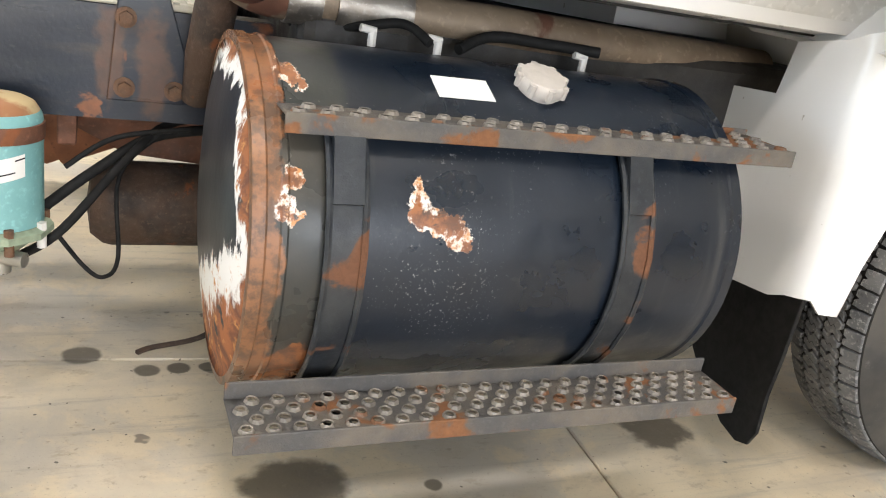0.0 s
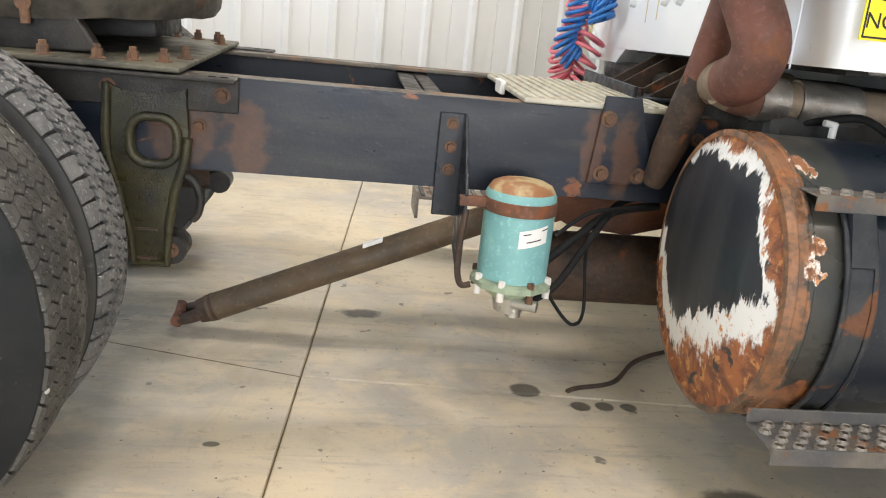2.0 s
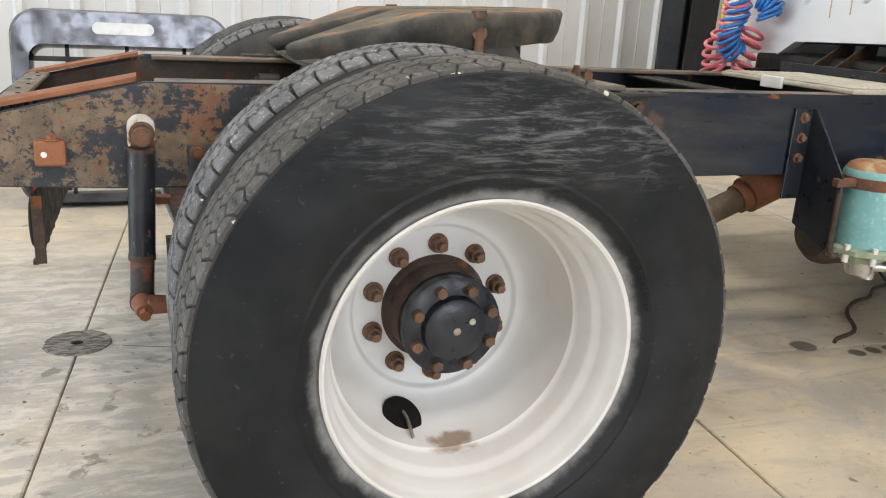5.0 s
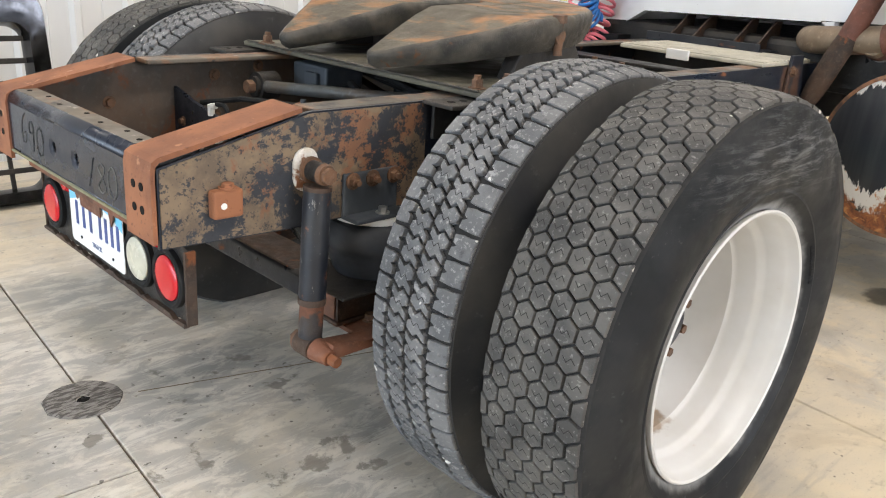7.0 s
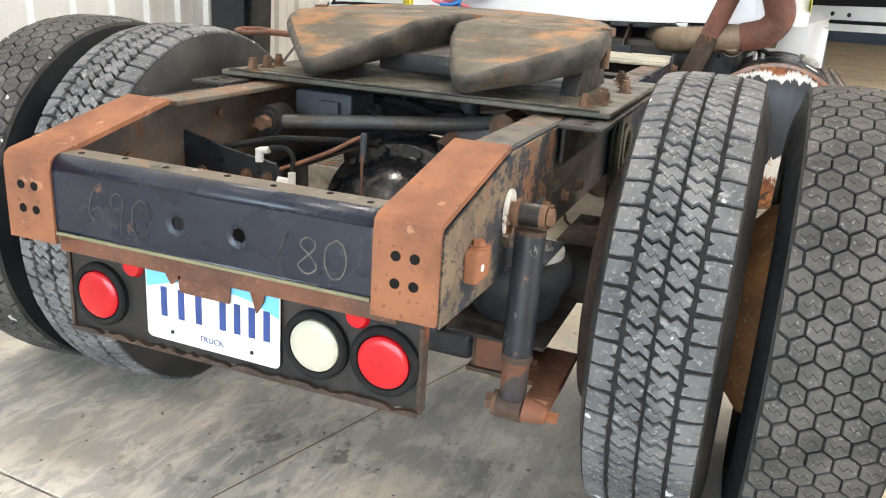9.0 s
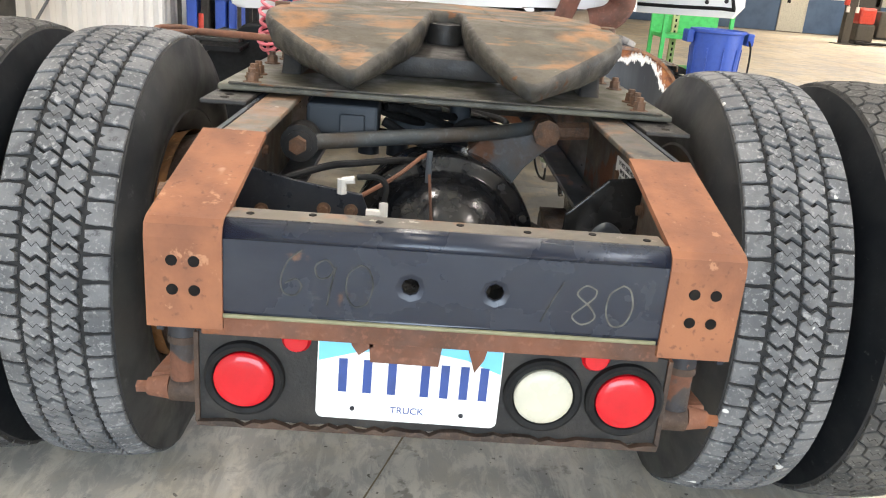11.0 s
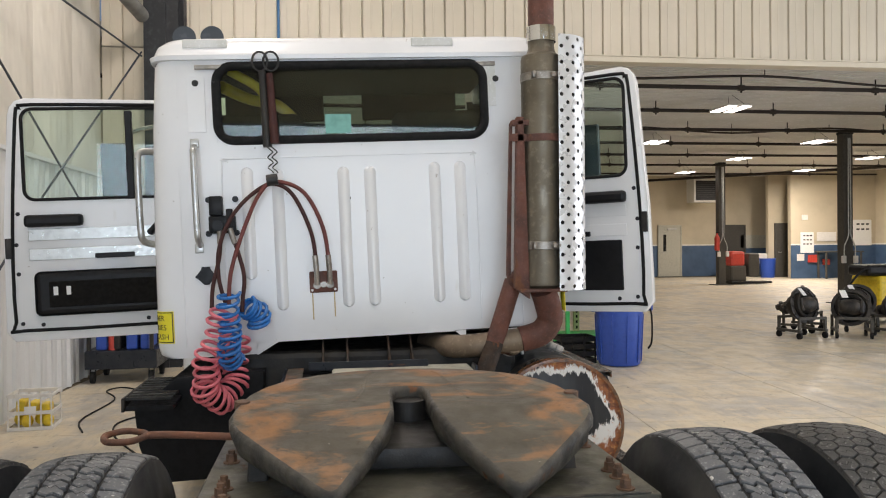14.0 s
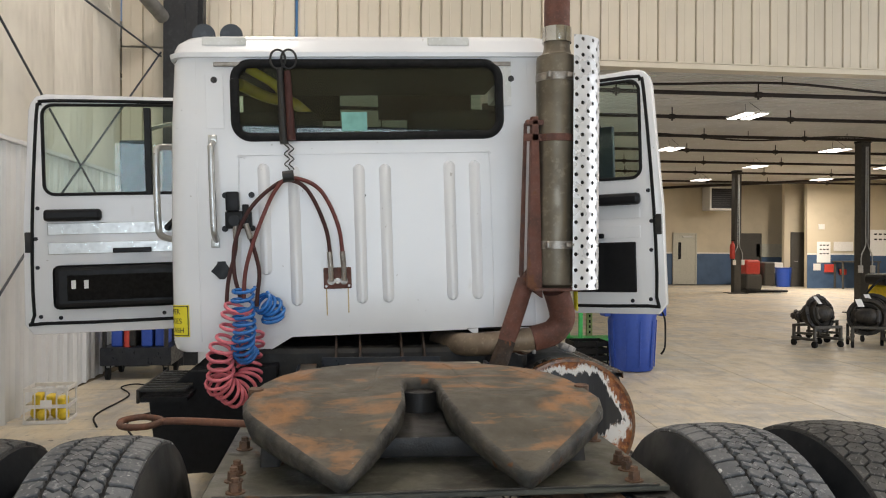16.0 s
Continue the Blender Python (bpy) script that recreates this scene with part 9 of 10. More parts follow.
# left side: battery box with a stepped lid
bm = bmesh.new()
prism(bm, [(0.52, 0.93), (0.52, 0.45), (1.02, 0.43), (1.08, 0.60), (1.10, 0.77), (1.04, 0.80), (0.92, 0.91)], 0.66, Matrix(((0, 0, 1, 1.94), (1, 0, 0, 0), (0, 1, 0, 0), (0, 0, 0, 1))), 0.008)
bmesh.ops.recalc_face_normals(bm, faces=bm.faces)
part("battery_box", bm, SOOT, truck, "dark blue-black battery box")
bm = bmesh.new()
prism(bm, [(1.74, 0.805), (2.35, 0.83), (2.35, 0.85), (1.74, 0.825)], 0.20, Matrix(((1, 0, 0, 0), (0, 0, 1, 0.89), (0, 1, 0, 0), (0, 0, 0, 1))), 0.004)
part("box_lid", bm, SOOT, truck)
ss = part("side_step", box(bmesh.new(), (1.74, 1.095, 0.80), (2.36, 1.107, 0.86), 0.002), DARK, truck, "black slotted side step")
for i in range(9):
    part("step_slat", box(bmesh.new(), (1.765 + i * 0.065, 0.90, 0.845), (1.795 + i * 0.065, 1.10, 0.858), 0.002), DARK, ss)
bm = bmesh.new()
box(bm, (1.38, 1.00, 0.285), (2.10, 1.20, 0.30), 0.003)
lss = part("lower_side_step", bm, STEP_WORN, truck)
for i in range(14):
    part("step_slat", box(bmesh.new(), (1.39 + i * 0.05, 1.005, 0.30), (1.41 + i * 0.05, 1.195, 0.307), 0.001), STEP, lss)
part("step_end", box(bmesh.new(), (1.365, 0.98, 0.20), (1.38, 1.21, 0.325), 0.003), STEP_WORN, lss)


# ---- things round the truck ----
bm = bmesh.new()
A, B = Vector((0.56, 0.06, 0.062)), Vector((1.62, 0.06, 0.505))
ds = thing("drive_shaft", "loose brown drive shaft with one end on the floor", "drive shaft")
rod(bm, A + (B - A) * 0.05, B, 0.047, n=28)
part("shaft_tube", bm, SHAFT, ds, smooth=40)
bm = bmesh.new()
rod(bm, A + (B - A) * 0.02, A + (B - A) * 0.07, 0.040, 0.049, 24)
for q in (-1, 1):
    tube(bm, [A + (B - A) * 0.035 + Vector((0, q * 0.030, 0)), A + Vector((-0.01, q * 0.044, 0.002)), A + Vector((-0.04, q * 0.046, -0.008))], lambda u: 0.024 - 0.006 * u, 10)
part("yoke", bm, DARK_RUST, ds, smooth=40)
bm = bmesh.new()
rod(bm, A + Vector((-0.045, -0.062, -0.006)), A + Vector((-0.045, 0.062, -0.006)), 0.018, n=16)
rod(bm, A + Vector((-0.055, 0, -0.045)), A + Vector((-0.035, 0, 0.040)), 0.016, n=16)
part("cross_joint", bm, BROWN, ds, smooth=40)
n0 = (B - A).normalized()
lm2 = Matrix.Translation(A + (B - A) * 0.60 + Vector((-0.035, -0.018, 0.034))) @ Matrix(((n0.x, 0, 0, 0), (0, 1, 0, 0), (n0.z, 0, 1, 0), (0, 0, 0, 1)))
part("shaft_label", box(bmesh.new(), (-0.05, -0.02, 0.0), (0.02, 0.004, 0.014), 0.001, m=lm2), PAPER, ds)
bm = bmesh.new()
rod(bm, B - n0 * 0.09, B - n0 * 0.05, 0.056, n=24)
rod(bm, B - n0 * 0.05, B + n0 * 0.12, 0.070, n=24)
rod(bm, B + n0 * 0.12, B + n0 * 0.145, 0.085, n=24)
part("shaft_collar", bm, ORANGE, ds, smooth=40)

dr = thing("floor_drain", "round rough grey floor drain patch", "drain", m=pose(-0.81, 0.285, 0))
bm = bmesh.new()
r = [[bm.verts.new((rr * math.cos(2 * math.pi * i / 28) * random.uniform(0.96, 1.04), rr * math.sin(2 * math.pi * i / 28) * random.uniform(0.96, 1.04), z + random.uniform(-0.001, 0.001))) for i in range(28)] for rr, z in ((0.105, 0.0), (0.10, 0.004), (0.06, 0.005), (0.022, 0.0045), (0.018, 0.002))]
for a, b in zip(r, r[1:]):
    for i in range(28):
        bm.faces.new((a[i], a[(i + 1) % 28], b[(i + 1) % 28], b[i]))
k = Mat("rough_mortar", 0.85)
c = k.mix(k.ramp(k.noise(60.0, 6.0, (0.5, 2, 1)), 0.42, 0.58), (0.27, 0.255, 0.235), (0.10, 0.09, 0.08))
k.bump(k.noise(60.0, 6.0, (0.5, 2, 1)), 1.0, 0.008)
part("mortar", bm, k.done(c), dr)
part("drain_hole", rod(bmesh.new(), (0, -0.01, 0.0015), (0, -0.01, 0.0035), 0.019, n=18), HOLE, dr)
bm = bmesh.new()
pts = [(1.79, -0.288), (1.83, -0.262), (1.93, -0.23), (1.99, -0.185), (2.08, -0.06), (2.16, 0.01), (2.25, 0.06), (2.35, 0.09), (2.5, 0.19), (2.7, 0.22)]
tube(bm, [(x, y, 0.006) for x, y in pts], 0.008, 6)
tagged(part("floor_cable", bm, DARK_RUST, smooth=50), "dirty brown cord lying on the concrete floor", "cord")

# chrome grille standing by the wall
gr = thing("truck_grille", "chrome truck grille surround standing on the floor", "grille", m=pose(-1.2, 2.2, 0, -10, 0, 0))
bm = bmesh.new()
ol = rounded(1.08, 1.0, 0.14, 8, 0.54, 0.5)
il = rounded(0.88, 0.74, 0.07, 8, 0.54, 0.44)
v = [[bm.verts.new((x, y, z)) for x, z in o] for o, y in ((ol, 0.0), (ol, -0.06), ([(a * 0.97 + 0.0162, b * 0.97 + 0.015) for a, b in ol], -0.10), ([(a * 1.03 - 0.0162, b * 1.03 - 0.013) for a, b in il], -0.09), (il, -0.05), (il, 0.0))]
for a, b in zip(v, v[1:]):
    for i in range(len(a)):
        bm.faces.new((a[i], a[(i + 1) % len(a)], b[(i + 1) % len(a)], b[i]))
part("surround", bm, GRILLE_CHROME, gr, smooth=40)
for i in range(7):
    part("grille_bar", box(bmesh.new(), (0.10, -0.045, 0.14 + i * 0.10), (0.98, -0.03, 0.165 + i * 0.10), 0.004), DARK, gr)
for x in (0.25, 0.54, 0.83):
    part("grille_upright", box(bmesh.new(), (x, -0.03, 0.07), (x + 0.02, -0.015, 0.82), 0.003), DARK, gr)
part("badge_plate", prism(bmesh.new(), rounded(0.30, 0.06, 0.029, 8, 0.54, 0.905), 0.012, Matrix(((1, 0, 0, 0), (0, 0, -1, -0.095), (0, 1, 0, 0), (0, 0, 0, 1)))), ALUMINIUM, gr)
for x in (0.12, 0.36, 0.72, 0.95):
    part("grille_clip", box(bmesh.new(), (x, -0.08, 0.955), (x + 0.03, -0.05, 0.985), 0.003), STEEL, gr)

# crate with yellow parts
cr = thing("plastic_crate", "clear-white plastic crate holding yellow parts", "crate", m=pose(5.33, 2.67, 0, 0, 0, 4))
bm = bmesh.new()
for z in (0.0, 0.13, 0.27):
    for s in (-1, 1):
        part("crate_rail", box(bmesh.new(), (-0.144, s * 0.17 - 0.006, z), (0.144, s * 0.17 + 0.006, z + 0.03), 0.003), WHITE_PLASTIC, cr)
        part("crate_rail", box(bmesh.new(), (s * 0.15 - 0.006, -0.176, z), (s * 0.15 + 0.006, 0.176, z + 0.03), 0.003), WHITE_PLASTIC, cr)
for y in (-0.165, -0.085, 0.0, 0.085, 0.165):
    for s in (-1, 1):
        part("crate_slat", box(bmesh.new(), (s * 0.15 - 0.005, y - 0.006, 0), (s * 0.15 + 0.005, y + 0.006, 0.29), 0.002), WHITE_PLASTIC, cr)
box(bm, (-0.15, -0.17, 0), (0.15, 0.17, 0.008), 0.002)
part("crate_base", bm, WHITE_PLASTIC, cr)
for i in range(4):
    bm = bmesh.new()
    bmesh.ops.create_icosphere(bm, subdivisions=2, radius=0.06, matrix=pose(-0.07 + 0.1 * (i % 2), -0.12 + 0.08 * i, 0.065) @ Matrix.Diagonal((1.1, 0.8, 0.9, 1)))
    part("yellow_part", bm, YELLOW, cr, smooth=60)
for i in range(3):
    part("yellow_part", box(bmesh.new(), (-0.1, -0.13 + 0.09 * i, 0.12), (0.08, -0.06 + 0.09 * i, 0.2 + 0.02 * i), 0.015), YELLOW, cr)
part("crate_label", box(bmesh.new(), (-0.158, -0.05, 0.14), (-0.156, 0.04, 0.2)), PAPER, cr)

# tool cart by the wall
ct = thing("tool_cart", "dark blue tool cart on castors", "cart", m=pose(7.75, 2.5, 0))
part("cart_deck", box(bmesh.new(), (-0.35, -0.40, 0.16), (0.35, 0.36, 0.36), 0.01), BLUE_BLACK, ct)
part("cart_top", box(bmesh.new(), (-0.35, -0.40, 0.85), (0.35, 0.36, 0.90), 0.01), BLUE_BLACK, ct)
for y, m2 in ((-0.36, DARK), (0.30, DARK)):
    for x in (-0.33, 0.29):
        part("cart_post", box(bmesh.new(), (x, y, 0.36), (x + 0.04, y + 0.04, 0.85), 0.004), m2, ct)
for y, w, m2 in ((-0.30, 0.09, BLUE_BIN), (-0.18, 0.12, BLUE_BIN), (0.0, 0.1, DARK), (0.14, 0.12, BLUE_BIN)):
    part("blue_case", box(bmesh.new(), (-0.28, y, 0.36), (0.2, y + w, 0.72), 0.02), m2, ct)
part("red_can", rod(bmesh.new(), (-0.25, 0.09, 0.36), (-0.25, 0.09, 0.56), 0.04, n=16), RED, ct, smooth=40)
for x in (-0.28, 0.28):
    for y in (-0.33, 0.29):
        bm = bmesh.new()
        rod(bm, (x, y - 0.02, 0.065), (x, y + 0.02, 0.065), 0.065, n=24)
        box(bm, (x - 0.02, y - 0.03, 0.06), (x + 0.02, y - 0.024, 0.16), 0.002)
        box(bm, (x - 0.02, y + 0.024, 0.06), (x + 0.02, y + 0.03, 0.16), 0.002)
        part("castor", bm, RUBBER, ct, smooth=40)
for i, pts in enumerate(([(5.0, 2.2), (5.5, 2.35), (6.4, 2.3), (6.9, 2.5), (7.1, 2.4), (6.9, 2.2), (6.4, 2.05), (5.9, 1.9)], [(4.2, 1.6), (4.8, 1.9), (5.3, 2.0), (5.6, 1.8), (5.3, 1.5), (4.7, 1.4)])):
    bm = bmesh.new()
    tube(bm, [(x, y, 0.008) for x, y in pts], 0.008, 6)
    tagged(part("power_cable", bm, RUBBER, smooth=50), "black power cable looped on the floor", "cable")

# blue bin with green and black boxes beside it
bn = thing("rubbish_bin", "large blue plastic rubbish bin without a lid", "bin", m=pose(7.65, -3.30, 0))
bm = bmesh.new()
lathe(bm, [(0.001, 0.01), (0.235, 0.01), (0.25, 0.03), (0.275, 0.45), (0.295, 0.78), (0.315, 0.785), (0.32, 0.80), (0.315, 0.82), (0.295, 0.82), (0.275, 0.76), (0.25, 0.1), (0.001, 0.06)], Matrix.Identity(4), 48)
part("bin_body", bm, BLUE_BIN, bn, smooth=40)
for i in range(10):
    a = 2 * math.pi * i / 10
    bm = bmesh.new()
    rod(bm, (0.262 * math.cos(a), 0.262 * math.sin(a), 0.05), (0.288 * math.cos(a), 0.288 * math.sin(a), 0.62), 0.008, n=8)
    part("bin_rib", bm, BLUE_BIN, bn, smooth=50)
for s in (-1, 1):
    bm = bmesh.new()
    box(bm, (-0.10, s * 0.35 - 0.05, 0.66), (0.10, s * 0.35 + 0.03, 0.80), 0.015)
    part("bin_handle", bm, BLUE_BIN, bn)
bm = bmesh.new()
tube(bm, [(-0.1, -0.34, 0.72), (-0.12, -0.37, 0.60), (-0.12, -0.37, 0.30), (-0.08, -0.34, 0.2)], 0.012, 8)
part("black_strap", bm, RUBBER, bn, smooth=50)
gb = thing("green_shelf", "bright green open steel shelf rack", "shelf", m=pose(8.95, -3.3, 0))
for x in (-0.3, 0.3):
    for y in (-0.5, 0.35):
        part("shelf_post", box(bmesh.new(), (x - 0.025, y - 0.025, 0), (x + 0.025, y + 0.025, 1.0), 0.004), GREEN, gb)
for z in (0.2, 0.62):
    part("shelf_board", box(bmesh.new(), (-0.3, -0.5, z), (0.3, 0.35, z + 0.05), 0.005), GREEN, gb)
part("shelf_panel", box(bmesh.new(), (0.28, -0.5, 0.62), (0.3, 0.35, 1.0), 0.003), GREEN, gb)
pp2 = thing("slotted_post", "yellow-green slotted steel rack post", "rack post", m=pose(9.2, -3.24, 0))
part("post", box(bmesh.new(), (-0.03, -0.04, 0), (0.03, 0.04, 1.15), 0.004), plain("pale_green_paint", (0.42, 0.46, 0.22), 0.5), pp2)
for z in range(14):
    part("post_slot", box(bmesh.new(), (-0.033, -0.012, 0.06 + z * 0.075), (-0.029, 0.012, 0.10 + z * 0.075)), HOLE, pp2)
bb = thing("black_crate", "black plastic slotted crate on the floor", "crate", m=pose(8.0, -2.84, 0.0))
bm = bmesh.new()
for z in (0.0, 0.09, 0.18, 0.27):
    for s in (-1, 1):
        part("crate_rail", box(bmesh.new(), (-0.172, s * 0.22 - 0.008, z), (0.172, s * 0.22 + 0.008, z + 0.06), 0.003), BLACK_PLASTIC, bb)
        part("crate_rail", box(bmesh.new(), (s * 0.18 - 0.008, -0.228, z), (s * 0.18 + 0.008, 0.228, z + 0.06), 0.003), BLACK_PLASTIC, bb)
for y in (-0.21, -0.07, 0.07, 0.21):
    part("crate_slat", box(bmesh.new(), (-0.192, y - 0.01, 0), (-0.172, y + 0.01, 0.33), 0.002), BLACK_PLASTIC, bb)
box(bm, (-0.18, -0.22, 0), (0.18, 0.22, 0.03), 0.003)
part("crate_base", bm, BLACK_PLASTIC, bb)


def parts_dolly(x, y, turn_, h):
    d = thing("axle_dolly", "greasy axle centre on a wheeled steel dolly with a paper tag", "dolly", group="axle parts on dollies", m=pose(x, y, 0, 0, 0, turn_))
    bm = bmesh.new()
    for s in (-1, 1):
        box(bm, (-0.26, s * 0.24 - 0.02, 0.10), (0.26, s * 0.24 + 0.02, 0.14), 0.004)
        for t in (-1, 1):
            box(bm, (s * 0.22 - 0.02, t * 0.24 - 0.02, 0.14), (s * 0.22 + 0.02, t * 0.24 + 0.02, 0.33), 0.004)
        box(bm, (s * 0.22 - 0.02, -0.26, 0.29), (s * 0.22 + 0.02, 0.26, 0.33), 0.004)
    part("dolly_frame", bm, DOOR_GREY, d)
    for s in (-1, 1):
        for t in (-1, 1):
            part("castor", rod(bmesh.new(), (s * 0.22, t * 0.24 - 0.018, 0.05), (s * 0.22, t * 0.24 + 0.018, 0.05), 0.05, n=20), RUBBER, d, smooth=40)
    mm = pose(0, 0, 0.45 + h, 0, -78, turn_ * 0.6)
    bm = bmesh.new()
    lathe(bm, [(0.001, -0.42), (0.045, -0.41), (0.05, -0.36), (0.085, -0.35), (0.09, -0.31), (0.06, -0.29), (0.075, -0.24), (0.12, -0.20), (0.15, -0.13), (0.205, -0.09), (0.23, -0.02), (0.23, 0.03), (0.285, 0.035), (0.285, 0.062), (0.235, 0.066), (0.225, 0.03), (0.12, -0.02), (0.001, -0.03)], mm, 32)
    for v in bm.verts:
        v.co += Vector((random.uniform(-0.006, 0.006), random.uniform(-0.006, 0.006), random.uniform(-0.006, 0.006)))
    part("axle_centre", bm, GEAR_BLACK, d, smooth=35)
    bm = bmesh.new()
    lathe(bm, [(0.205, 0.02), (0.21, 0.085), (0.19, 0.105), (0.15, 0.075), (0.145, 0.02)], mm @ pose(0, 0.02, 0.01, 8, 0, 0), 40)
    part("ring_gear", bm, DARK, d, smooth=25)
    bm = bmesh.new()
    lathe(bm, [(0.001, -0.17), (0.07, -0.165), (0.11, -0.13), (0.125, -0.06), (0.125, 0.06), (0.10, 0.12), (0.06, 0.15), (0.001, 0.155)], mm @ pose(0, 0, 0.09, 90, 0, 0), 24)
    part("differential_case", bm, GEAR_BLACK, d, smooth=40)
    for q in (-1, 1):
        bm = bmesh.new()
        box(bm, (-0.10, q * 0.15 - 0.03, 0.02), (0.10, q * 0.15 + 0.03, 0.17), 0.025, m=mm, segs=3)
        part("bearing_cap", bm, GEAR_BLACK, d, smooth=45)
    for i in range(12):
        a = 2 * math.pi * i / 12
        part("ring_bolt", rod(bmesh.new(), mm @ Vector((0.26 * math.cos(a), 0.26 * math.sin(a), 0.03)), mm @ Vector((0.26 * math.cos(a), 0.26 * math.sin(a), 0.085)), 0.013, n=6), DARK, d)
    part("paper_tag", box(bmesh.new(), (-0.005, -0.05, 0.0), (0.0, 0.05, 0.14), m=pose(-0.20, 0.12, 0.62 + h, 0, 40, 20)), PAPER, d)


for x, y, t, h in ((9.75, -7.02, 10, 0.04), (9.6, -7.75, -25, 0.0), (10.5, -7.5, 40, 0.02), (9.5, -8.45, 5, 0.0), (10.4, -8.4, -15, 0.03)):
    parts_dolly(x, y, t, h)
ym = thing("yellow_machine", "yellow and black wheeled shop machine with a hose", "machine", m=pose(11.6, -9.75, 0))
part("machine_body", box(bmesh.new(), (-0.4, -0.5, 0.25), (0.4, 0.35, 0.85), 0.05), YELLOW, ym)
part("machine_hood", box(bmesh.new(), (-0.3, -0.3, 0.85), (0.3, 0.5, 1.05), 0.06), BLACK_PLASTIC, ym)
part("machine_chassis", box(bmesh.new(), (-0.42, -0.5, 0.12), (0.42, 0.4, 0.25), 0.03), BLACK_PLASTIC, ym)
for s in (-1, 1):
    part("machine_wheel", rod(bmesh.new(), (0.2, s * 0.5, 0.14), (0.2, s * 0.42, 0.14), 0.14, n=24), RUBBER, ym, smooth=40)
bm = bmesh.new()
tube(bm, [(-0.2, 0.3, 1.0), (-0.3, 0.6, 0.95), (-0.3, 0.85, 0.7), (-0.2, 0.85, 0.45), (-0.1, 0.5, 0.4)], 0.02, 8)
part("machine_hose", bm, RUBBER, ym, smooth=50)

# floor scrubber, basin and bins by the far wall
fs = thing("floor_scrubber", "red and grey walk-behind floor scrubber", "floor scrubber", m=pose(24.2, -13.65, 0))
part("tank_top", box(bmesh.new(), (-0.35, -0.1, 0.62), (0.35, 0.42, 1.12), 0.08), RED, fs)
part("lower_body", box(bmesh.new(), (-0.35, -0.15, 0.10), (0.35, 0.42, 0.64), 0.06), DOOR_GREY, fs)
part("control_head", box(bmesh.new(), (-0.3, -0.65, 0.25), (0.3, -0.25, 1.05), 0.06), DOOR_GREY, fs)
part("squeegee", box(bmesh.new(), (-0.4, -1.05, 0.03), (0.1, 0.2, 0.10), 0.02), BLACK_PLASTIC, fs)
part("front_bumper", box(bmesh.new(), (-0.45, 0.1, 0.02), (0.0, 0.45, 0.12), 0.02), BLACK_PLASTIC, fs)
sk = thing("wash_basin", "white plastic wash basin on legs", "sink", m=pose(28.8, -16.55, 0))
part("basin", box(bmesh.new(), (-0.3, -0.7, 0.55), (0.3, 0.7, 0.95), 0.05), WHITE_PLASTIC, sk)
for s in (-1, 1):
    part("leg", rod(bmesh.new(), (-0.2, s * 0.5, 0), (-0.2, s * 0.5, 0.6), 0.03, n=10), WHITE_PLASTIC, sk)
b2 = thing("small_blue_bin", "blue plastic bin beside the basin", "bin", m=pose(28.3, -17.1, 0) @ Matrix.Scale(0.85, 4))
bm = bmesh.new()
lathe(bm, [(0.001, 0.0), (0.30, 0.0), (0.36, 0.85), (0.38, 0.87), (0.36, 0.9), (0.33, 0.86), (0.28, 0.05), (0.001, 0.04)], Matrix.Identity(4), 32)
part("bin_body", bm, BLUE_BIN, b2, smooth=40)
bd = thing("notice_board", "beige notice board on the wall", "notice board", m=pose(30.27, -17.6, 1.15))
part("board", box(bmesh.new(), (-0.03, -0.6, 0.0), (0, 0.6, 0.55), 0.005), DOOR_PALE, bd)


def wall_board(x, y, z, w, h, material, name, label, cat, bars=0):
    b = thing(name, label, cat, m=pose(x, y, z))
    part("board", box(bmesh.new(), (-0.02, -w / 2, 0), (0, w / 2, h), 0.003), material, b)
    for i in range(bars):
        part("print_bar", box(bmesh.new(), (-0.024, -w * 0.36 + (i % 3) * w * 0.25, h * 0.8 - (i // 3) * h * 0.2), (-0.021, -w * 0.20 + (i % 3) * w * 0.25, h * 0.86 - (i // 3) * h * 0.2)), INK, b)
    return b


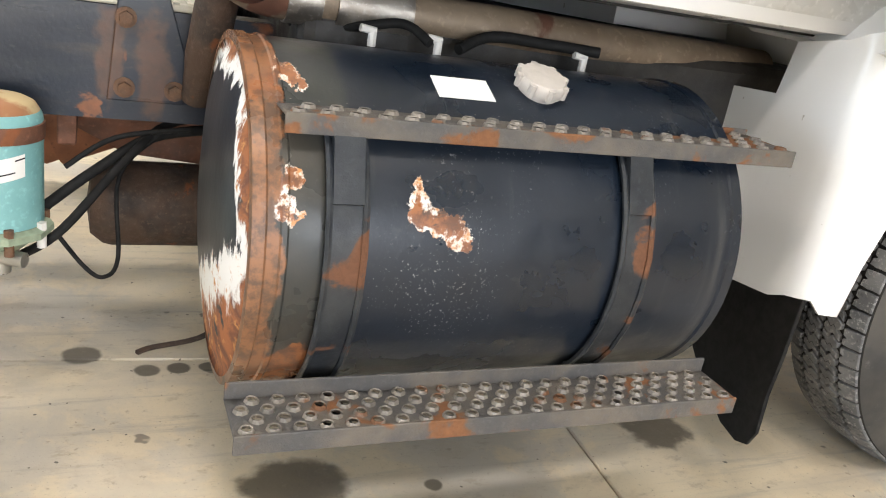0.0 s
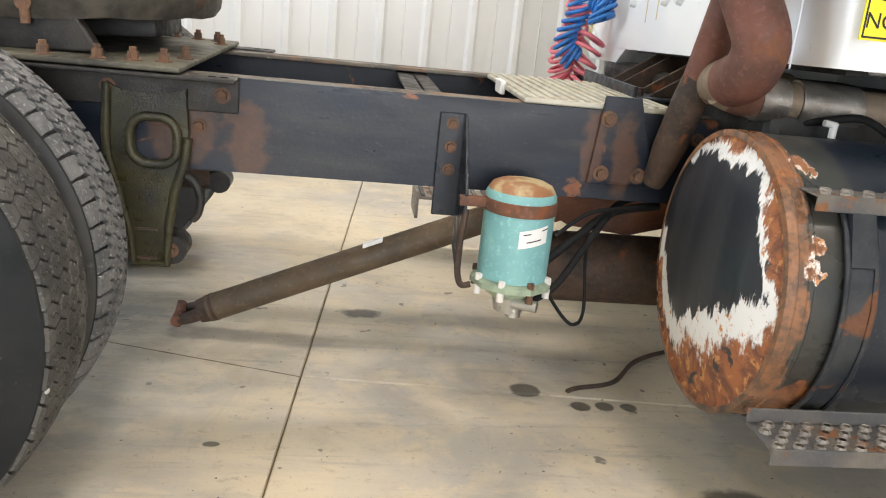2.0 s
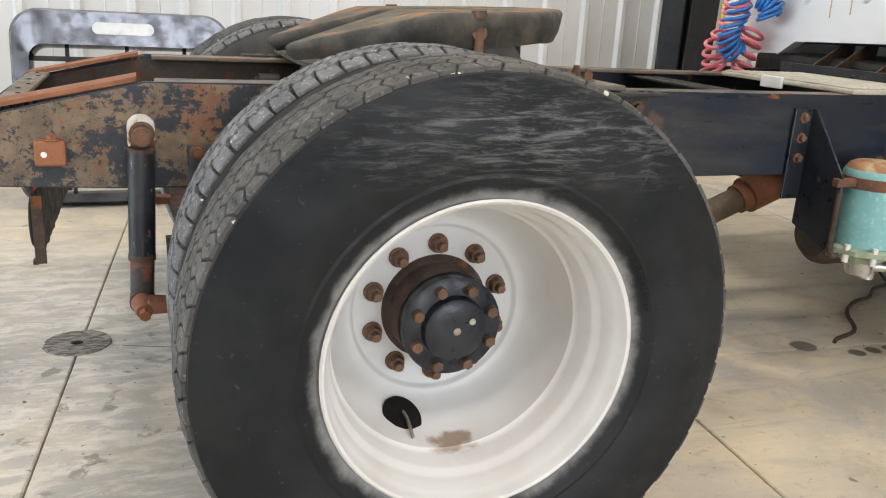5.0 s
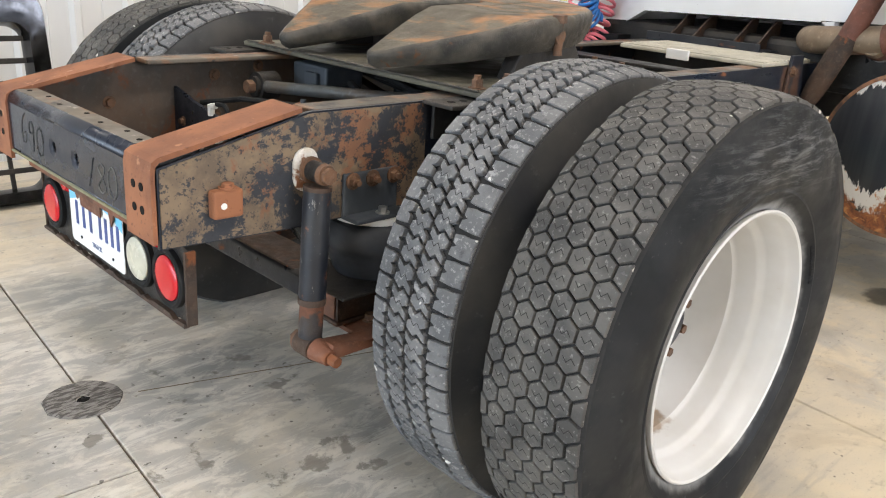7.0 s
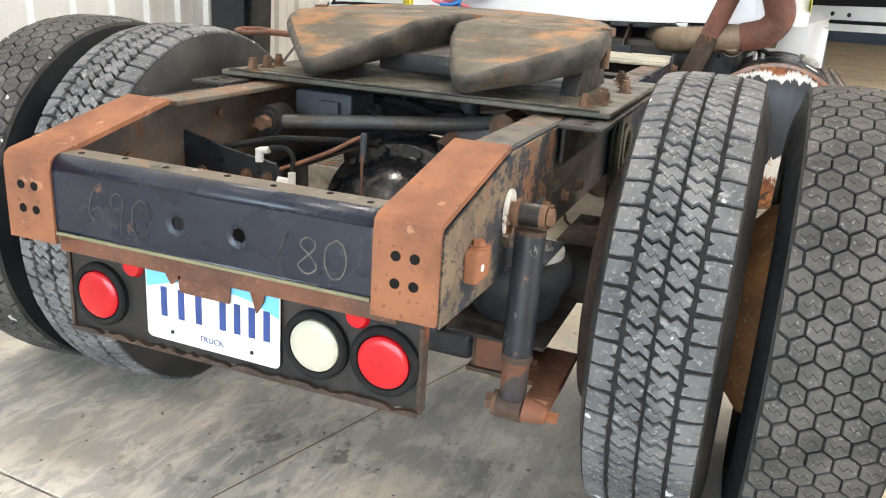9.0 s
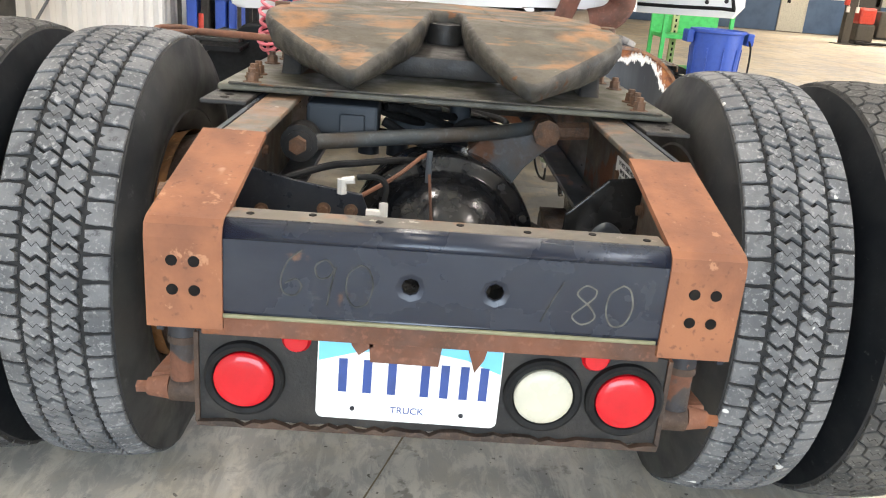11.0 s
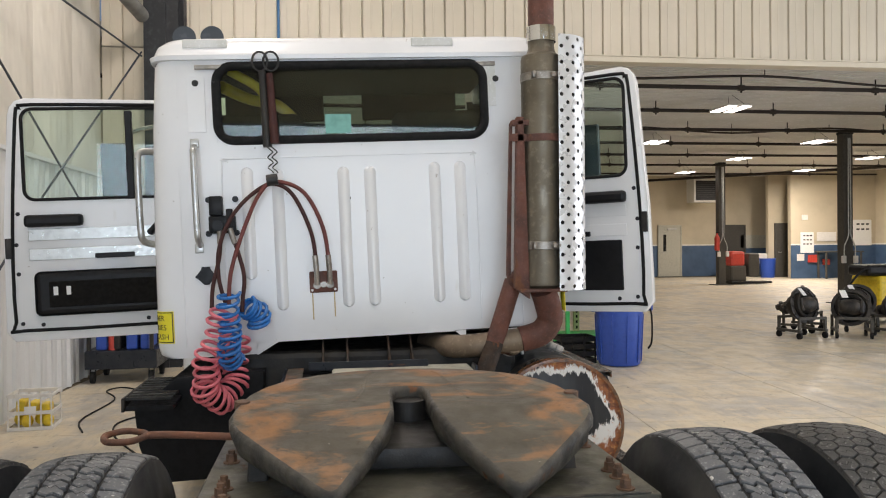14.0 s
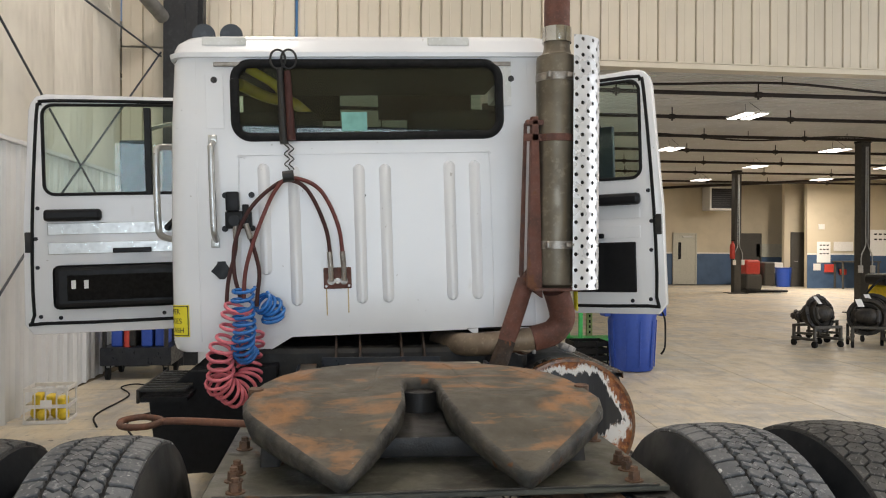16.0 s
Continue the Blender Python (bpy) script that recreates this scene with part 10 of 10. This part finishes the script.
WX = 27.18
wall_board(WX, -18.09, 0.98, 0.55, 0.8, PAPER, "first_aid_board", "white wall board with dark marks", "board", 9)
wall_board(WX, -18.9, 1.42, 0.8, 0.36, WHITE_PLASTIC, "white_board", "small white board on the wall", "board")
wall_board(WX, -18.0, 2.25, 0.25, 0.2, WHITE_PLASTIC, "wall_switch", "white box on the wall", "switch box")
wall_board(WX, -20.4, 1.25, 0.8, 1.0, PAPER, "poster", "white and blue poster on the wall", "poster", 6)
wall_board(WX, -17.82, 0.68, 0.3, 0.26, WHITE_PLASTIC, "dispenser", "small white dispenser on the wall", "dispenser")
for y, z, w, h in ((-18.3, 0.36, 0.42, 0.3), (-18.85, 0.26, 0.3, 0.22)):
    wall_board(WX - 0.05, y, z + 0.25, w, h, RED, "red_box", "red box on the wall", "box")
tb = thing("work_table", "dark steel table against the blue wall", "table", m=pose(26.8, -19.2, 0))
part("table_top", box(bmesh.new(), (-0.3, -0.8, 1.0), (0.35, 0.8, 1.05), 0.005), DOOR_GREY, tb)
for s in (-1, 1):
    for t in (-1, 1):
        part("leg", box(bmesh.new(), (t * 0.25 - 0.03, s * 0.72 - 0.03, 0), (t * 0.25 + 0.03, s * 0.72 + 0.03, 1.0), 0.004), DOOR_GREY, tb)
fe = thing("fire_extinguisher", "red fire extinguisher hung on the lift post", "fire extinguisher", m=pose(23.62, -12.62, 1.15))
bm = bmesh.new()
lathe(bm, [(0.001, 0), (0.08, 0.01), (0.085, 0.04), (0.085, 0.42), (0.06, 0.50), (0.03, 0.53), (0.03, 0.58), (0.001, 0.58)], Matrix.Identity(4), 20)
part("cylinder", bm, RED, fe, smooth=40)
part("valve_handle", box(bmesh.new(), (-0.02, -0.08, 0.58), (0.02, 0.04, 0.63), 0.005), BLACK_PLASTIC, fe)

# ---- floor slabs ----
for i in range(-6, 6):
    for j in range(-6, 2):
        if i == -1 and j in (-1, 0):
            continue
        slab(i, i + 1, j, j + 1)
slab(-1, 0, -1, 1)
sc = Matrix.Translation((0.94, -0.255, 0)) @ pose(0, 0, 0, 0, 0, 163.1)
bm = bmesh.new()
for i in range(36):
    a, b = i * 0.0468, (i + 1) * 0.0468
    box(bm, (a, -0.0022 + random.uniform(-0.0008, 0.0008), -0.004), (b, 0.0022 + random.uniform(-0.0008, 0.0008), 0.0006), m=sc)
part("saw_cut", bm, JOINT, floor, "thin diagonal saw cut running to the drain")
for i in range(-8, 16, 2):
    for j in range(-14, 2, 2):
        if not (-6 <= i < 6 and -6 <= j < 2):
            slab(i, i + 2, j, j + 2)
